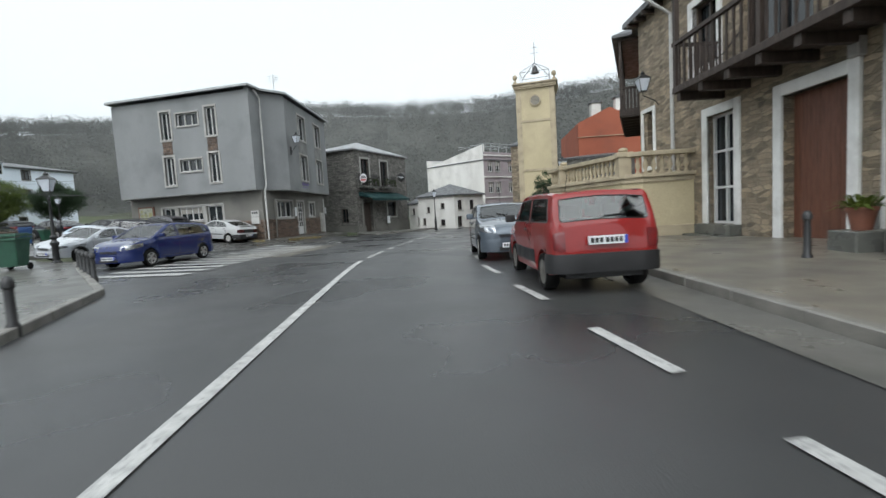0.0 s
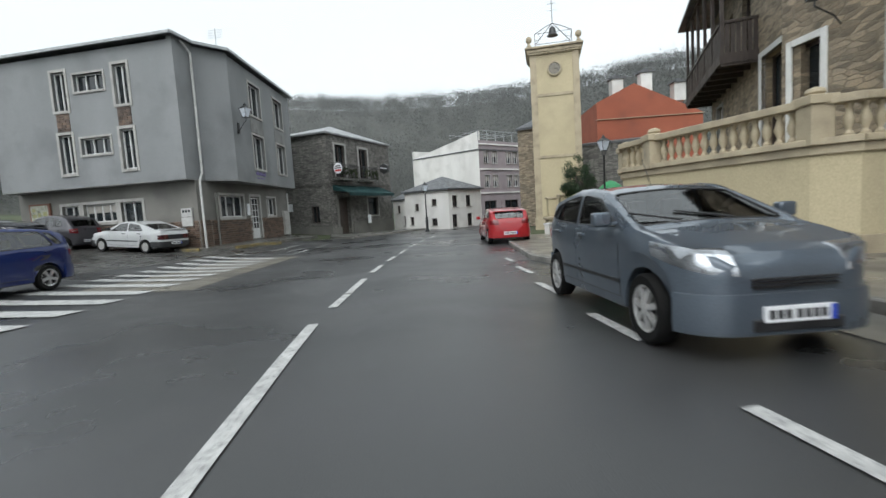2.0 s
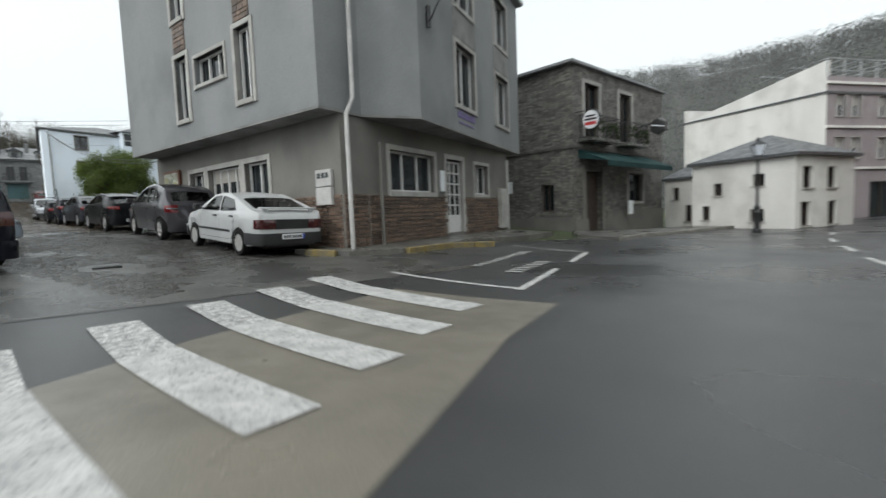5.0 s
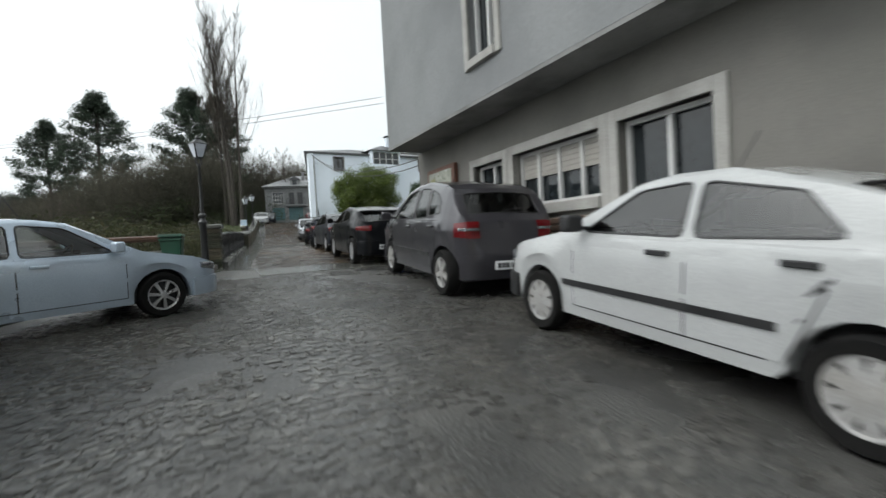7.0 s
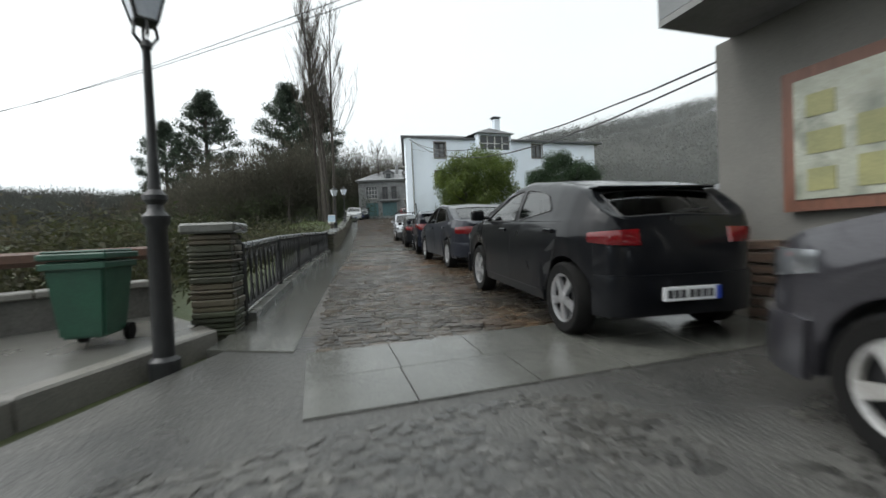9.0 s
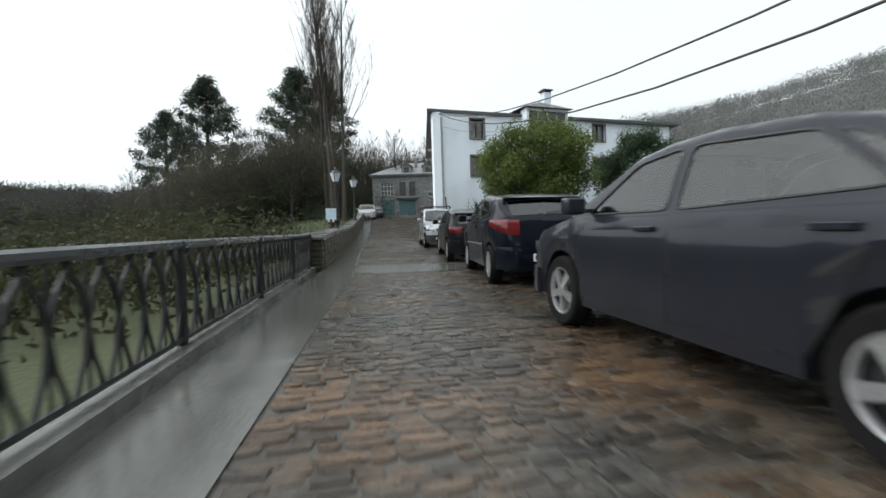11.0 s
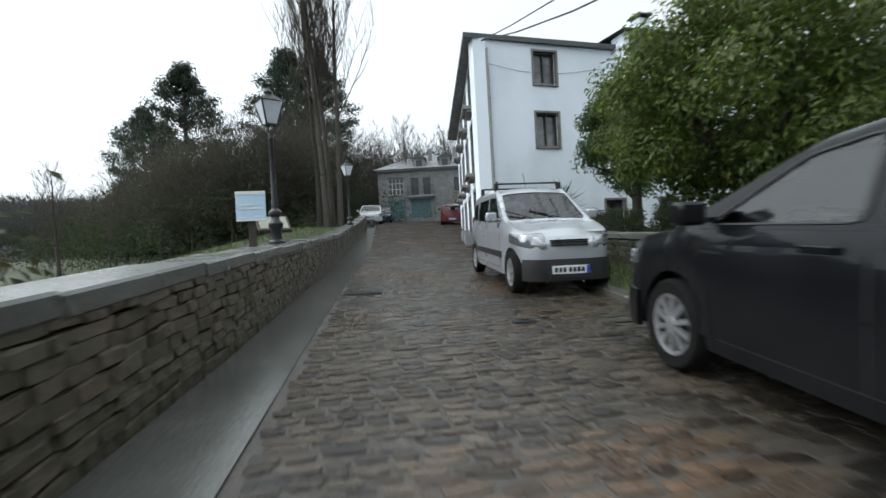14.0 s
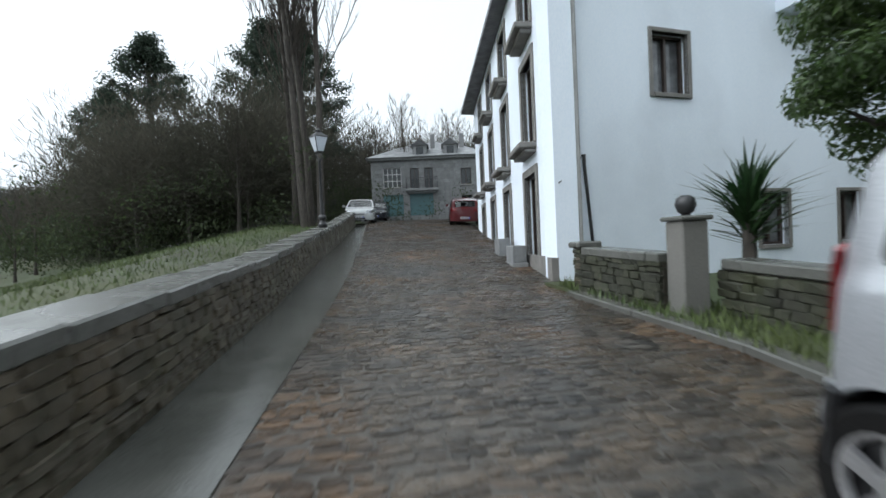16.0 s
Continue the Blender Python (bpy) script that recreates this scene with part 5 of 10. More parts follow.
    part("sign_arm", boxes((-0.015, 0.015, 0.3, 0.76, 0.36, 0.39), m=ms2), IRON, sgn)
    ms2 = mf @ Matrix.Translation((5.3, -0.8, 4.3))
    sgn = part("sign", lathe(bmesh.new(), [(0.33, -0.12), (0.4, -0.1), (0.4, 0.1), (0.33, 0.12)], 6, ms2 @ turn), IRON, t, "dark six-sided hanging sign")
    part("sign_bar", boxes((-0.13, 0.13, -0.3, 0.3, 0.0, 0.05), m=ms2 @ Matrix.Rotation(0.2, 4, "X")), SIGN_WHITE, sgn, "pale bar across the sign")
    part("sign_arm", boxes((-0.015, 0.015, 0.35, 0.81, 0.15, 0.18), m=ms2), IRON, sgn)
    part("meter_box", boxes((1.0, 1.6, -0.1, -0.01, 1.45, 1.95), m=ms @ Matrix.Translation((0.6, 0, 0))), SIGN_WHITE, t)
    part("menu_board", boxes((3.45, 3.8, -0.35, -0.3, 0.35, 0.95), m=mf), SIGN_WHITE, t)


stone_house()


# ---- simple far houses ----
def plain_house(name, plan, z0, z1, wall, roofm, label, windows=(), pitch=1.6, eave=0.35, flat=False, uv=False, frame=None, surround=0.0, surround_mat=None):
    """plan: plan corners, clockwise seen from above is not needed; windows: (side, s0, s1, z0, z1)."""
    t = thing(name, (plan[0][0], plan[0][1], z0), label, "house")
    n = len(plan)
    for i in range(n):
        a, b = plan[i], plan[(i + 1) % n]
        m = axes(a, b)
        hl = [w[1:5] for w in windows if w[0] == i]
        bm = bmesh.new()
        wall_sheet(bm, m, math.dist(a, b), z0, z1, 0.3, hl)
        part("wall", bm, wall, t, uv=uv)
        for w in windows:
            if w[0] == i:
                window(t, m, *w[1:5], surround=surround, panes=w[5] if len(w) > 5 else 2, frame=frame, surround_mat=surround_mat, pane=w[6] if len(w) > 6 else None)
    bm = bmesh.new()
    cen = sum((Vector((*p, 0)) for p in plan), Vector()) / n
    out = [cen + (Vector((*p, 0)) - cen).normalized() * ((Vector((*p, 0)) - cen).length + eave) for p in plan]
    lo = [bm.verts.new((p.x, p.y, z1)) for p in out]
    hi = [bm.verts.new((p.x, p.y, z1 + 0.14)) for p in out]
    bm.faces.new(lo)
    for i in range(n):
        bm.faces.new((lo[i], lo[(i + 1) % n], hi[(i + 1) % n], hi[i]))
    if flat:
        bm.faces.new(hi)
    else:
        # hipped: a short ridge along the longer axis
        d = out[1] - out[0] if (out[1] - out[0]).length > (out[2] - out[1]).length else out[2] - out[1]
        half = d.normalized() * max(0.0, d.length / 2 - min((out[1] - out[0]).length, (out[2] - out[1]).length) / 2)
        r0, r1 = (bm.verts.new((cen + s * half).to_tuple()[:2] + (z1 + 0.14 + pitch,)) for s in (-1, 1))
        for i in range(n):
            p, q = hi[i], hi[(i + 1) % n]
            na = min((r0, r1), key=lambda r: (r.co - p.co).length)
            nb = min((r0, r1), key=lambda r: (r.co - q.co).length)
            bm.faces.new((p, q, na) if na is nb else (p, q, nb, na))
    part("roof", bm, roofm, t)
    return t


# white corner house down the road
w4 = plain_house("white_village_house", [(-14.9, 65.4), (-11.0, 62.9), (-8.3, 66.4), (-12.3, 69.4)], -0.6, 2.75, DIRTY_WHITE, SLATE_ROOF, "old white two-storey house with black-framed doors and slate roof",
                 [(1, 0.5, 1.2, 1.35, 2.3), (1, 2.3, 3.0, 1.35, 2.3), (1, 0.4, 1.1, -0.3, 0.75), (1, 2.4, 3.1, -0.3, 0.75), (0, 2.9, 3.4, 1.55, 2.1), (0, 1.1, 1.5, 1.2, 1.8), (0, 2.8, 3.4, -0.1, 0.5), (0, 0.5, 0.9, 0.0, 0.7)], pitch=1.15, eave=0.3, frame=DARK_FRAME)
w4b = plain_house("white_annexe", [(-16.3, 67.6), (-14.5, 66.2), (-13.6, 67.6), (-15.4, 69.0)], -0.6, 2.2, DIRTY_WHITE, SLATE_ROOF, "low white annexe of the village house", [(0, 0.5, 0.9, 1.1, 1.8), (0, 1.3, 1.7, -0.1, 0.8)], pitch=0.6, eave=0.2, frame=DARK_FRAME)
# tall apartment house behind it
ap = thing("apartment_house", (-8, 74, -0.5), "tall house with bare white side wall and mauve street front", "building")
pl = [(-15.6, 79), (-8.1, 73.2), (-3.4, 77.6), (-10.8, 83.4)]
bm = bmesh.new()
wall_sheet(bm, axes(pl[0], pl[1]), math.dist(pl[0], pl[1]), -0.6, 7.1, 0.3, top=8.9)
part("side_wall", bm, DIRTY_WHITE, ap, "stained white party wall")
mfr = axes(pl[1], pl[2])
hl = []
for z in (3.2, 5.7):
    for x in (0.7, 1.9, 4.1, 5.2):
        hl.append((x, x + 0.75, z, z + 1.25))
hl += [(0.5, 2.3, -0.5, 1.8), (3.6, 5.8, -0.5, 1.8)]
bm = bmesh.new()
wall_sheet(bm, mfr, math.dist(pl[1], pl[2]), -0.6, 8.0, 0.3, hl)
part("front_wall", bm, PINK, ap)
for h in hl[:8]:
    window(ap, mfr, *h, surround=0.06, panes=2, blind=0.5)
for h in hl[8:]:
    window(ap, mfr, *h, surround=0.0, sill=False, panes=2, frame=DARK_FRAME)
for a, b in ((pl[2], pl[3]), (pl[3], pl[0])):
    bm = bmesh.new()
    wall_sheet(bm, axes(a, b), math.dist(a, b), -0.6, 8.0, 0.3)
    part("side_wall", bm, DIRTY_WHITE, ap)
bm = bmesh.new()
slab(bm, [(x + (x + 9) * 0.02, y + (y - 78) * 0.02) for x, y in pl], 7.0, 7.12)
part("roof", bm, SLATE_ROOF, ap)
for z in (2.55, 5.0, 7.55):
    part("floor_band", boxes((-0.05, math.dist(pl[1], pl[2]) + 0.05, -0.12, 0.02, z, z + 0.14), m=mfr), DIRTY_WHITE, ap)
pg = bmesh.new()
for i in range(6):
    p, q = Vector((*pl[1], 8.0)).lerp(Vector((*pl[2], 8.0)), i / 5), Vector((*pl[0], 7.1)).lerp(Vector((*pl[3], 8.0)), i / 5)
    q = p.lerp(q, 0.4)
    tube(pg, [p, p + Vector((0, 0, 1.0))], 0.05, 4)
    tube(pg, [p + Vector((0, 0, 1.0)), q + Vector((0, 0, 1.0))], 0.04, 4)
for f in (0.0, 0.2, 0.4):
    p, q = Vector((*pl[1], 9.0)).lerp(Vector((*pl[0], 9.0)), f), Vector((*pl[2], 9.0)).lerp(Vector((*pl[3], 9.0)), f)
    tube(pg, [p, q], 0.04, 4)
each("pergola_bar", pg, METAL_GREY, ap, "rusty steel frame on the roof terrace")
w5 = plain_house("grey_white_house", [(-4.2, 88), (1.2, 84.5), (3.5, 89), (-1.5, 92)], -0.6, 4.0, DIRTY_WHITE, SLATE_ROOF, "grey-white house with slate roof further along the road",
                 [(0, 0.8, 1.5, 2.0, 3.2), (0, 2.4, 3.1, 2.0, 3.2), (0, 4.2, 4.9, 2.0, 3.2), (0, 1.2, 2.2, -0.4, 1.4), (0, 3.6, 4.8, -0.4, 1.4)], pitch=1.2)


# ---- clock tower ----
def clock_tower():
    t = thing("clock_tower", (-3.9, 55, -0.4), "square cream-rendered clock tower with ochre corners and iron belfry", "tower")
    a, b = (-5.2, 54.5), (-2.5, 54.05)
    m = axes(a, b)
    L, D = math.dist(a, b), 2.5
    H = 10.0
    bm = bmesh.new()
    wall_sheet(bm, m, L, -0.6, H, D)
    part("shaft", bm, CREAM, t)
    q = bmesh.new()
    for x in (-0.05, L - 0.33):
        for y in (-0.05, D - 0.33):
            box(q, x, x + 0.38, y, y + 0.38, -0.6, H, m)
    each("corner_strip", q, CREAM_DARK, t)
    for z in (3.9, 7.55):
        part("band", boxes((-0.04, L + 0.04, -0.04, D + 0.04, z, z + 0.16), m=m), CREAM_DARK, t)
    part("plinth", boxes((-0.12, L + 0.12, -0.12, D + 0.12, -0.6, 0.25), m=m), CREAM_DARK, t)
    part("cornice", boxes((-0.1, L + 0.1, -0.1, D + 0.1, H, H + 0.12), (-0.2, L + 0.2, -0.2, D + 0.2, H + 0.12, H + 0.3), (-0.3, L + 0.3, -0.3, D + 0.3, H + 0.3, H + 0.42), m=m, bevel=0.02), CREAM_DARK, t)
    dn = bmesh.new()
    for i in range(12):
        x = -0.15 + (L + 0.3) * i / 12
        box(dn, x, x + 0.12, -0.19, -0.1, H + 0.0, H + 0.12, m)
        y = -0.15 + (D + 0.3) * i / 12
        box(dn, L + 0.1, L + 0.19, y, y + 0.12, H + 0.0, H + 0.12, m)
    each("dentil", dn, CREAM_DARK, t)
    ck = m @ Matrix.Translation((L / 2, -0.06, 9.1)) @ Matrix.Rotation(math.pi / 2, 4, "X")
    c = part("clock", lathe(bmesh.new(), [(0.42, -0.05), (0.42, 0.05), (0.34, 0.07), (0.33, 0.02)], 28, ck), CREAM_DARK, t, "round clock in an ochre ring", smooth=40)
    part("dial", lathe(bmesh.new(), [(0.33, 0.0), (0.33, 0.035)], 28, ck), mat("aged_dial", (0.22, 0.2, 0.16), (0.18, 0.165, 0.13), rough=(0.4, 0.6)), c)
    tk = bmesh.new()
    for i in range(12):
        box(tk, -0.012, 0.012, 0.24, 0.31, 0.036, 0.045, ck @ Matrix.Rotation(i * math.pi / 6, 4, "Z"))
    part("dial_marks", tk, BAR, c)
    part("clock_hand", boxes((-0.012, 0.012, -0.03, 0.2, 0.046, 0.052), m=ck @ Matrix.Rotation(-1.5, 4, "Z")), BAR, c)
    part("clock_hand", boxes((-0.009, 0.009, -0.03, 0.28, 0.053, 0.058), m=ck @ Matrix.Rotation(-2.0, 4, "Z")), BAR, c)
    wn_ = boxes((L - 0.02, L + 0.03, 1.0, 1.5, 5.0, 6.2), m=m)
    part("window", wn_, PANE, t)
    z = H + 0.42
    for x, y in ((-0.05, -0.05), (L + 0.05, -0.05), (-0.05, D + 0.05), (L + 0.05, D + 0.05)):
        f = lathe(bmesh.new(), [(0.14, 0), (0.14, 0.15), (0.07, 0.2), (0.07, 0.28), (0.16, 0.36), (0.19, 0.48), (0.15, 0.6), (0.05, 0.68)], 12, m @ Matrix.Translation((x, y, z)))
        part("urn", f, CREAM_DARK, t, smooth=40)
    ir = bmesh.new()
    cx, cy = L / 2, D / 2
    for x, y in ((0.3, 0.3), (L - 0.3, 0.3), (0.3, D - 0.3), (L - 0.3, D - 0.3)):
        tube(ir, [m @ Vector(p) for p in ((x, y, z), (x, y, z + 0.9), (x + (cx - x) * 0.5, y + (cy - y) * 0.5, z + 1.35), (cx, cy, z + 1.75))], 0.022, 5)
        tube(ir, [m @ Vector(p) for p in ((x, y, z + 0.5), (x + (cx - x) * 0.35, y + (cy - y) * 0.35, z + 0.7), (x + (cx - x) * 0.2, y + (cy - y) * 0.2, z + 0.95))], 0.014, 5)
    for zz in (0.9,):
        pts = [(0.3, 0.3), (L - 0.3, 0.3), (L - 0.3, D - 0.3), (0.3, D - 0.3), (0.3, 0.3)]
        for p0, p1 in zip(pts, pts[1:]):
            tube(ir, [m @ Vector((*p0, z + zz)), m @ Vector((*p1, z + zz))], 0.016, 5)
    tube(ir, [m @ Vector((cx, cy, z + 1.7)), m @ Vector((cx, cy, z + 3.3))], 0.02, 5)
    tube(ir, [m @ Vector((cx - 0.25, cy, z + 2.9)), m @ Vector((cx + 0.25, cy, z + 2.9))], 0.015, 5)
    tube(ir, [m @ Vector((cx - 0.3, cy, z + 2.5)), m @ Vector((cx + 0.3, cy, z + 2.5))], 0.012, 5)
    part("iron_belfry", ir, IRON, t)
    bl = lathe(bmesh.new(), [(0.34, 0), (0.3, 0.05), (0.22, 0.2), (0.19, 0.42), (0.1, 0.52), (0.03, 0.6)], 16, m @ Matrix.Translation((cx, cy, z + 1.0)))
    part("bell", bl, IRON, t, "dark bronze bell", smooth=50)


clock_tower()


# ---- old stone house and terrace on the right of the road ----
def old_house():
    t = thing("old_stone_house", (-2.6, 31, 0), "old brown slate-rubble house with white door surrounds and a wooden balcony", "house")
    a, b = (-2.95, 34.6), (-0.6, 15.5)   # front, from the far corner towards the near one
    m = axes(a, b)
    L = math.dist(a, b)
    sy = lambda y: (a[1] - y) / (a[1] - b[1]) * L
    top = 6.6
    hl = [(sy(31.15), sy(30.2), 0.55, 3.05), (sy(28.85), sy(27.5), 0.15, 2.95), (sy(31.7), sy(30.75), 4.25, 5.75), (sy(29.9), sy(28.2), 3.75, 5.8), (sy(34.35), sy(33.75), 2.2, 3.8), (sy(22), sy(20.8), 0.15, 2.6), (sy(24), sy(22.8), 3.9, 5.6)]
    bm = bmesh.new()
    wall_sheet(bm, m, L, -0.5, top, 0.45, hl)
    part("wall", bm, STONE_BROWN, t, uv=True)
    far = [(a, (4.5, 36.0)), ((4.5, 36.0), (7, 16)), ((7, 16), b)]
    for p, q in far:
        bm = bmesh.new()
        wall_sheet(bm, axes(q, p), math.dist(p, q), -0.5, top, 0.4)
        part("wall", bm, STONE_BROWN, t, uv=True)
    white = mat("white_painted_surround", (0.72, 0.72, 0.70), (0.62, 0.62, 0.60), scale=3, rough=(0.5, 0.7), dirt=(0.45, 0.44, 0.42), dirt_scale=2)
    window(t, m, *hl[2], surround=0.17, panes=2, frame=DARK_FRAME, surround_mat=white, bottom=True)
    window(t, m, *hl[6], surround=0.17, panes=2, frame=DARK_FRAME, surround_mat=white)
    window(t, m, *hl[3], surround=0.0, sill=False, panes=2, frame=DARK_FRAME)
    window(t, m, *hl[4], surround=0.12, panes=1, frame=DARK_FRAME, surround_mat=white)
    for h, mt, lab in ((hl[0], None, "glazed white door"), (hl[1], WOOD_RED, "red-brown plank double door"), (hl[5], WOOD_RED, "")):
        if mt is None:
            d = window(t, m, *h, surround=0.2, panes=2, rows=3, frame=WHITE_FRAME, surround_mat=white, bottom=False, name="door")
            continue
        d = bmesh.new()
        n = 7
        for i in range(n):
            x = h[0] + (h[1] - h[0]) * i / n
            box(d, x + 0.004, x + (h[1] - h[0]) / n - 0.004, 0.2, 0.26, h[2], h[3], m, 0.006)
        planks = d
        d = part("door", boxes((h[0], h[1], 0.262, 0.29, h[2], h[3]), m=m), mt, t, lab)
        each("plank", planks, mt, d)
        each("surround_stone", boxes((h[0] - 0.2, h[0], -0.06, 0.15, h[2], h[3] + 0.22), (h[1], h[1] + 0.2, -0.06, 0.15, h[2], h[3] + 0.22), (h[0], h[1], -0.06, 0.15, h[3], h[3] + 0.22), m=m, bevel=0.012), white, d)
        part("keystone", boxes((h[1] + 0.06, h[1] + 0.26, -0.14, 0.05, h[3] + 0.2, h[3] + 0.5), m=m, bevel=0.02), SURROUND, d)
    # steps
    part("doorstep", boxes((hl[0][0] - 0.3, hl[0][1] + 0.3, -0.5, 0.1, 0.0, 0.32), (hl[0][0] - 0.2, hl[0][1] + 0.2, -0.25, 0.1, 0.32, 0.55), m=m, bevel=0.015), COPING, t)
    part("doorstep", boxes((hl[1][0] - 0.3, hl[1][1] + 0.4, -0.4, 0.1, 0.0, 0.15), m=m, bevel=0.015), COPING, t)
    part("plinth", boxes((sy(27.2), L, -0.05, 0.02, -0.4, 0.9), m=m), RENDER_TAUPE, t)
    # wooden balcony
    x0, x1 = sy(30.75), sy(25.5)
    bc = part("balcony", boxes((x0, x1, -1.05, 0.02, 3.52, 3.66), m=m, bevel=0.01), WOOD_DARK, t, "dark wooden balcony on heavy joists")
    j = bmesh.new()
    for i in range(7):
        x = x0 + 0.1 + (x1 - x0 - 0.35) * i / 6
        box(j, x, x + 0.14, -1.0, 0.02, 3.34, 3.52, m, 0.01)
    each("joist", j, WOOD_DARK, bc)
    r = bmesh.new()
    box(r, x0, x1, -1.05, -0.95, 4.55, 4.63, m)
    n = 26
    for i in range(n + 1):
        x = x0 + (x1 - x0 - 0.07) * i / n
        for k, (zz, w) in enumerate(((3.66, 0.03), (3.9, 0.05), (4.1, 0.028), (4.3, 0.05))):
            box(r, x + 0.035 - w / 2, x + 0.035 + w / 2, -1.02, -0.985, zz, zz + 0.24, m)
    for i in range(7):
        y = -0.95 + 0.15 * i
        box(r, x0, x0 + 0.05, y, y + 0.05, 3.66, 4.55, m)
    box(r, x0, x0 + 0.07, -1.0, 0, 4.55, 4.62, m)
    each("rail_bar", r, WOOD_DARK, bc)
    for x in (x0 + 0.04, (x0 + x1) / 2, x1 - 0.1):
        part("post", boxes((x, x + 0.1, -1.04, -0.94, 3.66, 6.4), m=m), WOOD_DARK, bc)
    # roof with deep eaves
    rf = bmesh.new()
    o = [(-3.3, 35.0), (-1.0, 14.6), (8, 15.2), (5.5, 37.2)]
    lo = [rf.verts.new((x, y, top - 0.02)) for x, y in o]
    hi = [rf.verts.new((x, y, top + 0.13)) for x, y in o]
    rf.faces.new(lo)
    for i in range(4):
        rf.faces.new((lo[i], lo[(i + 1) % 4], hi[(i + 1) % 4], hi[i]))
    r0, r1 = rf.verts.new((0.9, 31, top + 2.4)), rf.verts.new((2.6, 19, top + 2.4))
    rf.faces.new((hi[0], hi[1], r1, r0))
    rf.faces.new((hi[1], hi[2], r1))
    rf.faces.new((hi[2], hi[3], r0, r1))
    rf.faces.new((hi[3], hi[0], r0))
    part("roof", rf, SLATE_ROOF, t)
    ra = bmesh.new()
    for i in range(40):
        p = Vector((-3.0, 34.6)).lerp(Vector((-0.7, 15.5)), i / 39)
        box(ra, p.x - 0.28, p.x + 0.2, p.y - 0.05, p.y + 0.05, top - 0.14, top - 0.02)
    each("rafter", ra, WOOD_DARK, t)
    for y, z1 in ((32.55, 6.5), (26.85, 6.5)):
        bm = bmesh.new()
        p = m @ Vector((sy(y), -0.09, 0))
        tube(bm, [(p.x, p.y, 0.1), (p.x, p.y, z1 - 0.5), (p.x - 0.7, p.y + 0.02, z1)], 0.05, 8)
        part("downpipe", bm, PIPE_WHITE, t, smooth=40)
    cb = bmesh.new()
    pts = [m @ Vector((sy(y), -0.06, z)) for y, z in ((32.6, 4.4), (31.6, 4.05), (30.4, 4.3), (29.9, 4.55))]
    tube(cb, pts, 0.015, 5)
    part("cable", cb, BLACK, t)
    t.matrix_basis = Matrix.Translation((-8.2, 21.6, 1.2)) @ Matrix.Scale(1.27, 4) @ Matrix.Translation((8.2, -21.6, -1.2)) @ t.matrix_basis
    return t


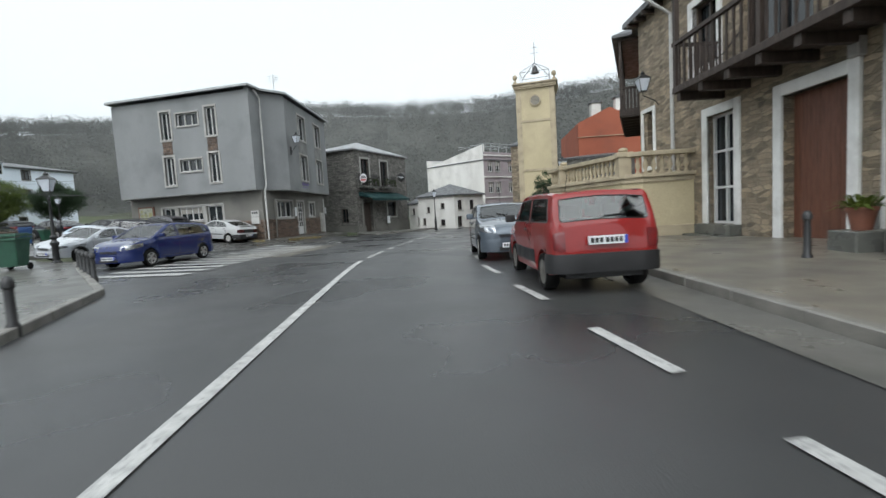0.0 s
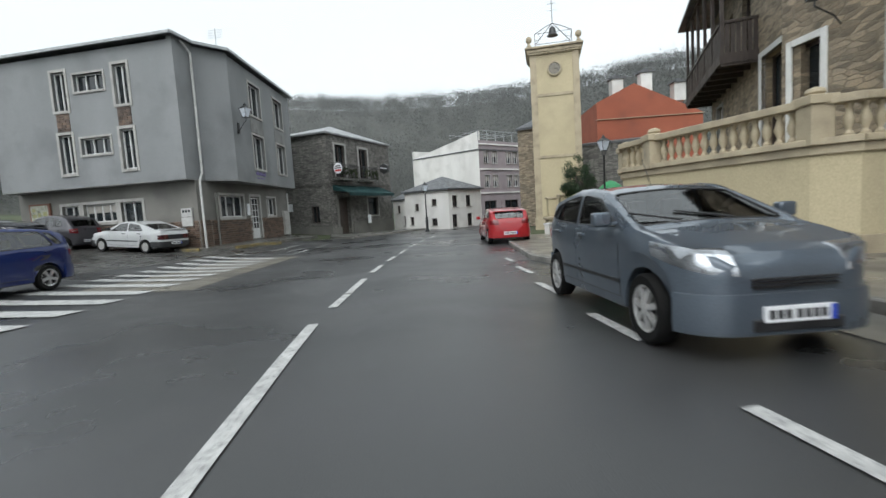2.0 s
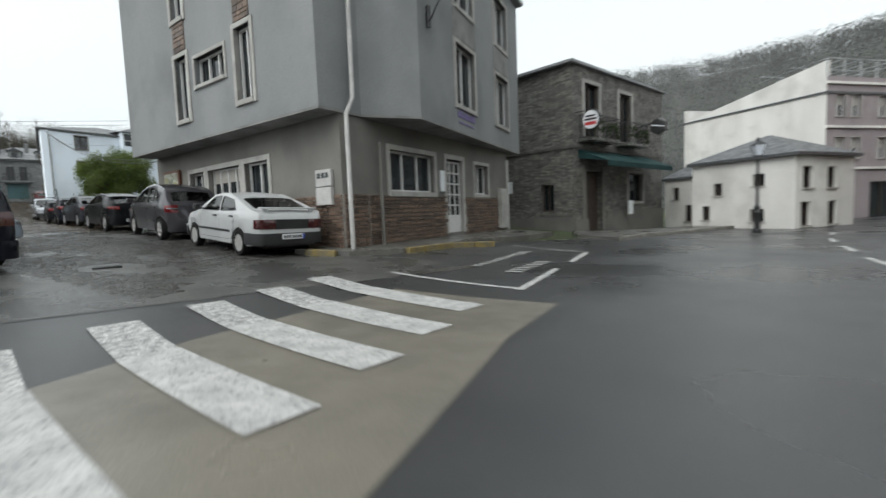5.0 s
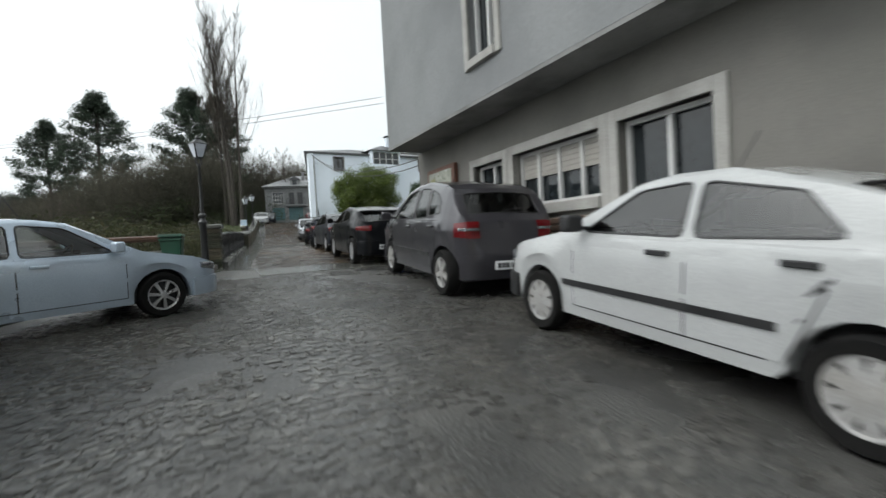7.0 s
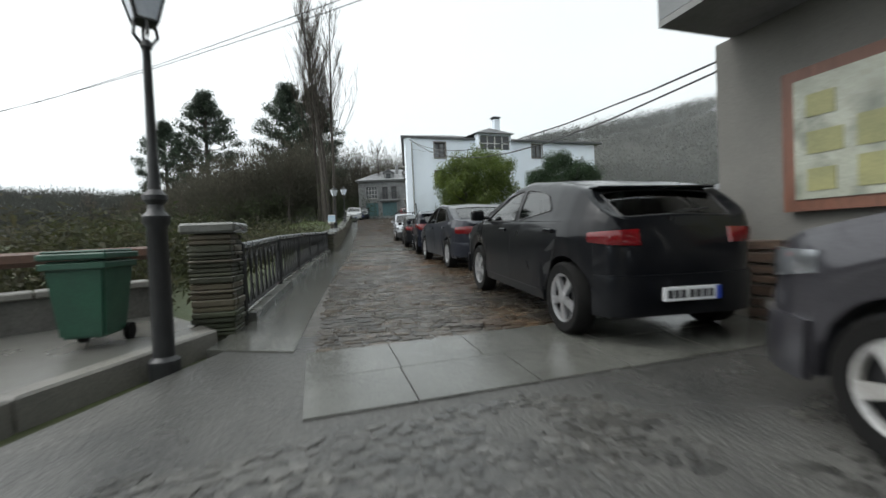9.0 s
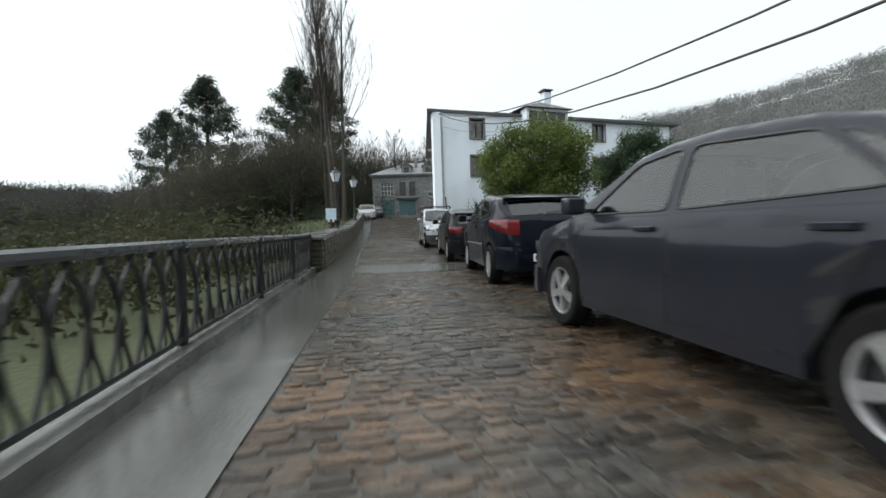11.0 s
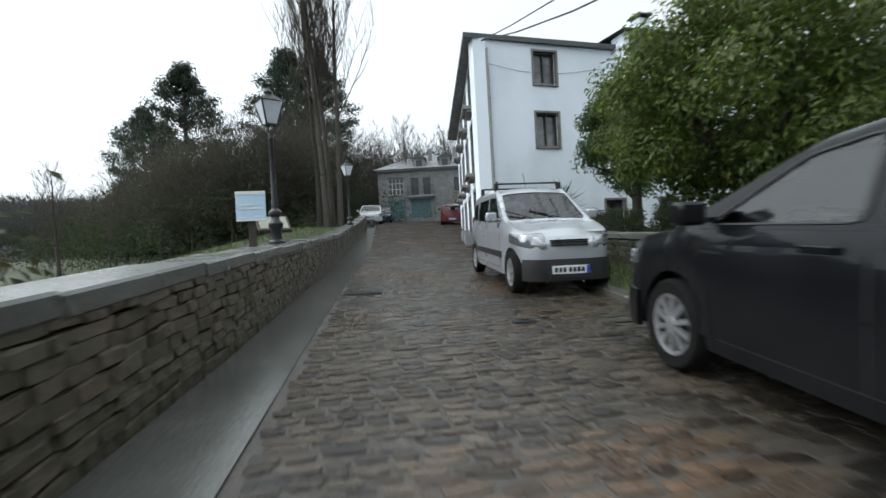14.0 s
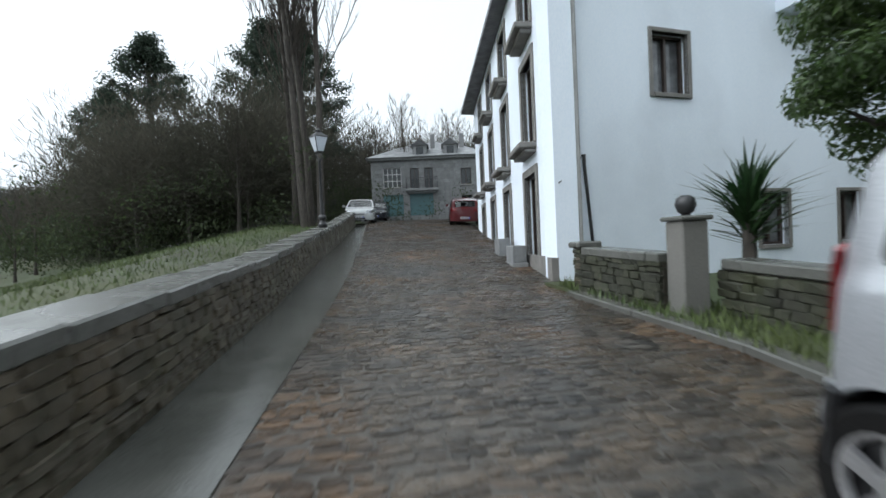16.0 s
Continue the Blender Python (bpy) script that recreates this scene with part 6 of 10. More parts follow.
def gallery_house():
    """The wing beyond, with a timber gallery hung over the terrace."""
    t = thing("gallery_house", (-0.6, 40.5, 1.9), "slate house with a dark timber gallery overhanging the terrace", "house")
    a, k, b = (1.55, 47.3), (-0.58, 40.55), (-1.2, 38.0)
    m1, m2 = axes(k, b), axes(a, k)
    L1, L2 = math.dist(k, b), math.dist(a, k)
    bm = bmesh.new()
    wall_sheet(bm, m1, L1, -0.4, 8.4, 0.4, [(0.22, 2.3, 2.0, 5.0)])
    part("wall", bm, STONE_BROWN, t, uv=True)
    bm = bmesh.new()
    wall_sheet(bm, m2, L2, -0.4, 8.4, 0.4, [(1.2, 2.2, 2.6, 4.6), (3.0, 4.0, 5.4, 7.5), (5.2, 6.2, 5.4, 7.5)])
    part("wall", bm, STONE_BROWN, t, uv=True)
    for p, q in (((7.5, 46.0), a), (b, (5.5, 37.5)), ((5.5, 37.5), (7.5, 46.0))):
        bm = bmesh.new()
        wall_sheet(bm, axes(p, q), math.dist(p, q), -0.4, 8.4, 0.4)
        part("wall", bm, STONE_BROWN, t, uv=True)
    window(t, m1, 0.22, 2.3, 2.0, 5.0, surround=0.16, panes=1, frame=DARK_FRAME, surround_mat=WHITE_FRAME, bottom=False, deep=0.3, pane=PANE)
    window(t, m2, 1.2, 2.2, 2.6, 4.6, surround=0.12, panes=2, frame=WHITE_FRAME)
    for x in (3.0, 5.2):
        window(t, m2, x, x + 1.0, 5.4, 7.5, surround=0, sill=False, panes=2, frame=DARK_FRAME)
    # gallery: floor, posts, rails and boards, open above
    x0, x1, y0 = 0.1, L2 + 0.02, -0.98
    g = part("gallery", boxes((x0, x1, y0, 0.02, 5.12, 5.3), (x0, x1, y0 - 0.03, y0, 5.05, 5.34), (x1, x1 + 0.03, y0 - 0.03, 0.0, 5.05, 5.34), m=m2), WOOD_DARK, t, "overhanging timber gallery floor")
    for i in range(9):
        y = x0 + (x1 - x0 - 0.1) * i / 8
        part("joist", boxes((y, y + 0.09, y0 + 0.02, 0.0, 4.98, 5.12), m=m2), WOOD_DARK, g)
    f = bmesh.new()
    for i in range(6):
        x = x0 + (x1 - x0 - 0.1) * i / 5
        box(f, x, x + 0.1, y0, y0 + 0.1, 5.3, 8.42, m2)
    box(f, x0, x1, y0 - 0.01, y0 + 0.09, 6.22, 6.3, m2)
    box(f, x0, x1, y0 - 0.01, y0 + 0.09, 8.3, 8.42, m2)
    box(f, x1 - 0.08, x1 + 0.01, y0 + 0.1, 0.0, 6.22, 6.3, m2)
    box(f, x1 - 0.08, x1 + 0.01, y0 + 0.1, 0.0, 8.3, 8.42, m2)
    n = 46
    for i in range(n):
        x = x0 + 0.1 + (x1 - x0 - 0.2) * i / n
        box(f, x, x + 0.11, y0 + 0.025, y0 + 0.05, 5.3, 6.22, m2)
    for i in range(6):
        y = y0 + 0.13 + 0.145 * i
        box(f, x1 - 0.05, x1 - 0.025, y, y + 0.11, 5.3, 6.22, m2)
    each("gallery_frame", f, WOOD_DARK, g)
    # slate roof reaching over the gallery
    out = lambda m, x, y: (m @ Vector((x, y, 0))).xy
    o = [out(m2, -0.3, -1.25), out(m2, L2 + 0.3, -1.25), out(m1, 0.3, -0.45), out(m1, L1, -0.45), Vector((5.8, 37.2)), Vector((7.9, 46.4))]
    rf = bmesh.new()
    lo = [rf.verts.new((*p, 8.42)) for p in o]
    hi = [rf.verts.new((*p, 8.53)) for p in o]
    pk = rf.verts.new((3.4, 42.0, 10.6))
    rf.faces.new(lo)
    for i in range(6):
        rf.faces.new((lo[i], lo[(i + 1) % 6], hi[(i + 1) % 6], hi[i]))
        rf.faces.new((hi[i], hi[(i + 1) % 6], pk))
    part("roof", rf, SLATE_ROOF, t)


def terrace():
    t = thing("balustraded_terrace", (-4, 36.5, 0), "cream terrace with a stone balustrade above a rendered wall", "terrace")
    P = [(-3.0, 41.6), (-4.45, 40.8), (-4.9, 39.6), (-4.6, 38.3), (-3.95, 36.5), (-3.25, 34.75), (-2.7, 34.35), (-0.9, 34.5)]
    top = 1.92
    w = bmesh.new()
    slab(w, P + [(-0.4, 35.2), (-0.4, 41.6)], -0.4, top)
    part("retaining_wall", w, CREAM, t)

    def follow(z0, z1, out, inn, name, material):
        for i, (a, b) in enumerate(zip(P, P[1:])):
            bm = bmesh.new()
            k = 0.002 * (i % 2)
            box(bm, -0.03, math.dist(a, b) + 0.03, -out - k, inn + k, z0 - k, z1 + k, axes(a, b), 0.012)
            part(name, bm, material, t)
    follow(top, top + 0.12, 0.14, 0.3, "base_moulding", CREAM_DARK)
    follow(top - 0.16, top, 0.06, 0.1, "base_moulding", CREAM_DARK)
    follow(top + 0.68, top + 0.82, 0.1, 0.24, "handrail", CREAM_DARK)
    follow(-0.3, 0.35, 0.05, 0.1, "plinth", CREAM_DARK)
    me = None
    for a, b in zip(P, P[1:]):
        L = math.dist(a, b)
        n = max(1, int(L / 0.23))
        for i in range(n):
            p = Vector(a).lerp(Vector(b), (i + 0.5) / n)
            if me is None:
                bm = lathe(bmesh.new(), [(0.075, 0), (0.075, 0.05), (0.045, 0.08), (0.04, 0.12), (0.08, 0.22), (0.085, 0.28), (0.06, 0.38), (0.042, 0.45), (0.055, 0.49), (0.07, 0.52), (0.07, 0.56)], 10)
                ob = part("baluster", bm, CREAM_DARK, t, smooth=40)
                me = ob.data
            else:
                ob = new("baluster", me)
                ob.parent = t
                ob.matrix_parent_inverse = t.matrix_basis.inverted()
            d = axes(a, b)
            off = d.to_3x3() @ Vector((0, 0.08, 0))
            ob.matrix_basis = Matrix.Translation((p.x + off.x, p.y + off.y, top + 0.12))
    for p in P[1:-1:2]:
        m = Matrix.Translation((p[0] + 0.08, p[1], 0))
        part("pier", boxes((-0.2, 0.2, -0.2, 0.2, top, top + 0.72), (-0.25, 0.25, -0.25, 0.25, top + 0.7, top + 0.86), m=m, bevel=0.015), CREAM_DARK, t)
        bm = lathe(bmesh.new(), [(0.1, 0), (0.16, 0.06), (0.14, 0.12), (0.04, 0.16)], 10, m @ Matrix.Translation((0, 0, top + 0.86)))
        part("pier_cap", bm, CREAM_DARK, t, smooth=40)
    d = bmesh.new()
    mm = axes(P[3], P[4]) @ Matrix.Translation((1.0, -0.012, 0.95))
    v = [d.verts.new(mm @ Vector(q)) for q in ((-0.5, 0, 0), (0, 0, 0.5), (0.5, 0, 0), (0, 0, -0.5))]
    d.faces.new(v)
    bmesh.ops.solidify(d, geom=list(d.faces), thickness=0.012)
    part("diamond_panel", d, CREAM_DARK, t)


old_house()
gallery_house()
terrace()
wall_lantern(-1.2, 36.6, 5.05, 185, 0.72)



def pot_plant(x, y, s, label, seed):
    """A terracotta pot with a leafy plant, on a low stone step."""
    rnd = random.Random(seed)
    z = gz(x, y) + 0.11
    t = thing("potted_plant", (x, y, z), label, "plant", "potted plants")
    m = t.matrix_basis
    part("step", boxes((-0.3 * s, 0.3 * s, -0.3 * s, 0.3 * s, -0.02, 0.32 * s), m=m, bevel=0.02), COPING, t, "wet stone block")
    part("pot", lathe(bmesh.new(), [(0.13 * s, 0.32 * s), (0.19 * s, 0.62 * s), (0.21 * s, 0.62 * s), (0.21 * s, 0.68 * s), (0.17 * s, 0.68 * s), (0.16 * s, 0.6 * s)], 16, m), TERRACOTTA, t, smooth=40)
    b = bmesh.new()
    for i in range(70):
        a, el = rnd.uniform(0, 6.28), rnd.uniform(0.2, 1.4)
        hd = Vector((math.cos(a), math.sin(a), 0))
        ln = rnd.uniform(0.25, 0.5) * s
        p0 = Vector((0, 0, 0.62 * s)) + hd * 0.08 * s
        p1 = p0 + (hd * math.cos(el) + Vector((0, 0, math.sin(el)))) * ln * 0.6
        p2 = p1 + (hd * math.cos(el * 0.5) + Vector((0, 0, math.sin(el * 0.5) - 0.5))) * ln * 0.5
        sd = Vector((-hd.y, hd.x, 0)) * 0.03 * s
        v = [b.verts.new(m @ p) for p in (p0, p1 + sd, p2, p1 - sd)]
        b.faces.new(v)
    part("leaves", b, LEAF, t)


pot_plant(-1.3, 27.6, 1.1, "green leafy plant in a terracotta pot by the door", 3)
pot_plant(-1.05, 26.6, 1.3, "larger leafy plant in a terracotta pot by the wall", 5)

# ---- behind the tower ----
og = thing("orange_house", (1.0, 62, 0), "tall orange rendered gable with slate-capped chimneys", "house")
bm = bmesh.new()
gp = [(0.7, -0.4), (8.5, -0.4), (8.5, 7.3), (3.5, 9.75), (0.7, 8.5)]
lo = [bm.verts.new((x, 62, z)) for x, z in gp]
hi = [bm.verts.new((x, 72, z)) for x, z in gp]
bm.faces.new(lo)
bm.faces.new(hi)
for i in range(5):
    bm.faces.new((lo[i], lo[(i + 1) % 5], hi[(i + 1) % 5], hi[i]))
part("gable", bm, ORANGE, og)
part("roof_edge", boxes((0.6, 8.6, 61.9, 62.0, 7.2, 7.24)), CREAM_DARK, og)
for x, z in ((2.4, 9.5), (4.55, 9.8), (7.0, 8.9)):
    c = part("chimney", boxes((x - 0.42, x + 0.42, 62.3, 63.1, z - 0.6, z + 0.75), bevel=0.02), DIRTY_WHITE, og)
    part("chimney_cap", boxes((x - 0.55, x + 0.55, 62.2, 63.2, z + 0.75, z + 0.85), (x - 0.2, x + 0.2, 62.5, 62.9, z + 0.85, z + 1.05)), SLATE_ROOF, c)
sh = plain_house("slate_barn", [(-2.2, 58.4), (3.4, 56.6), (5.0, 60.2), (-0.6, 61.8)], -0.4, 4.9, STONE_DARK, SLATE_ROOF, "low dark slate-rubble barn behind the tower", [(1, 1.0, 1.7, 3.0, 4.2)], pitch=0.3, uv=True, eave=0.15)
plain_house("brown_house_edge", [(-5.5, 60.5), (-4.0, 59.7), (-2.5, 62.5), (-4.1, 63.2)], -0.4, 6.6, STONE_BROWN, SLATE_ROOF, "edge of a brown stone house behind the tower", [], pitch=0.6, uv=True, eave=0.2)
fo = thing("stone_fountain", (-4.6, 50, -0.3), "small cream stone fountain with an urn on a pier", "fountain")
part("basin", boxes((-5.35, -3.75, 49.6, 50.6, -0.4, 0.35), (-5.45, -3.65, 49.5, 50.7, 0.35, 0.5), bevel=0.03), CREAM_DARK, fo)
part("pier", boxes((-5.25, -4.75, 50.1, 50.6, 0.5, 1.4), (-4.6, -3.85, 50.0, 50.7, 0.5, 1.5), bevel=0.03), CREAM, fo)
part("pier_cap", boxes((-4.68, -3.77, 49.92, 50.78, 1.5, 1.6), (-5.32, -4.68, 50.03, 50.67, 1.4, 1.5), bevel=0.02), CREAM_DARK, fo)
part("urn", lathe(bmesh.new(), [(0.1, 0), (0.06, 0.1), (0.17, 0.22), (0.19, 0.36), (0.1, 0.48), (0.03, 0.55)], 12, Matrix.Translation((-4.2, 50.35, 1.6))), CREAM_DARK, fo, smooth=40)
lw = thing("low_white_wall", (-4.7, 47.5, -0.3), "low curved white-capped wall beside the pavement", "wall")
for a, b in (((-5.9, 46.9), (-4.9, 47.8)), ((-4.9, 47.8), (-3.6, 48.3)), ((-3.6, 48.3), (-2.2, 48.4))):
    m = axes(a, b)
    part("wall", boxes((0, math.dist(a, b), -0.12, 0.12, -0.5, 0.22), m=m), DIRTY_WHITE, lw)
    part("coping", boxes((-0.02, math.dist(a, b) + 0.02, -0.17, 0.17, 0.22, 0.3), m=m, bevel=0.015), WHITE_FRAME, lw)
gc = thing("recycling_bell", (-1.9, 50.6, 0.2), "bright green domed recycling container", "container")
part("shell", lathe(bmesh.new(), [(0.72, -0.6), (0.75, 0.5), (0.72, 1.2), (0.55, 1.65), (0.25, 1.9), (0.05, 1.97)], 20, Matrix.Translation((-1.9, 50.6, 0.2))), GREEN_BRIGHT, gc, smooth=40)


# ---- white house, garden wall and far granite house ----
def white_house():
    t = thing("white_house", (-60, 56, 1.9), "large white house with dark slate roof and stone balconies", "house")
    A, B, C, D = (-60.15, 54.75), (-59.15, 71.2), (-72.0, 72.0), (-73.2, 59.6)
    z0, top = 1.2, 8.8
    mg = axes(A, B)                     # gable side towards the bridge; y goes west, inwards
    LG = math.dist(A, B)
    s = lambda y: y - A[1]
    hl = [(s(56.95), s(57.8), 7.45, 8.55), (s(56.95), s(57.8), 5.3, 6.45), (s(65.2), s(66.1), 7.6, 8.65), (s(65.2), s(66.1), 5.35, 6.5), (s(62), s(62.8), 2.3, 3.4), (s(64.4), s(65.2), 2.3, 3.4), (s(59.6), s(60.4), 2.3, 3.4)]
    bm = bmesh.new()
    wall_sheet(bm, mg, LG, z0, top, 0.4, hl)
    part("wall", bm, WHITE_WALL, t)
    stone = mat("grey_granite_jamb", (0.20, 0.19, 0.175), (0.15, 0.145, 0.135), scale=4, rough=(0.6, 0.8))
    for h in hl:
        window(t, mg, *h, surround=0.08, panes=2, frame=DARK_FRAME, surround_mat=stone, proud=0.03, pane=CURTAIN)
    mf = axes(D, A)                      # street front
    LF = math.dist(D, A)
    fh = []
    for i in range(4):
        x = LF - 1.9 - 3.1 * i
        for zb, zt in ((1.9, 4.0), (4.6, 6.4), (7.0, 8.4)):
            fh.append((x - 0.55, x + 0.55, zb, zt))
    bm = bmesh.new()
    wall_sheet(bm, mf, LF, z0, top, 0.4, fh)
    part("wall", bm, WHITE_WALL, t)
    for h in fh:
        window(t, mf, *h, surround=0.16, panes=2, frame=DARK_FRAME, surround_mat=stone, bottom=False)
        if h[2] > 4:
            bc = part("balcony", boxes((h[0] - 0.14, h[1] + 0.14, -0.36, 0.05, h[2] - 0.12, h[2]), (h[0] - 0.08, h[1] + 0.08, -0.24, 0.05, h[2] - 0.2, h[2] - 0.12), m=mf, bevel=0.02), stone, t)
    part("plinth", boxes((0, LF, -0.1, 0.02, z0, 2.3), m=mf), stone, t)
    for a, b in ((B, C), (C, D)):
        bm = bmesh.new()
        wall_sheet(bm, axes(a, b), math.dist(a, b), z0, top, 0.4)
        part("wall", bm, WHITE_WALL, t)
    # roof
    o = [(-60.1, 54.4), (-58.75, 71.7), (-72.5, 72.6), (-73.8, 59.2)]
    rf = bmesh.new()
    lo = [rf.verts.new((x, y, top)) for x, y in o]
    hi = [rf.verts.new((x, y, top + 0.16)) for x, y in o]
    rf.faces.new(lo)
    for i in range(4):
        rf.faces.new((lo[i], lo[(i + 1) % 4], hi[(i + 1) % 4], hi[i]))
    r0, r1 = rf.verts.new((-65.5, 61.0, top + 1.7)), rf.verts.new((-66.0, 65.5, top + 1.7))
    rf.faces.new((hi[0], hi[1], r1, r0))
    rf.faces.new((hi[1], hi[2], r1))
    rf.faces.new((hi[2], hi[3], r0, r1))
    rf.faces.new((hi[3], hi[0], r0))
    part("roof", rf, SLATE_ROOF, t)
    # glazed bay on the gable
    y0, y1 = s(60.2), s(62.95)
    bay = part("bay", boxes((y0, y1, -0.7, 0.05, 7.15, 8.0), (y0, y0 + 0.12, -0.7, 0.05, 8.0, 9.05), (y1 - 0.12, y1, -0.7, 0.05, 8.0, 9.05), (y0, y1, -0.7, 0.05, 9.05, 9.2), m=mg), WHITE_WALL, t, "white projecting bay with three tall windows")
    part("bay_window", boxes((y0 + 0.12, y1 - 0.12, -0.6, -0.55, 8.0, 9.05), m=mg), PANE, bay)
    fr = bmesh.new()
    for k in range(5):
        x = y0 + 0.1 + (y1 - y0 - 0.26) * k / 4
        box(fr, x, x + 0.07, -0.66, -0.54, 8.0, 9.05, mg)
    box(fr, y0 + 0.1, y1 - 0.1, -0.65, -0.54, 8.45, 8.5, mg)
    part("bay_frame", fr, WHITE_FRAME, bay)
    rb = bmesh.new()
    v = [rb.verts.new(mg @ Vector(p)) for p in ((y0 - 0.25, -0.95, 9.2), (y1 + 0.25, -0.95, 9.2), (y1 + 0.25, 1.5, 9.35), (y0 - 0.25, 1.5, 9.35), ((y0 + y1) / 2, 0.2, 9.85), ((y0 + y1) / 2, 2.5, 9.85))]
    for f in ((0, 1, 4), (1, 2, 5, 4), (3, 0, 4, 5), (0, 3, 2, 1)):
        rb.faces.new([v[i] for i in f])
    part("bay_roof", rb, SLATE_ROOF, bay)
    ch = part("chimney", boxes((s(62.6), s(63.1), 1.3, 1.8, 9.2, 10.9), m=mg, bevel=0.02), WHITE_WALL, t)
    part("chimney_cap", boxes((s(62.5), s(63.2), 1.2, 1.9, 11.0, 11.06), (s(62.6), s(62.68), 1.3, 1.8, 10.9, 11.0), (s(63.02), s(63.1), 1.3, 1.8, 10.9, 11.0), m=mg), SLATE_ROOF, ch)
    bm = bmesh.new()
    p = mg @ Vector((0.45, -0.06, 0))
    tube(bm, [(p.x, p.y, 1.9), (p.x, p.y, 8.5)], 0.045, 8)
    part("downpipe", bm, PIPE_WHITE, t, smooth=40)
    bm = bmesh.new()
    p = mg @ Vector((0.75, -0.06, 0))
    q = mg @ Vector((0.58, -0.06, 0))
    tube(bm, [(p.x, p.y, 1.9), (q.x, q.y, 3.9), (q.x, q.y, 4.1)], 0.03, 6)
    part("downpipe", bm, IRON, t)
    # cable stapled along the gable, and one looped round the corner
    bm = bmesh.new()
    pts = [mg @ Vector((0.52, -0.03, z)) for z in (4.1, 5.2, 6.5, 7.8)] + [mg @ Vector((0.5 + 1.1 * k, -0.03, 8.0 - 0.22 * math.sin(k * 0.9))) for k in range(5)]
    tube(bm, [tuple(p) for p in pts], 0.006, 4)
    part("wall_cable", bm, BLACK, t)
    bm = bmesh.new()
    pts = [mg @ Vector((0.56 - 0.1 * k, -0.03, 4.1 - 0.5 * (k / 5) ** 0.6)) for k in range(6)]
    tube(bm, [tuple(p) for p in pts], 0.01, 5)
    part("wall_cable", bm, BLACK, t)


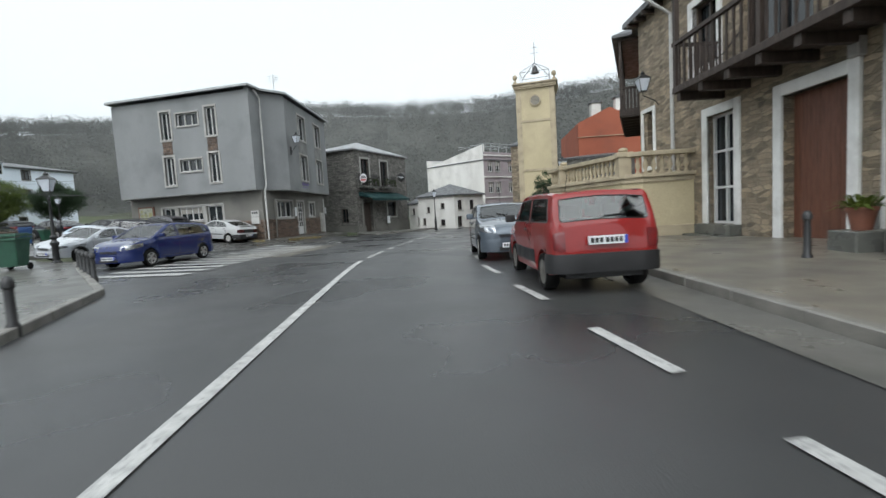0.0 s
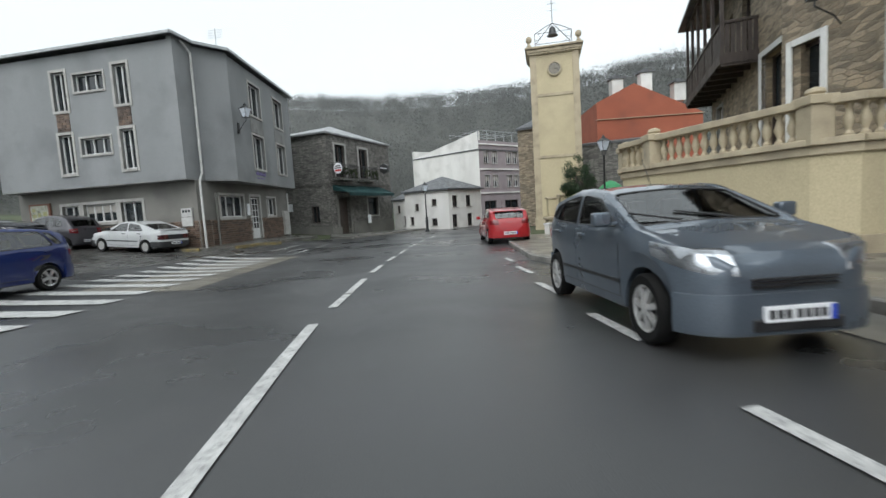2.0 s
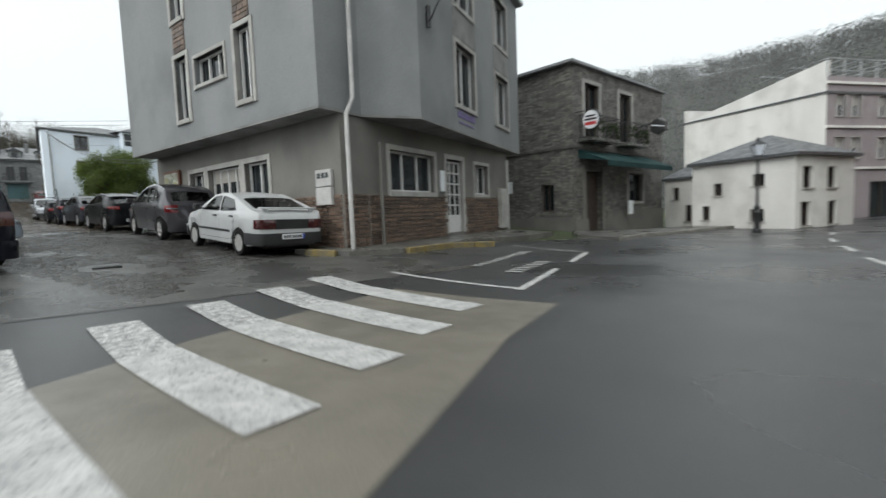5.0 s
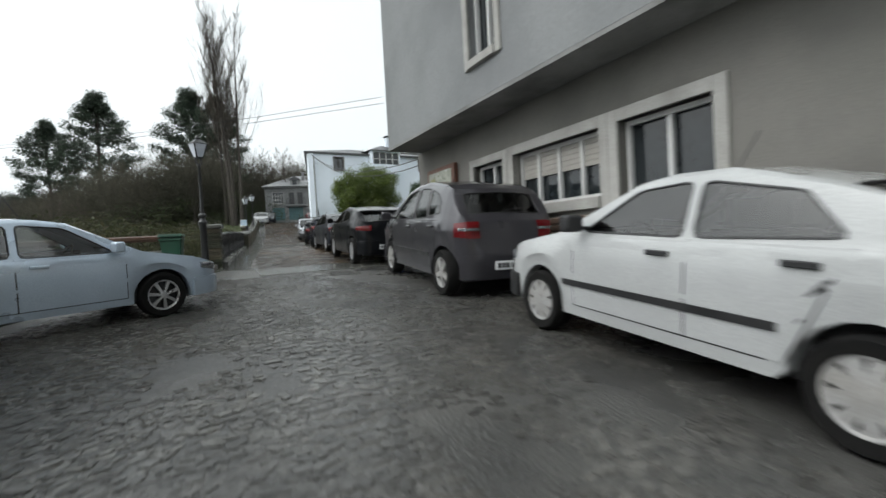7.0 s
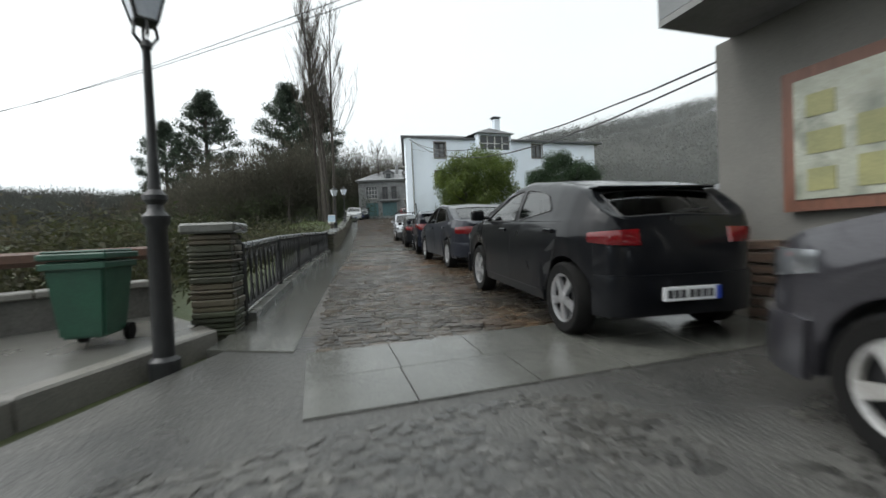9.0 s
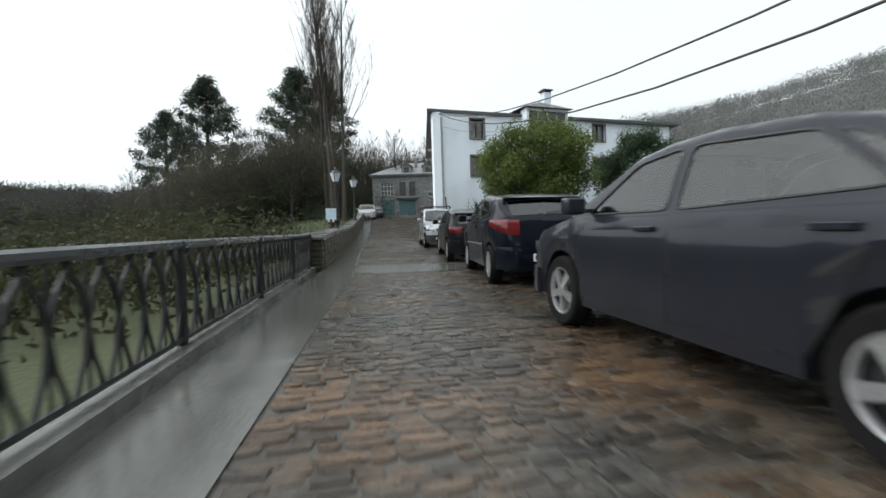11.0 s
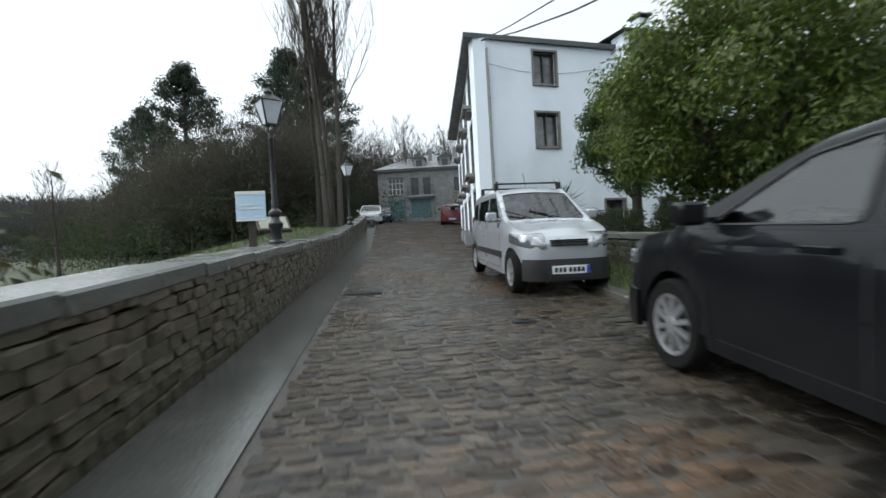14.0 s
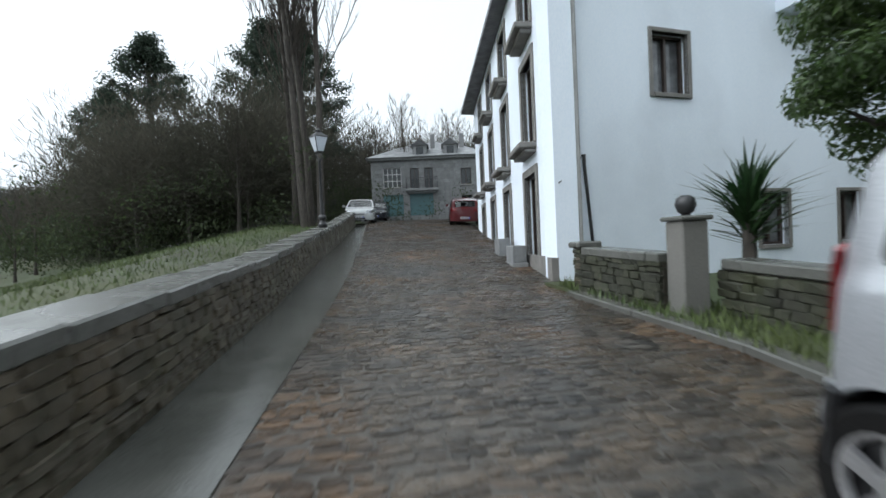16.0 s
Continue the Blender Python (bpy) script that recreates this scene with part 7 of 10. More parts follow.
def granite_house():
    t = thing("granite_house", (-92, 61, 4.7), "grey granite house with teal shutters, balcony and dormers", "house")
    a, b = (-91.5, 58.6), (-88.0, 67.6)
    m = axes(a, b)
    L = math.dist(a, b)
    z0, top = 3.9, 9.75
    hl = [(1.0, 2.55, 7.35, 9.05), (3.3, 4.05, 7.2, 8.95), (4.5, 5.25, 7.2, 8.95), (7.6, 8.5, 7.4, 8.8), (0.95, 2.65, 4.85, 6.75), (3.2, 5.2, 4.85, 6.75), (7.6, 8.5, 5.0, 6.5)]
    bm = bmesh.new()
    wall_sheet(bm, m, L, z0, top, 0.4, hl)
    part("wall", bm, STONE_GREY, t, uv=True)
    for p, q in ((b, (-98, 71)), ((-98, 71), (-101, 62)), ((-101, 62), a)):
        bm = bmesh.new()
        wall_sheet(bm, axes(p, q), math.dist(p, q), z0, top, 0.4)
        part("wall", bm, STONE_GREY, t, uv=True)
    window(t, m, *hl[0], surround=0, panes=4, rows=3, frame=WHITE_FRAME)
    for h in hl[1:4] + hl[6:]:
        window(t, m, *h, surround=0, panes=2, frame=DARK_FRAME)
    for h in hl[4:6]:
        part("shutter_door", boxes((h[0], h[1], 0.12, 0.16, h[2], h[3]), m=m), TEAL, t, "closed teal shop shutter")
    bc = part("balcony", boxes((2.9, 5.65, -0.75, 0.02, 6.95, 7.15), (3.1, 5.45, -0.5, 0.02, 6.8, 6.95), m=m, bevel=0.02), STONE_GREY, t)
    r = bmesh.new()
    box(r, 2.95, 5.6, -0.72, -0.68, 8.0, 8.05, m)
    for i in range(22):
        x = 2.95 + 2.62 * i / 21
        box(r, x, x + 0.025, -0.71, -0.69, 7.15, 8.0, m)
    for x in (2.95, 5.56):
        for k in range(5):
            box(r, x, x + 0.025, -0.6 + 0.14 * k, -0.58 + 0.14 * k, 7.15, 8.0, m)
    each("rail_bar", r, IRON, bc)
    part("cornice", boxes((-0.2, L + 0.2, -0.25, 0.1, top - 0.1, top + 0.12), m=m, bevel=0.02), STONE_GREY, t)
    rf = bmesh.new()
    o = [m @ Vector(p) for p in ((-0.4, -0.4, top + 0.12), (L + 0.4, -0.4, top + 0.12), (L + 0.4, 9, top + 0.12), (-0.4, 9, top + 0.12))]
    v = [rf.verts.new(p) for p in o]
    r0, r1 = rf.verts.new(m @ Vector((3.9, 3.6, top + 2.1))), rf.verts.new(m @ Vector((L - 2.5, 4.2, top + 2.1)))
    rf.faces.new((v[0], v[1], r1, r0))
    rf.faces.new((v[1], v[2], r1))
    rf.faces.new((v[2], v[3], r0, r1))
    rf.faces.new((v[3], v[0], r0))
    rf.faces.new(v)
    part("roof", rf, PALE_SLATE, t)
    for x in (3.7, 6.3):
        d = part("dormer", boxes((x - 0.1, x + 1.1, 0.2, 2.5, top + 0.1, top + 1.15), m=m), STONE_GREY, t, "arched stone dormer")
        dr = bmesh.new()
        q = [dr.verts.new(m @ Vector(p)) for p in ((x - 0.25, 0.1, top + 1.15), (x + 1.25, 0.1, top + 1.15), (x + 0.5, 0.1, top + 1.65), (x - 0.25, 2.8, top + 1.15), (x + 1.25, 2.8, top + 1.15), (x + 0.5, 2.8, top + 1.65))]
        for f in ((0, 1, 2), (1, 4, 5, 2), (3, 0, 2, 5), (0, 3, 4, 1)):
            dr.faces.new([q[i] for i in f])
        part("dormer_roof", dr, SLATE_ROOF, d)
        part("dormer_window", boxes((x + 0.2, x + 0.8, 0.17, 0.199, top + 0.35, top + 1.0), m=m), PANE, d)
        part("chimney", boxes((x + 1.4, x + 1.8, 2.2, 2.6, top + 1.2, top + 2.5), m=m), STONE_GREY, t)
    part("terrace_step", boxes((-0.5, 8, -3.0, -0.3, 3.6, 4.75), m=m), STONE_GREY, t, uv=True)


white_house()
granite_house()


def planter(x, y, yaw):
    t = thing("stone_planter", pose(x, y, gz(x, y), 0, 0, yaw), "dark stone trough planter against the white house", "planter", "planters")
    m = t.matrix_basis
    part("trough", boxes((-0.5, 0.5, -0.17, 0.17, -0.15, 0.06), (-0.45, 0.45, -0.15, -0.1, 0.06, 0.42), (-0.45, 0.45, 0.1, 0.15, 0.06, 0.42), (-0.45, -0.4, -0.1, 0.1, 0.06, 0.42), (0.4, 0.45, -0.1, 0.1, 0.06, 0.42), m=m, bevel=0.012), STONE_GREY, t)
    part("soil", boxes((-0.4, 0.4, -0.1, 0.1, 0.06, 0.38), m=m), COBBLE_BED, t, "dark wet soil")


planter(-62.4, 55.25, 159.6)
planter(-64.3, 55.95, 159.6)
gp_ = thing("gate_pier", (-57.15, 54.3, gz(-57.15, 54.3)), "grey rendered gate pier with a dark stone ball", "pier")
part("shaft", boxes((-0.15, 0.15, -0.15, 0.15, -0.3, 1.06), m=gp_.matrix_basis @ Matrix.Rotation(radians(-14), 4, "Z"), bevel=0.015), RENDER_TAUPE, gp_)
part("cap", boxes((-0.19, 0.19, -0.19, 0.19, 1.06, 1.11), m=gp_.matrix_basis @ Matrix.Rotation(radians(-14), 4, "Z"), bevel=0.015), COPING, gp_)
part("ball", lathe(bmesh.new(), [(0.06, 1.11), (0.045, 1.13), (0.085, 1.16), (0.11, 1.23), (0.095, 1.3), (0.05, 1.335), (0.001, 1.34)], 14, gp_.matrix_basis), IRON, gp_, "dark round stone ball", smooth=50)
plain_house("farm_shed", [(-57.5, 79), (-48, 76), (-45.5, 83), (-55, 86)], 1.0, 4.2, DIRTY_WHITE, SLATE_ROOF, "low pale farm shed beyond the gardens", [(0, 2, 3, 1.8, 3)], pitch=1.2)


def rubble_wall(name, a, b, h, thick, label, seed=1, z_off=0.0, single=0, coping=True, stone=RUBBLE):
    """A straight rubble parapet on sloping ground: bedded stones on both faces, and a coping."""
    t = thing(name, (a[0], a[1], gz(*a)), label, "wall")
    rnd = random.Random(seed)
    L = math.dist(a, b)
    n = max(2, int(L / 1.5))
    A, B = Vector(a), Vector(b)
    d = (B - A).normalized()
    nrm = Vector((-d.y, d.x))
    core = bmesh.new()
    ring = []
    for i in range(n + 1):
        p = A.lerp(B, i / n)
        g = gz(p.x, p.y) + z_off
        row = []
        for off, z in ((-thick / 2 + 0.03, g - 0.3), (-thick / 2 + 0.03, g + h), (thick / 2 - 0.03, g + h), (thick / 2 - 0.03, g - 2.2)):
            q = p + nrm * off
            row.append(core.verts.new((q.x, q.y, z)))
        ring.append(row)
    for r, s_ in zip(ring, ring[1:]):
        for k in range(4):
            core.faces.new((r[k], r[(k + 1) % 4], s_[(k + 1) % 4], s_[k]))
    core.faces.new(ring[0])
    core.faces.new(list(reversed(ring[-1])))
    part("core", core, EARTH, t)
    shapes = []
    for k in range(8):
        bmx = bmesh.new()
        vs = box(bmx, -0.5, 0.5, -0.5, 0.5, -0.5, 0.5)
        bmesh.ops.bevel(bmx, geom=list(bmx.edges), offset=0.12, segments=1, affect="EDGES")
        for v in bmx.verts:
            v.co += Vector((rnd.uniform(-0.07, 0.07), rnd.uniform(-0.05, 0.05), rnd.uniform(-0.08, 0.08)))
        me = bpy.data.meshes.new("stone")
        bmx.to_mesh(me)
        bmx.free()
        me.materials.append(stone)
        shapes.append(me)
    verts, faces = [], []
    made = 0
    slope = math.atan2(gz(*b) - gz(*a), L)
    yaw = math.atan2(d.y, d.x)
    for side in (-1, 1):
        z = -0.05
        while z < h - 0.03:
            hh = min(rnd.uniform(0.055, 0.125), h - z + 0.01)
            x = rnd.uniform(-0.1, 0)
            while x < L - 0.05:
                w = min(rnd.uniform(0.1, 0.34), L - x)
                p = A + d * (x + w / 2) + nrm * side * (thick / 2 - 0.035)
                zl = gz(p.x, p.y) + z_off + z + hh / 2 + rnd.uniform(-0.01, 0.01)
                M = Matrix.Translation((p.x, p.y, zl)) @ Matrix.Rotation(yaw, 4, "Z") @ Matrix.Rotation(-slope, 4, "Y") @ Matrix.Rotation(rnd.uniform(-0.05, 0.05), 4, "Y") @ Matrix.Diagonal((w - 0.004, rnd.uniform(0.115, 0.15), hh - 0.002, 1))
                me = shapes[rnd.randrange(8)]
                if side == (1 if single > 0 else -1) and made < abs(single):
                    ob = new("stone", me)
                    ob.parent = t
                    ob.matrix_parent_inverse = t.matrix_basis.inverted()
                    ob.matrix_basis = M
                    made += 1
                else:
                    base = len(verts)
                    verts.extend((M @ v.co)[:] for v in me.vertices)
                    faces.extend([base + v for v in p_.vertices] for p_ in me.polygons)
                x += w
            z += hh
    me = bpy.data.meshes.new("stones")
    me.from_pydata(verts, [], faces)
    me.materials.append(stone)
    ob = new("stones", me)
    ob.parent = t
    ob.matrix_parent_inverse = t.matrix_basis.inverted()
    tagged(ob, kind="stuff")
    if coping:
        x = 0.0
        while x < L - 0.05:
            w = min(rnd.uniform(0.9, 1.4), L - x)
            p = A + d * (x + w / 2)
            M = Matrix.Translation((p.x, p.y, gz(p.x, p.y) + z_off + h)) @ Matrix.Rotation(yaw, 4, "Z") @ Matrix.Rotation(-slope, 4, "Y")
            part("coping_stone", boxes((-w / 2 + 0.004, w / 2 - 0.004, -thick / 2 - 0.04, thick / 2 + 0.04, -0.01, 0.1), m=M, bevel=0.015), COPING, t)
            x += w
    return t


rubble_wall("parapet_wall", (-46.6, 46.75), (-66.0, 51.25), 0.62, 0.42, "mossy brown rubble parapet with wet flat coping stones", 3, single=-290)
rubble_wall("parapet_wall", (-66.1, 51.27), (-79.5, 54.6), 0.62, 0.42, "mossy brown parapet continuing up the street", 9)
rubble_wall("garden_wall", (-58.75, 54.33), (-57.35, 54.28), 0.6, 0.3, "low mossy garden wall beside the white house", 5, single=-120, stone=MOSSY)
rubble_wall("garden_wall", (-56.9, 54.7), (-44.5, 52.75), 0.55, 0.32, "low mossy garden wall with pale coping under the evergreens", 6, single=-120, stone=MOSSY)


def pillar(x, y, h, w=0.42, label="square mossy stone pillar with a flat cap"):
    t = thing("stone_pillar", (x, y, gz(x, y)), label, "pillar", "bridge pillars")
    m = pose(x, y, gz(x, y), 0, 0, -14)
    rnd = random.Random(int(-x))
    part("core", boxes((-w / 2 + 0.04, w / 2 - 0.04, -w / 2 + 0.04, w / 2 - 0.04, -0.2, h), m=m), EARTH, t)
    z = -0.2
    while z < h - 0.02:
        hh = min(rnd.uniform(0.028, 0.065), h - z)
        cut = rnd.uniform(-0.1, 0.1)
        for x0, x1 in ((-w / 2, cut), (cut, w / 2)):
            j = [rnd.uniform(-0.011, 0.011) for _ in range(3)]
            part("slate", boxes((x0 + 0.004 + (j[0] if x0 < cut else 0), x1 - 0.004 + (j[1] if x1 > cut else 0), -w / 2 + j[2], w / 2 + j[1], z + 0.002, z + hh - 0.002), m=m @ Matrix.Rotation(j[0] * 1.5, 4, "Z"), bevel=0.009), MOSSY if rnd.random() < 0.7 else RUBBLE, t)
        z += hh
    part("cap", boxes((-w / 2 - 0.05, w / 2 + 0.05, -w / 2 - 0.05, w / 2 + 0.05, h, h + 0.09), m=m, bevel=0.02), COPING, t)


pillar(-33.75, 43.65, 0.88, 0.35)
pillar(-46.35, 46.7, 0.6)
pillar(-58.9, 54.34, 0.68, 0.26, "small square mossy post ending the garden wall")


def bridge_rail():
    a, b = Vector((-34.0, 43.85)), Vector((-46.1, 46.62))
    t = thing("bridge_railing", (a.x, a.y, gz(*a)), "black cast-iron bridge railing with curled bars and grey handrail", "railing")
    L = (b - a).length
    d = (b - a).normalized()
    P = lambda s, z, off=0.0: Vector(((a + d * s).x - d.y * off, (a + d * s).y + d.x * off, gz(*(a + d * s)) + z))
    n = 12
    tr = bmesh.new()
    tube(tr, [P(L * i / n, 0.75) for i in range(n + 1)], 0.032, 8)
    part("handrail", tr, RAIL_TOP, t, smooth=40)
    lo = bmesh.new()
    tube(lo, [P(L * i / n, 0.14) for i in range(n + 1)], 0.02, 6)
    part("lower_rail", lo, IRON, t)
    for i in range(n):
        cb = bmesh.new()
        p, q = a + d * (L * i / n), a + d * (L * (i + 1) / n)
        m = axes(p, q, gz(*p))
        m = m @ Matrix.Rotation(-math.atan2(gz(*q) - gz(*p), L / n), 4, "Y")
        box(cb, 0.004, L / n - 0.004, -0.11, 0.11, -0.4, 0.1, m)
        part("kerb_stone", cb, COPING, t, "wet stone kerb under the railing")
    for i in range(7):
        s = L * i / 6
        post = bmesh.new()
        tube(post, [P(s, 0.05), P(s, 0.77)], 0.035, 8)
        part("post", post, IRON, t)
    k = int(L / 0.24)
    for i in range(k):
        s = (i + 0.5) * L / k
        cu = bmesh.new()
        tube(cu, [P(s - 0.1, 0.14), P(s - 0.03, 0.3), P(s, 0.44), P(s - 0.05, 0.6), P(s - 0.11, 0.68), P(s - 0.1, 0.73)], 0.012, 5)
        tube(cu, [P(s + 0.1, 0.14), P(s + 0.03, 0.3), P(s, 0.44), P(s + 0.05, 0.6), P(s + 0.11, 0.68), P(s + 0.1, 0.73)], 0.012, 5)
        tube(cu, [P(s, 0.14), P(s, 0.73)], 0.008, 4)
        part("scroll_bar", cu, IRON, t)


bridge_rail()


def lamp_post(x, y, h, label="black cast-iron street lamp with a four-sided lantern", yaw=20, base=0.0, s=1.0, ped=1.0):
    t = thing("street_lamp", pose(x, y, gz(x, y) + base, 0, 0, yaw), label, "street lamp", "street lamps")
    m = t.matrix_basis @ Matrix.Scale(s, 4)
    part("post", lathe(bmesh.new(), [(0.16, -0.3), (0.16, 0.12), (0.11, 0.16), (0.10, 0.7 * ped), (0.135, 0.7 * ped + 0.05), (0.135, 0.7 * ped + 0.12), (0.08, 0.7 * ped + 0.18), (0.075, 0.7 * ped + 0.24), (0.12, 0.7 * ped + 0.29), (0.12, 0.7 * ped + 0.34), (0.062, 0.7 * ped + 0.4), (0.05, 0.7 * ped + 0.8), (0.04, h - 0.25), (0.06, h - 0.22), (0.045, h - 0.15)], 12, m), IRON, t, smooth=40)
    nk = bmesh.new()
    for sx, sy in ((1, 0), (-1, 0), (0, 1), (0, -1)):
        tube(nk, [m @ Vector((sx * 0.04, sy * 0.04, h - 0.2)), m @ Vector((sx * 0.11, sy * 0.11, h - 0.1)), m @ Vector((sx * 0.09, sy * 0.09, h + 0.05))], 0.012, 5)
    part("lamp_cradle", nk, IRON, t)
    lantern(t, m @ Matrix.Translation((0, 0, h)), 1.0)


lamp_post(-32.75, 43.36, 3.66, s=0.62, ped=2.2)
lamp_post(-53.62, 48.33, 2.3, base=0.66, s=0.75, ped=0.5)
lamp_post(-67.2, 51.6, 2.9)
lamp_post(-23.2, 33.85, 2.6, "grey street lamp post on the wet square")
lamp_post(-3.08, 47.6, 3.7, "slim black street lamp by the green container")
lamp_post(-12.6, 60.3, 3.0, "black double-armed street lamp by the bend")


def info_sign():
    t = thing("information_sign", (-53.0, 47.95, 1.4), "pale blue information panel on a dark post", "sign")
    m = axes((-53.05, 47.86), (-52.99, 48.22))
    L = 0.36
    part("post", boxes((0.13, 0.21, 0.02, 0.09, 0.9, 2.62), m=m), WOOD_DARK, t)
    pn = part("panel", boxes((0, L, -0.02, 0.015, 2.57, 2.95), m=m, bevel=0.005), SIGN_BLUE, t)
    part("panel_border", boxes((0, L, -0.026, -0.021, 2.91, 2.95), (0, L, -0.026, -0.021, 2.57, 2.595), m=m), SIGN_WHITE, pn)
    for x0, x1, z in ((0.04, 0.26, 2.77), (0.04, 0.31, 2.72), (0.04, 0.12, 2.61), (0.21, 0.31, 2.61)):
        part("text_bar", boxes((x0, x1, -0.026, -0.021, z, z + 0.015), m=m), SIGN_WHITE, pn)


def lectern(x, y, yaw):
    t = thing("lectern_board", pose(x, y, gz(x, y) - 0.04, 0, 0, yaw), "slanted information board on a wooden stand", "sign")
    m = t.matrix_basis @ Matrix.Diagonal((0.6, 0.6, 1.0, 1))
    part("stand", boxes((-0.1, 0.1, -0.08, 0.08, -0.3, 0.95), m=m, bevel=0.01), WOOD_DARK, t)
    part("board", boxes((-0.42, 0.42, -0.3, 0.3, -0.03, 0.03), m=m @ Matrix.Translation((0, 0, 1.05)) @ Matrix.Rotation(radians(24), 4, "X"), bevel=0.008), WOOD_DARK, t)
    part("sheet", boxes((-0.36, 0.36, -0.24, 0.24, 0.031, 0.036), m=m @ Matrix.Translation((0, 0, 1.05)) @ Matrix.Rotation(radians(24), 4, "X")), BOARD, t)


info_sign()
lectern(-54.5, 48.3, 100)


def wheelie_bin(x, y, yaw, material=GREEN_BIN, label="green wheeled refuse bin with a wet lid", s=1.0):
    t = thing("refuse_bin", pose(x, y, gz(x, y) + 0.1, 0, 0, yaw), label, "bin", "bins")
    m = t.matrix_basis @ Matrix.Scale(s, 4)
    b = bmesh.new()
    lo = [b.verts.new(m @ Vector(p)) for p in ((-0.22, -0.24, 0.12), (0.22, -0.24, 0.12), (0.22, 0.24, 0.12), (-0.22, 0.24, 0.12))]
    hi = [b.verts.new(m @ Vector(p)) for p in ((-0.29, -0.33, 0.95), (0.29, -0.33, 0.95), (0.29, 0.35, 0.95), (-0.29, 0.35, 0.95))]
    b.faces.new(lo)
    b.faces.new(hi)
    for i in range(4):
        b.faces.new((lo[i], lo[(i + 1) % 4], hi[(i + 1) % 4], hi[i]))
    bmesh.ops.bevel(b, geom=list(b.edges), offset=0.02, segments=2, affect="EDGES")
    part("body", b, material, t)
    part("lid", boxes((-0.32, 0.32, -0.37, 0.4, 0.96, 1.03), (-0.3, 0.3, -0.33, 0.3, 1.03, 1.06), m=m, bevel=0.015), material, t)
    part("rim", boxes((-0.31, 0.31, -0.36, 0.37, 0.86, 0.93), m=m, bevel=0.01), material, t)
    for sx in (-1, 1):
        part("wheel", lathe(bmesh.new(), [(0.1, -0.03), (0.1, 0.03)], 14, m @ Matrix.Translation((sx * 0.24, 0.25, 0.1)) @ Matrix.Rotation(math.pi / 2, 4, "Y")), TYRE, t)


wheelie_bin(-33.3, 42.85, 78, s=0.66)
wheelie_bin(-31.2, 39.9, 50, mat("blue_plastic", (0.02, 0.07, 0.2), (0.018, 0.055, 0.16), rough=(0.35, 0.55)), "blue wheeled refuse bin", 0.9)
wheelie_bin(-22.5, 31.8, 20, s=1.1, label="dark green refuse bin on the square")


def bollard(x, y, h=0.62):
    t = thing("bollard", (x, y, gz(x, y) + 0.1), "short dark iron bollard with a rounded cap", "bollard", "bollards")
    part("shaft", lathe(bmesh.new(), [(0.075, -0.2), (0.075, 0.04), (0.055, 0.08), (0.05, h - 0.14), (0.07, h - 0.12), (0.07, h - 0.05), (0.045, h), (0.01, h + 0.02)], 12, Matrix.Translation((x, y, gz(x, y) + 0.1))), IRON, t, smooth=40)


for p in ((-13.3, 23.9), (-17.2, 29.1), (-18.3, 30.1), (-19.2, 30.9), (-20.2, 31.8), (-21.2, 32.7), (-29.5, 40.75), (-31.6, 41.75)):
    bollard(*p)
bollard(-2.55, 27.0, 0.75)
bollard(-2.9, 33.0, 0.75)


def wood_fence(a, b, n):
    t = thing("wooden_fence", (a[0], a[1], gz(*a)), "wet red-brown single-rail wooden fence on the low wall", "fence")
    A, B = Vector(a), Vector(b)
    for i in range(n + 1):
        p = A.lerp(B, i / n)
        z = gz(p.x, p.y)
        part("post", boxes((-0.05, 0.05, -0.05, 0.05, z + 0.4, z + 0.72), m=Matrix.Translation((p.x, p.y, 0)), bevel=0.01), WOOD_FENCE, t)
    for i in range(n):
        p, q = A.lerp(B, i / n), A.lerp(B, (i + 1) / n)
        for zz in (0.70,):
            bm = bmesh.new()
            tube(bm, [(p.x, p.y, gz(*p) + zz), (q.x, q.y, gz(*q) + zz)], 0.065 if zz > 0.5 else 0.04, 6)
            part("rail", bm, WOOD_FENCE, t)


def low_wall(pts):
    """Dark stone wall by the river with pale coping stones; the fence stands on it."""
    t = thing("low_wall", (pts[0][0], pts[0][1], gz(*pts[0])), "dark wet stone river wall with pale coping", "wall", kind="structure")
    for a, b in zip(pts, pts[1:]):
        L = math.dist(a, b)
        n = max(1, int(L / 0.9))
        for i in range(n):
            p, q = Vector(a).lerp(Vector(b), i / n), Vector(a).lerp(Vector(b), (i + 1) / n)
            m = axes(p, q, gz(*p)) @ Matrix.Rotation(-math.atan2(gz(*q) - gz(*p), L / n), 4, "Y")
            part("wall_length", boxes((0, L / n, -0.13, 0.13, -0.6, 0.375), m=m), STONE_DARK, t)
            part("coping_stone", boxes((0.004, L / n - 0.004, -0.17, 0.17, 0.375, 0.435), m=m, bevel=0.01), KERB, t)


low_wall([(-34.5, 43.1), (-33.2, 39.6), (-30.0, 36.0), (-27.0, 29.0)])
wood_fence((-34.5, 43.1), (-33.2, 39.6), 3)
wood_fence((-33.2, 39.6), (-30.0, 36.0), 4)
wood_fence((-30.0, 36.0), (-27.0, 29.0), 6)


# ---- overhead cables ----
def cable(pts, r=0.02, slack=0.027, label="black overhead cable sagging across the street"):
    c = bmesh.new()
    for i in range(len(pts) - 1):
        a, b = Vector(pts[i]), Vector(pts[i + 1])
        sag = (b - a).length * slack
        tube(c, [a.lerp(b, k / 10) - Vector((0, 0, sag * 4 * (k / 10) * (1 - k / 10))) for k in range(11)], r, 5)
    ob = part("overhead_cable", c, BLACK)
    tagged(ob, label, "cable", "overhead cables")


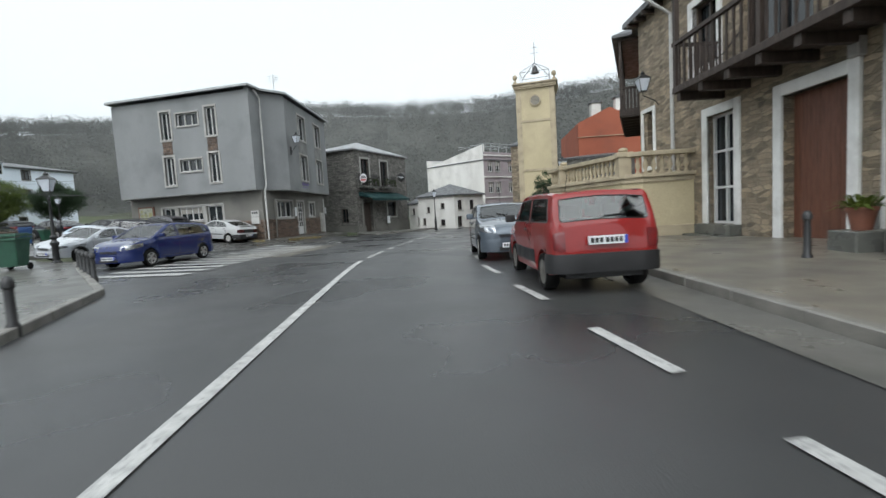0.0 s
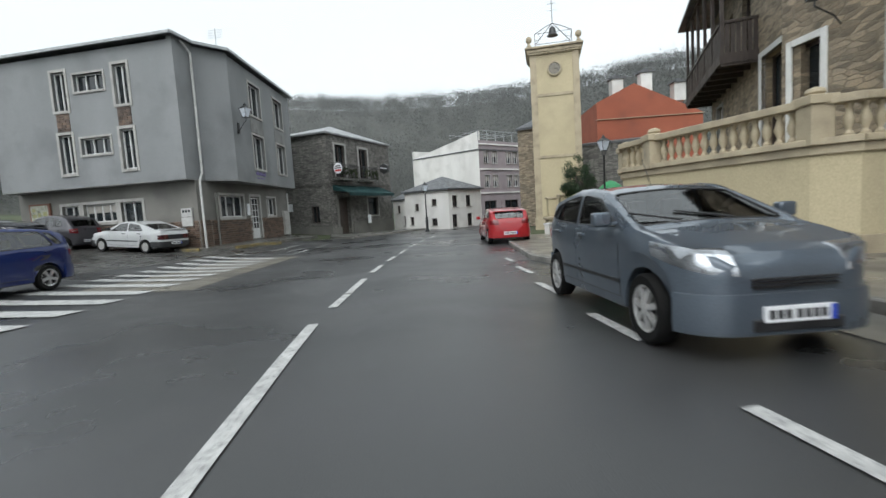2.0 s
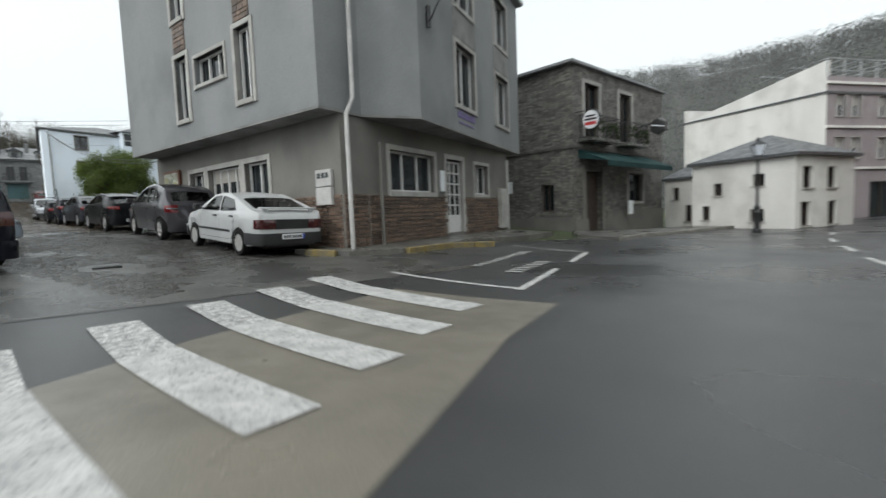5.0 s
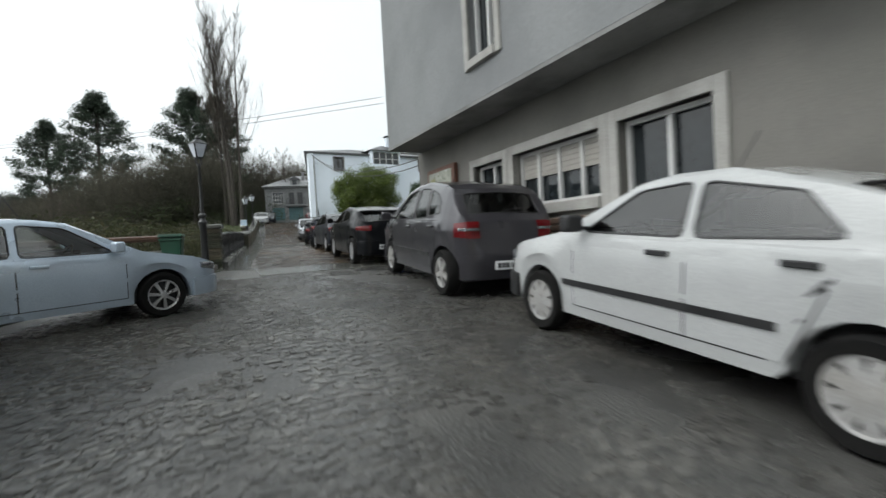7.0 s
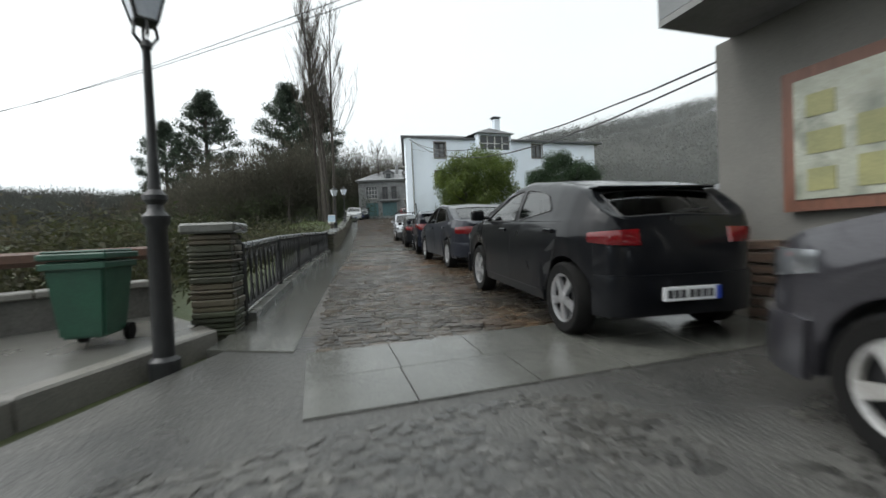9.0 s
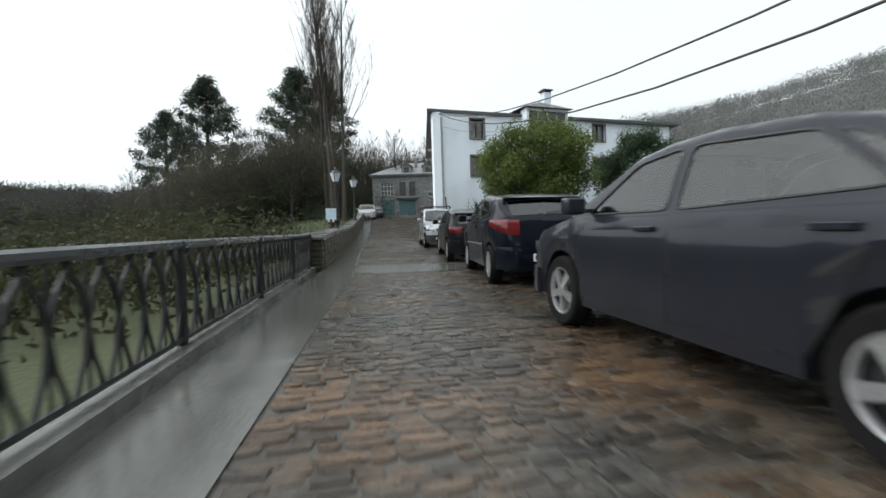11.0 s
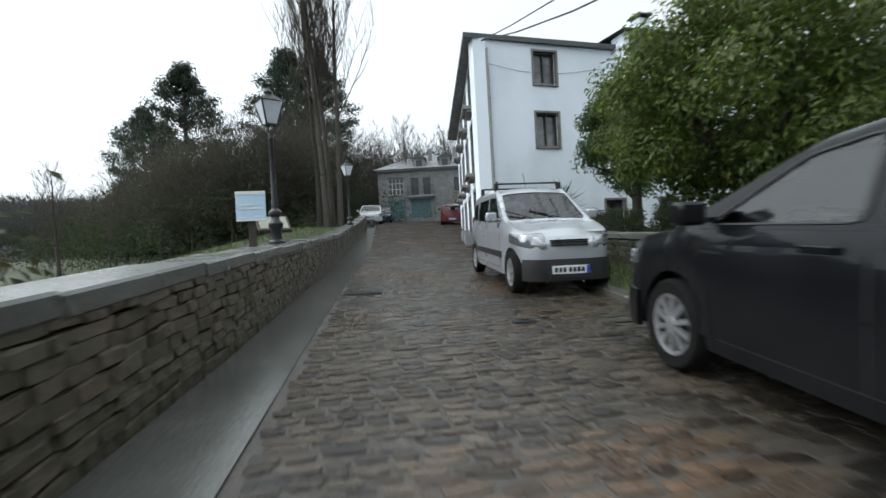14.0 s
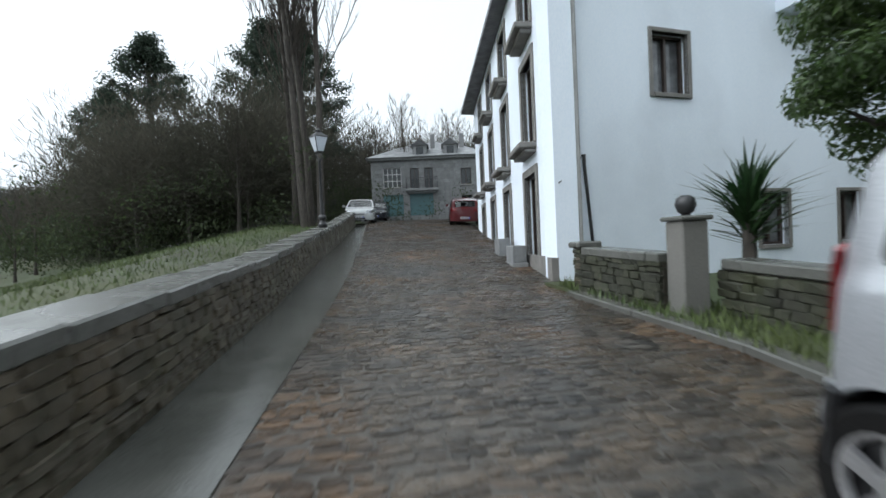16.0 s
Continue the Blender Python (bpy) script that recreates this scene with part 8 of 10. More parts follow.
cable([(-31.9, 49.6, 3.72), (-60.0, 55.0, 8.7)], 0.016, 0.039)
cable([(-31.8, 51.1, 4.38), (-60.0, 55.0, 8.69)], 0.02, 0.06)
cable([(-32.2, 47.2, 4.55), (-62, 25.0, 8.4)], 0.006)
cable([(-32.2, 47.2, 4.4), (-62, 23.6, 8.2)], 0.006)


# ---- parked cars ----
def car(spec, colour, m, label, category="car", group="parked cars", wheel_mat=None, bumper=None, rails=False, strip_mat=None):
    """x forward, y to the driver's left, z up, origin on the ground between the axles."""
    L, W, H, wb, r = spec["size"]
    W = W / 2
    fo = spec.get("front", 0.78)
    xf = wb / 2 + fo
    xr = xf - L
    ax = (wb / 2, -wb / 2)
    top = spec["top"](xf, xr, H)
    tx, tz = [p[0] for p in top][::-1], [p[1] for p in top][::-1]
    belt = spec["belt"]
    tumble = spec.get("tumble", 0.3)
    low = spec.get("low", 0.24)
    ed = [0, 0.02, 0.06, 0.12, 0.2, 0.32, 0.5, 0.8]
    ef = spec.get("round_front", [0.5, 0.62, 0.72, 0.8, 0.87, 0.935, 0.978, 1.0])
    er = spec.get("round_rear", [0.52, 0.65, 0.755, 0.83, 0.89, 0.945, 0.982, 1.0])

    def width(x):
        return W * min(float(np.interp(xf - x, ed, ef)), float(np.interp(x - xr, ed, er)))

    def tz_at(x):
        return float(np.interp(x, tx, tz))

    def tail_x(z):
        """Where the tail's slope reaches height z."""
        q = [p for p in zip(tx, tz) if p[0] < xr + 0.45]
        return float(np.interp(z, np.maximum.accumulate([p[1] for p in q]), [p[0] for p in q]))

    def nose_x(z):
        q = [p for p in zip(tx, tz) if p[0] > xf - 0.45][::-1]
        return float(np.interp(z, np.maximum.accumulate([p[1] for p in q]), [p[0] for p in q]))

    def section(x):
        w, t = width(x), tz_at(x)
        bx = float(np.interp(x, [xr, xf], [belt[1], belt[0]]))
        b = min(bx, t - 0.05)
        zb = low + 0.06 * max(0, 1 - min(xf - x, x - xr) / 0.4)
        for a in ax:
            ra = r + 0.065
            if abs(x - a) < ra:
                zb = max(zb, r + math.sqrt(ra * ra - (x - a) ** 2) - 0.01)
        zb = min(zb, b - 0.14)
        h = t - b
        y4 = 0.958 * w
        y6 = max(0.3 * w, y4 - tumble * h * 0.9)
        rnd = min(0.13, 0.3 * w)
        dy = y4 - y6
        mid = max(zb + 0.05, zb * 0.5 + b * 0.5)
        low_z = max(zb + 0.02, min(zb + 0.1, mid - 0.02))
        crown = min(0.03, 0.3 * h + 0.008)
        return [(0.82 * w, zb), (0.962 * w, zb), (0.982 * w, low_z), (w, mid), (0.998 * w, max(mid + 0.01, b - 0.16)), (0.986 * w, max(mid + 0.02, b - 0.045)), (y4, b),
                (y4 - dy * 0.22, b + 0.25 * h), (y4 - dy * 0.48, b + 0.5 * h), (y4 - dy * 0.77, b + 0.74 * h), (y6, b + 0.89 * h), (y6 - rnd * 0.35, b + 0.955 * h), (y6 - rnd * 0.9, t - crown), ((y6 - rnd) * 0.62, t - crown * 0.4), (0, t)]

    def side(x, z, off=0.0):
        s = section(x)[1:13]
        return float(np.interp(z, [p[1] for p in s], [p[0] for p in s])) + off

    xs = sorted({round(v, 3) for v in [xf - d for d in ed] + [xr + d for d in ed] + [p[0] for p in top] + list(np.linspace(xr, xf, 44))
                 + [a + (r + 0.065) * c for a in ax for c in (-0.999, -0.97, -0.85, -0.6, -0.3, 0, 0.3, 0.6, 0.85, 0.97, 0.999)]})
    car_ob = thing(category.replace(" ", "_"), Matrix.Identity(4), label, category, group)
    bm = bmesh.new()
    rows = []
    for x in xs:
        s = section(x)
        ring = [bm.verts.new((x, y, z)) for y, z in s] + [bm.verts.new((x, -y, z)) for y, z in s[-2::-1]]
        rows.append(ring)
    for a, b in zip(rows, rows[1:]):
        for i in range(len(a) - 1):
            bm.faces.new((a[i], a[i + 1], b[i + 1], b[i]))
    bm.faces.new(rows[0])
    bm.faces.new(list(reversed(rows[-1])))
    bmesh.ops.recalc_face_normals(bm, faces=bm.faces)
    w0, w1 = spec["screen"](xf, xr)
    g0, g1 = spec["rear_glass"](xf, xr)
    rgf = spec.get("rg", 0.86)
    dark = spec.get("dark_from", 9)

    def rounded(poly, q=0.13):
        out = []
        n = len(poly)
        for i in range(n):
            p, c, e = (Vector(poly[k % n]) for k in (i - 1, i, i + 1))
            qa, qb = min(q, 0.07 / max((p - c).length, 0.05)), min(q, 0.07 / max((e - c).length, 0.05))
            out += [c.lerp(p, qa), c.lerp((p + e) / 2, min(qa, qb) * 0.55), c.lerp(e, qb)]
        return out

    def opening(poly, axis, want):
        """Cuts the outline poly, seen along axis (1: y, 2: z), into the wanted faces and takes them out: one list of faces' corners for each side."""
        u, v = (0, 2) if axis == 1 else (0, 1)
        us, vs = [p[0] for p in poly], [p[1] for p in poly]
        near = lambda f: any(min(us) - 0.15 < w.co[u] < max(us) + 0.15 and min(vs) - 0.25 < w.co[v] < max(vs) + 0.25 for w in f.verts)
        n = len(poly)
        mid = sum(poly, Vector((0, 0))) / n
        planes = []
        for i in range(n):
            p, e = poly[i], poly[(i + 1) % n]
            nn = Vector((e.y - p.y, p.x - e.x))
            if nn.length < 1e-5:
                continue
            nn = nn.normalized() * (1 if nn.dot(p - mid) > 0 else -1)
            planes.append((p, nn))
            co, no = Vector((0, 0, 0)), Vector((0, 0, 0))
            co[u], co[v], no[u], no[v] = p.x, p.y, nn.x, nn.y
            fs = [f for f in bm.faces if want(f) and near(f)]
            geom = list({*fs, *(x for f in fs for x in f.edges), *(x for f in fs for x in f.verts)})
            bmesh.ops.bisect_plane(bm, geom=geom, dist=1e-5, plane_co=co, plane_no=no)
        taken = []
        for f in [f for f in bm.faces if want(f)]:
            c = f.calc_center_median()
            c2 = Vector((c[u], c[v]))
            if all((c2 - p).dot(nn) < 1e-5 for p, nn in planes):
                taken.append((c.y, [w.co - 0.004 * w.normal for w in f.verts]))
                bm.faces.remove(f)
        return taken

    def pane(name, faces, material, label=""):
        b2 = bmesh.new()
        for _, cs in faces:
            b2.faces.new([b2.verts.new(c) for c in cs])
        bmesh.ops.remove_doubles(b2, verts=b2.verts, dist=1e-4)
        edge = [e for e in b2.edges if e.is_boundary]
        seal = bmesh.new()
        left = set(edge)
        while left:
            e = left.pop()
            first, v = e.verts
            loop = [first, v]
            while v is not first:
                e = next((k for k in v.link_edges if k in left), None)
                if e is None:
                    break
                left.discard(e)
                v = e.other_vert(v)
                loop.append(v)
            pts = []
            for x in loop:
                p = x.co + Vector((0, math.copysign(0.004, x.co.y) if name == "side_window" else 0, 0 if name == "side_window" else 0.004))
                if not pts or (p - pts[-1]).length > 1e-3:
                    pts.append(p)
            if len(pts) > 1:
                tube(seal, pts, 0.009, 4)
        ob = part(name, b2, material, car_ob, label, smooth=60)
        part("seal", seal, BLACK, ob, "black rubber seal")

    flank = lambda f: abs(f.normal.y) > 0.3 and f.calc_center_median().z > belt[0] - 0.12
    for i, q in enumerate(spec["windows"](xf, xr, H)):
        poly = rounded([(x, min(z, tz_at(x) - 0.085)) for x, z in q])
        got = opening(poly, 1, flank)
        for sgn in (1, -1):
            side_faces = [g for g in got if g[0] * sgn > 0]
            if side_faces:
                pane("side_window", side_faces, CARGLASS_DARK if i >= dark else CARGLASS)
    lid = lambda f: abs(f.normal.y) < 0.6 and f.calc_center_median().z > belt[0] - 0.1
    for name, x0, x1, f0, f1 in (("windscreen", w0, w1, 0.95, 0.93), ("rear_window", g0, g1, rgf, rgf)):
        h0, h1 = section(x0)[11][0] * f0, section(x1)[11][0] * f1
        got = opening(rounded([(x0, -h0), (x0, h0), (x1, h1), (x1, -h1)], 0.08), 2, lid)
        if got:
            pane(name, got, CARGLASS_DARK if name == "rear_window" and dark < 9 else CARGLASS)
    loose = [v for v in bm.verts if not v.link_faces]
    bmesh.ops.delete(bm, geom=loose, context="VERTS")
    body = part("body", bm, colour, car_ob, smooth=38)
    # cabin: tub, dashboard, wheel, seats
    bz = min(belt) - 0.1
    part("cabin_tub", boxes((min(g0, w1) + 0.25 if g0 > xr + 0.3 else xr + 0.28, w0 + 0.05, -W + 0.13, W - 0.13, low + 0.1, low + 0.2), (w0 - 0.4, w0 + 0.02, -W + 0.13, W - 0.13, low + 0.2, bz + 0.03), bevel=0.02), CABIN, car_ob, "dark carpet and dashboard")
    sw = bmesh.new()
    ring = [Vector((w0 - 0.46 + 0.08 * math.sin(a), 0.36 * W / 0.85 + 0.17 * math.cos(a), bz + 0.05 + 0.16 * math.sin(a))) for a in (k * math.pi / 6 for k in range(13))]
    tube(sw, ring, 0.014, 5)
    part("steering_wheel", sw, BLACK, car_ob)
    xs_f, xs_r = w0 - 1.15, max(w0 - 1.95, g0 + 0.55)
    for sx, sy, half, nm in ((xs_f, 0.42 * W, 0.25, "front_seat"), (xs_f, -0.42 * W, 0.25, "front_seat"), (xs_r, 0, 0.7 * W, "rear_bench")):
        st = bmesh.new()
        for bx0, bx1, bz0, bz1 in ((0.0, 0.48, low + 0.2, bz - 0.32), (-0.12, 0.05, bz - 0.42, bz + 0.16)):
            vs_ = box(st, sx + bx0, sx + bx1, sy - half, sy + half, bz0, bz1, bevel=0.05, seg=2)
        for hy in ((0,) if half < 0.3 else (-0.55 * half, 0.55 * half)):
            box(st, sx - 0.16, sx - 0.06, sy + hy - 0.12, sy + hy + 0.12, bz + 0.19, min(bz + 0.38, H - 0.14), bevel=0.035, seg=2)
        part(nm, st, CABIN, car_ob, smooth=40)
    part("underbody", boxes((xr + 0.12, xf - 0.12, -W + 0.22, W - 0.22, low - 0.03, low + 0.1), (w0 + 0.02, xf - 0.12, -W + 0.22, W - 0.22, low + 0.08, 0.62), (xr + 0.12, ax[1] + 0.1, -W + 0.22, W - 0.22, low + 0.08, 0.62), (xr + 0.3, xf - 0.3, -W + 0.12, W - 0.12, low + 0.02, low + 0.12)), BLACK, car_ob, "black floor and wheel wells")

    def patch(pts, off, sgn, n=8, k=4):
        """A panel on the flank: four corners (x, z): front low, front high, rear high, rear low."""
        bm = bmesh.new()
        g = []
        for i in range(n + 1):
            u = i / n
            row = []
            for j in range(k + 1):
                v = j / k
                x = (pts[0][0] * (1 - v) + pts[1][0] * v) * (1 - u) + (pts[3][0] * (1 - v) + pts[2][0] * v) * u
                z = (pts[0][1] * (1 - v) + pts[1][1] * v) * (1 - u) + (pts[3][1] * (1 - v) + pts[2][1] * v) * u
                z = min(z, tz_at(x) - 0.075)
                row.append((x, z))
            g.append(row)
        lay = [[[bm.verts.new((x, sgn * side(x, z, o), z)) for x, z in row] for row in g] for o in (off, off - 0.012)]
        for i in range(n):
            for j in range(k):
                bm.faces.new((lay[0][i][j], lay[0][i + 1][j], lay[0][i + 1][j + 1], lay[0][i][j + 1]))
        for seq in ([(i, 0) for i in range(n + 1)], [(i, k) for i in range(n + 1)], [(0, j) for j in range(k + 1)], [(n, j) for j in range(k + 1)]):
            for (a, b), (c, d) in zip(seq, seq[1:]):
                bm.faces.new((lay[0][a][b], lay[0][c][d], lay[1][c][d], lay[1][a][b]))
        return bm

    def sweep(end, sgn, d0, d1, z0, z1, off, thick=0.03, inner=None, rise=0.0, taper=1.0):
        """A bar round the corner of an end: from d0 behind it to d1; inner: half-width at which it stops on the face; rise, taper: lift and height of its tip on the flank."""
        dd = [d for d in np.linspace(d0, 0, 8)] if d1 == 0 else list(np.linspace(d0, d1, 6))
        pts = [((xf - d) if end > 0 else (xr + d), sgn * width(xf - d if end > 0 else xr + d)) for d in dd]
        if inner is not None:
            y0 = abs(pts[-1][1])
            pts += [(pts[-1][0] + end * 0.012 * k / 3, sgn * (y0 + (inner - y0) * k / 3)) for k in (1, 2, 3)]
        bm = bmesh.new()
        ring = []
        c = (end * 0 + (xf - 1.0 if end > 0 else xr + 1.0), 0)
        for i, (x, y) in enumerate(pts):
            a, b = pts[max(0, i - 1)], pts[min(len(pts) - 1, i + 1)]
            t = Vector((b[0] - a[0], b[1] - a[1])).normalized()
            n = Vector((-t.y, t.x))
            if n.dot(Vector((x - c[0], y - c[1] * 0.3))) < 0:
                n = -n
            row = []
            u = max(0.0, 1 - i / 7)
            zm, zh = (z0 + z1) / 2 + rise * u, (z1 - z0) / 2 * (1 + (taper - 1) * u)
            for o, k in ((off - thick, -1), (off - 0.006, -1), (off, -0.6), (off, 0.6), (off - 0.006, 1), (off - thick, 1)):
                zz, px = zm + k * zh, x + n.x * o
                px = min(px, nose_x(zz) + o) if end > 0 else max(px, tail_x(zz) - o)
                row.append(bm.verts.new((px, y + n.y * o, zz)))
            ring.append(row)
        for a, b in zip(ring, ring[1:]):
            for i in range(6):
                bm.faces.new((a[i], a[(i + 1) % 6], b[(i + 1) % 6], b[i]))
        bm.faces.new(ring[0])
        bm.faces.new(list(reversed(ring[-1])))
        return bm

    for sgn in (1, -1):
        for d0, d1 in spec["doors"](xf, xr):
            z1 = float(np.interp((d0 + d1) / 2, [xr, xf], [belt[1], belt[0]])) - 0.01
            ra = r + 0.075
            zr = low + 0.1
            foot = d1
            if abs(d1 - ax[1]) < ra:
                foot = ax[1] + ra
            part("door_gap", patch([(d0 + 0.011, zr - 0.011), (d0 + 0.011, z1), (d1 - 0.011, z1), (foot - 0.011, zr - 0.011)], 0.0015, sgn, 6, 4), BLACK, car_ob, "dark gap round the door")
            door = part("door", patch([(d0, zr), (d0, z1), (d1, z1), (foot, zr)], 0.004, sgn, 6, 5), colour, car_ob, smooth=40)
            hx = d1 + 0.2
            hz = z1 - 0.09
            y = side(hx, hz)
            part("handle", boxes((hx - 0.09, hx + 0.09, min(sgn * y, sgn * (y + 0.03)), max(sgn * y, sgn * (y + 0.03)), hz - 0.018, hz + 0.018), bevel=0.006), spec.get("handle", colour), door)
        sz = spec.get("strip", (0.5, 0.55))
        if strip_mat:
            part("side_strip", patch([(ax[0] - r - 0.1, sz[0]), (ax[0] - r - 0.1, sz[1]), (ax[1] + r + 0.1, sz[1]), (ax[1] + r + 0.1, sz[0])], 0.016, sgn, 10, 1), strip_mat, car_ob, "strip along the doors")
            if spec.get("band"):
                for e0, e1 in ((xf - 0.1, ax[0] + r + 0.1), (ax[1] - r - 0.1, xr + 0.1)):
                    part("side_strip", patch([(e0, sz[0]), (e0, sz[1]), (e1, sz[1]), (e1, sz[0])], 0.016, sgn, 4, 1), strip_mat, car_ob, "strip joining the bumper")
        mx, mz = w0 - 0.28, belt[0] + 0.1
        y = side(mx, belt[0])
        bmm = bmesh.new()
        box(bmm, mx - 0.05, mx + 0.07, min(sgn * (y + 0.05), sgn * (y + 0.22)), max(sgn * (y + 0.05), sgn * (y + 0.22)), mz - 0.065, mz + 0.075, bevel=0.045, seg=3)
        box(bmm, mx - 0.02, mx + 0.03, min(sgn * (y - 0.04), sgn * (y + 0.08)), max(sgn * (y - 0.04), sgn * (y + 0.08)), mz - 0.05, mz - 0.02)
        part("mirror", bmm, spec.get("mirror", colour), car_ob, smooth=40)
        # lamps
        hl = spec["head"]
        part("headlight", sweep(1, sgn, hl[0], 0, hl[1], hl[2], 0.012, inner=W * hl[3], rise=spec.get("head_rise", 0.05), taper=0.6), LAMP_CLEAR, car_ob, smooth=50)
        tl = spec["tail"]
        lamp_t = part("tail_light", sweep(-1, sgn, tl[0], 0, tl[1], tl[2], 0.014, inner=W * tl[3], rise=spec.get("tail_rise", 0.0), taper=spec.get("tail_taper", 0.8)), spec.get("tail_mat", LAMP_RED), car_ob, smooth=50)
        if spec.get("amber", False):
            part("indicator", sweep(-1, sgn, tl[0] * 0.7, 0, tl[1] + (tl[2] - tl[1]) * 0.42, tl[1] + (tl[2] - tl[1]) * 0.62, 0.017, inner=W * (tl[3] + 0.02)), spec.get("amber_mat", LAMP_AMBER), lamp_t)
        for a in ax:
            wm = Matrix.Translation((a, sgn * (W - 0.115), r)) @ Matrix.Rotation(-sgn * math.pi / 2, 4, "X")
            bmw = lathe(bmesh.new(), [(r * 0.2, 0.02), (r * 0.66, 0.015), (r * 0.7, 0.07), (r * 0.66, 0.085)], 20, wm, cap=False)
            lathe(bmw, [(r * 0.66, -0.06), (r * 0.66, 0.02), (0.02, 0.02), (0.001, 0.021)], 20, wm, cap=False)
            wheel = part("wheel", bmw, BLACK if spec.get("spokes", 5) else HUBCAP, car_ob, smooth=40)
            part("tyre", lathe(bmesh.new(), [(r * 0.66, -0.09), (r * 0.9, -0.1), (r, -0.07), (r, 0.07), (r * 0.93, 0.098), (r * 0.68, 0.09), (r * 0.66, 0.06)], 24, wm, cap=False), TYRE, wheel, smooth=45)
            bmr = bmesh.new()
            ns = spec.get("spokes", 5)
            for k in range(ns):
                sm = wm @ Matrix.Rotation(2 * math.pi * k / ns + 0.3, 4, "Z")
                vs = box(bmr, r * 0.08, r * 0.66, -r * spec.get("spoke_w", 0.1), r * spec.get("spoke_w", 0.1), 0.045, 0.08)
                for v in vs:
                    f = v.co.x / (r * 0.66)
                    v.co.y *= 0.75 + 0.5 * f
                    v.co.z += 0.012 * (1 - f)
                bmesh.ops.transform(bmr, matrix=sm, verts=vs)
            lathe(bmr, [(r * 0.2, 0.045), (r * 0.18, 0.094), (0.001, 0.098)], 12, wm, cap=False)
            lathe(bmr, [(r * 0.6, 0.05), (r * 0.62, 0.082), (r * 0.68, 0.088), (r * 0.68, 0.05)], 24, wm, cap=False)
            part("rim", bmr, wheel_mat or ALLOY, wheel, smooth=35)
    # bumpers as one bar round each end
    for end in (1, -1):
        bmb = bmesh.new()
        z0, z1 = (spec["fb"] if end > 0 else spec["rb"])
        for sgn in (1, -1):
            reach = (xf - ax[0] if end > 0 else ax[1] - xr) - r - 0.085
            b2 = sweep(end, sgn, min(0.5, max(0.08, reach)), 0, z0, z1, 0.03, 0.05, inner=0.0)
            me = bpy.data.meshes.new("bar")
            b2.to_mesh(me)
            bmb.from_mesh(me)
            bpy.data.meshes.remove(me)
            b2.free()
        bmesh.ops.remove_doubles(bmb, verts=bmb.verts, dist=0.004)
        part("front_bumper" if end > 0 else "rear_bumper", bmb, bumper or colour, car_ob, smooth=40)
        px = (xf + 0.05) if end > 0 else (xr - 0.05)
        pz = spec.get("fplate", z0 + 0.1) if end > 0 else spec.get("rplate", z0 + 0.12)
        plate = part("number_plate", boxes((px - 0.03, px + 0.008 if end > 0 else px + 0.03, -0.26, 0.26, pz, pz + 0.11) if end > 0 else (px - 0.008, px + 0.03, -0.26, 0.26, pz, pz + 0.11)), PLATE, car_ob, "white number plate")
        fx = px + 0.008 if end > 0 else px - 0.008
        bars = [(fx - 0.003, fx + 0.003, y, y + 0.045, pz + 0.022, pz + 0.088) for y in (-0.19, -0.13, -0.07, -0.01, 0.07, 0.13, 0.19)]
        bars = [(a, b, min(-end * c, -end * d), max(-end * c, -end * d), e, f) for a, b, c, d, e, f in bars]
        each("printed_bar", boxes(*bars), BAR, plate, "dark printed bars")
        y0 = 0.26 * end
        part("blue_band", boxes((fx - 0.002, fx + 0.002, min(y0, y0 - 0.045 * end), max(y0, y0 - 0.045 * end), pz, pz + 0.11)), BLUE_BAND, plate, "blue end band")
    gr = spec.get("grille", (0.56, 0.68, 0.4))
    bmg = bmesh.new()
    for k in range(3):
        zz = gr[0] + (gr[1] - gr[0]) * k / 3
        box(bmg, xf - 0.03, xf + 0.024 - 0.004 * (k % 2), -W * gr[2], W * gr[2], zz, zz + (gr[1] - gr[0]) / 3 - 0.012)
    part("grille", bmg, BLACK, car_ob, "black slatted grille")
    part("lower_grille", boxes((xf - 0.04, xf + 0.045, -W * 0.42, W * 0.42, spec["fb"][0] + 0.03, spec["fb"][0] + 0.12), bevel=0.01), BLACK, car_ob, "black lower air intake")
    for sgn in (1, -1):
        fx = xf - 0.035
        part("fog_lamp", lathe(bmesh.new(), [(0.05, -0.03), (0.05, 0.02), (0.04, 0.03), (0.001, 0.033)], 12, Matrix.Translation((fx, sgn * width(fx) * 0.86, spec["fb"][0] + 0.09)) @ Matrix.Rotation(math.pi / 2, 4, "Y"), cap=False), LAMP_CLEAR, car_ob, smooth=40)
    if spec.get("lip"):
        lx = g1 + 0.05
        lz = tz_at(lx)
        part("roof_lip", boxes((lx - 0.1, lx + 0.06, -section(lx)[11][0] * 0.93, section(lx)[11][0] * 0.93, lz - 0.02, lz + 0.004), bevel=0.011), colour, car_ob, "small spoiler over the rear window")
    if spec.get("panel"):
        part("tail_panel", boxes((xr - 0.012, xr + 0.02, -W * spec["tail"][3], W * spec["tail"][3], spec["tail"][1], spec["tail"][2])), BLACK, car_ob, "dark panel between the tail lights")
    if spec.get("bars"):
        for bx in spec["bars"]:
            xx = xf - bx
            yy = section(xx)[11][0]
            b4 = bmesh.new()
            box(b4, xx - 0.03, xx + 0.03, -yy, yy, tz_at(xx) + 0.07, tz_at(xx) + 0.1, bevel=0.01)
            for sgn in (1, -1):
                box(b4, xx - 0.04, xx + 0.04, sgn * yy - 0.03, sgn * yy + 0.03, tz_at(xx) - 0.08, tz_at(xx) + 0.09)
            part("roof_bar", b4, BLACK, car_ob)
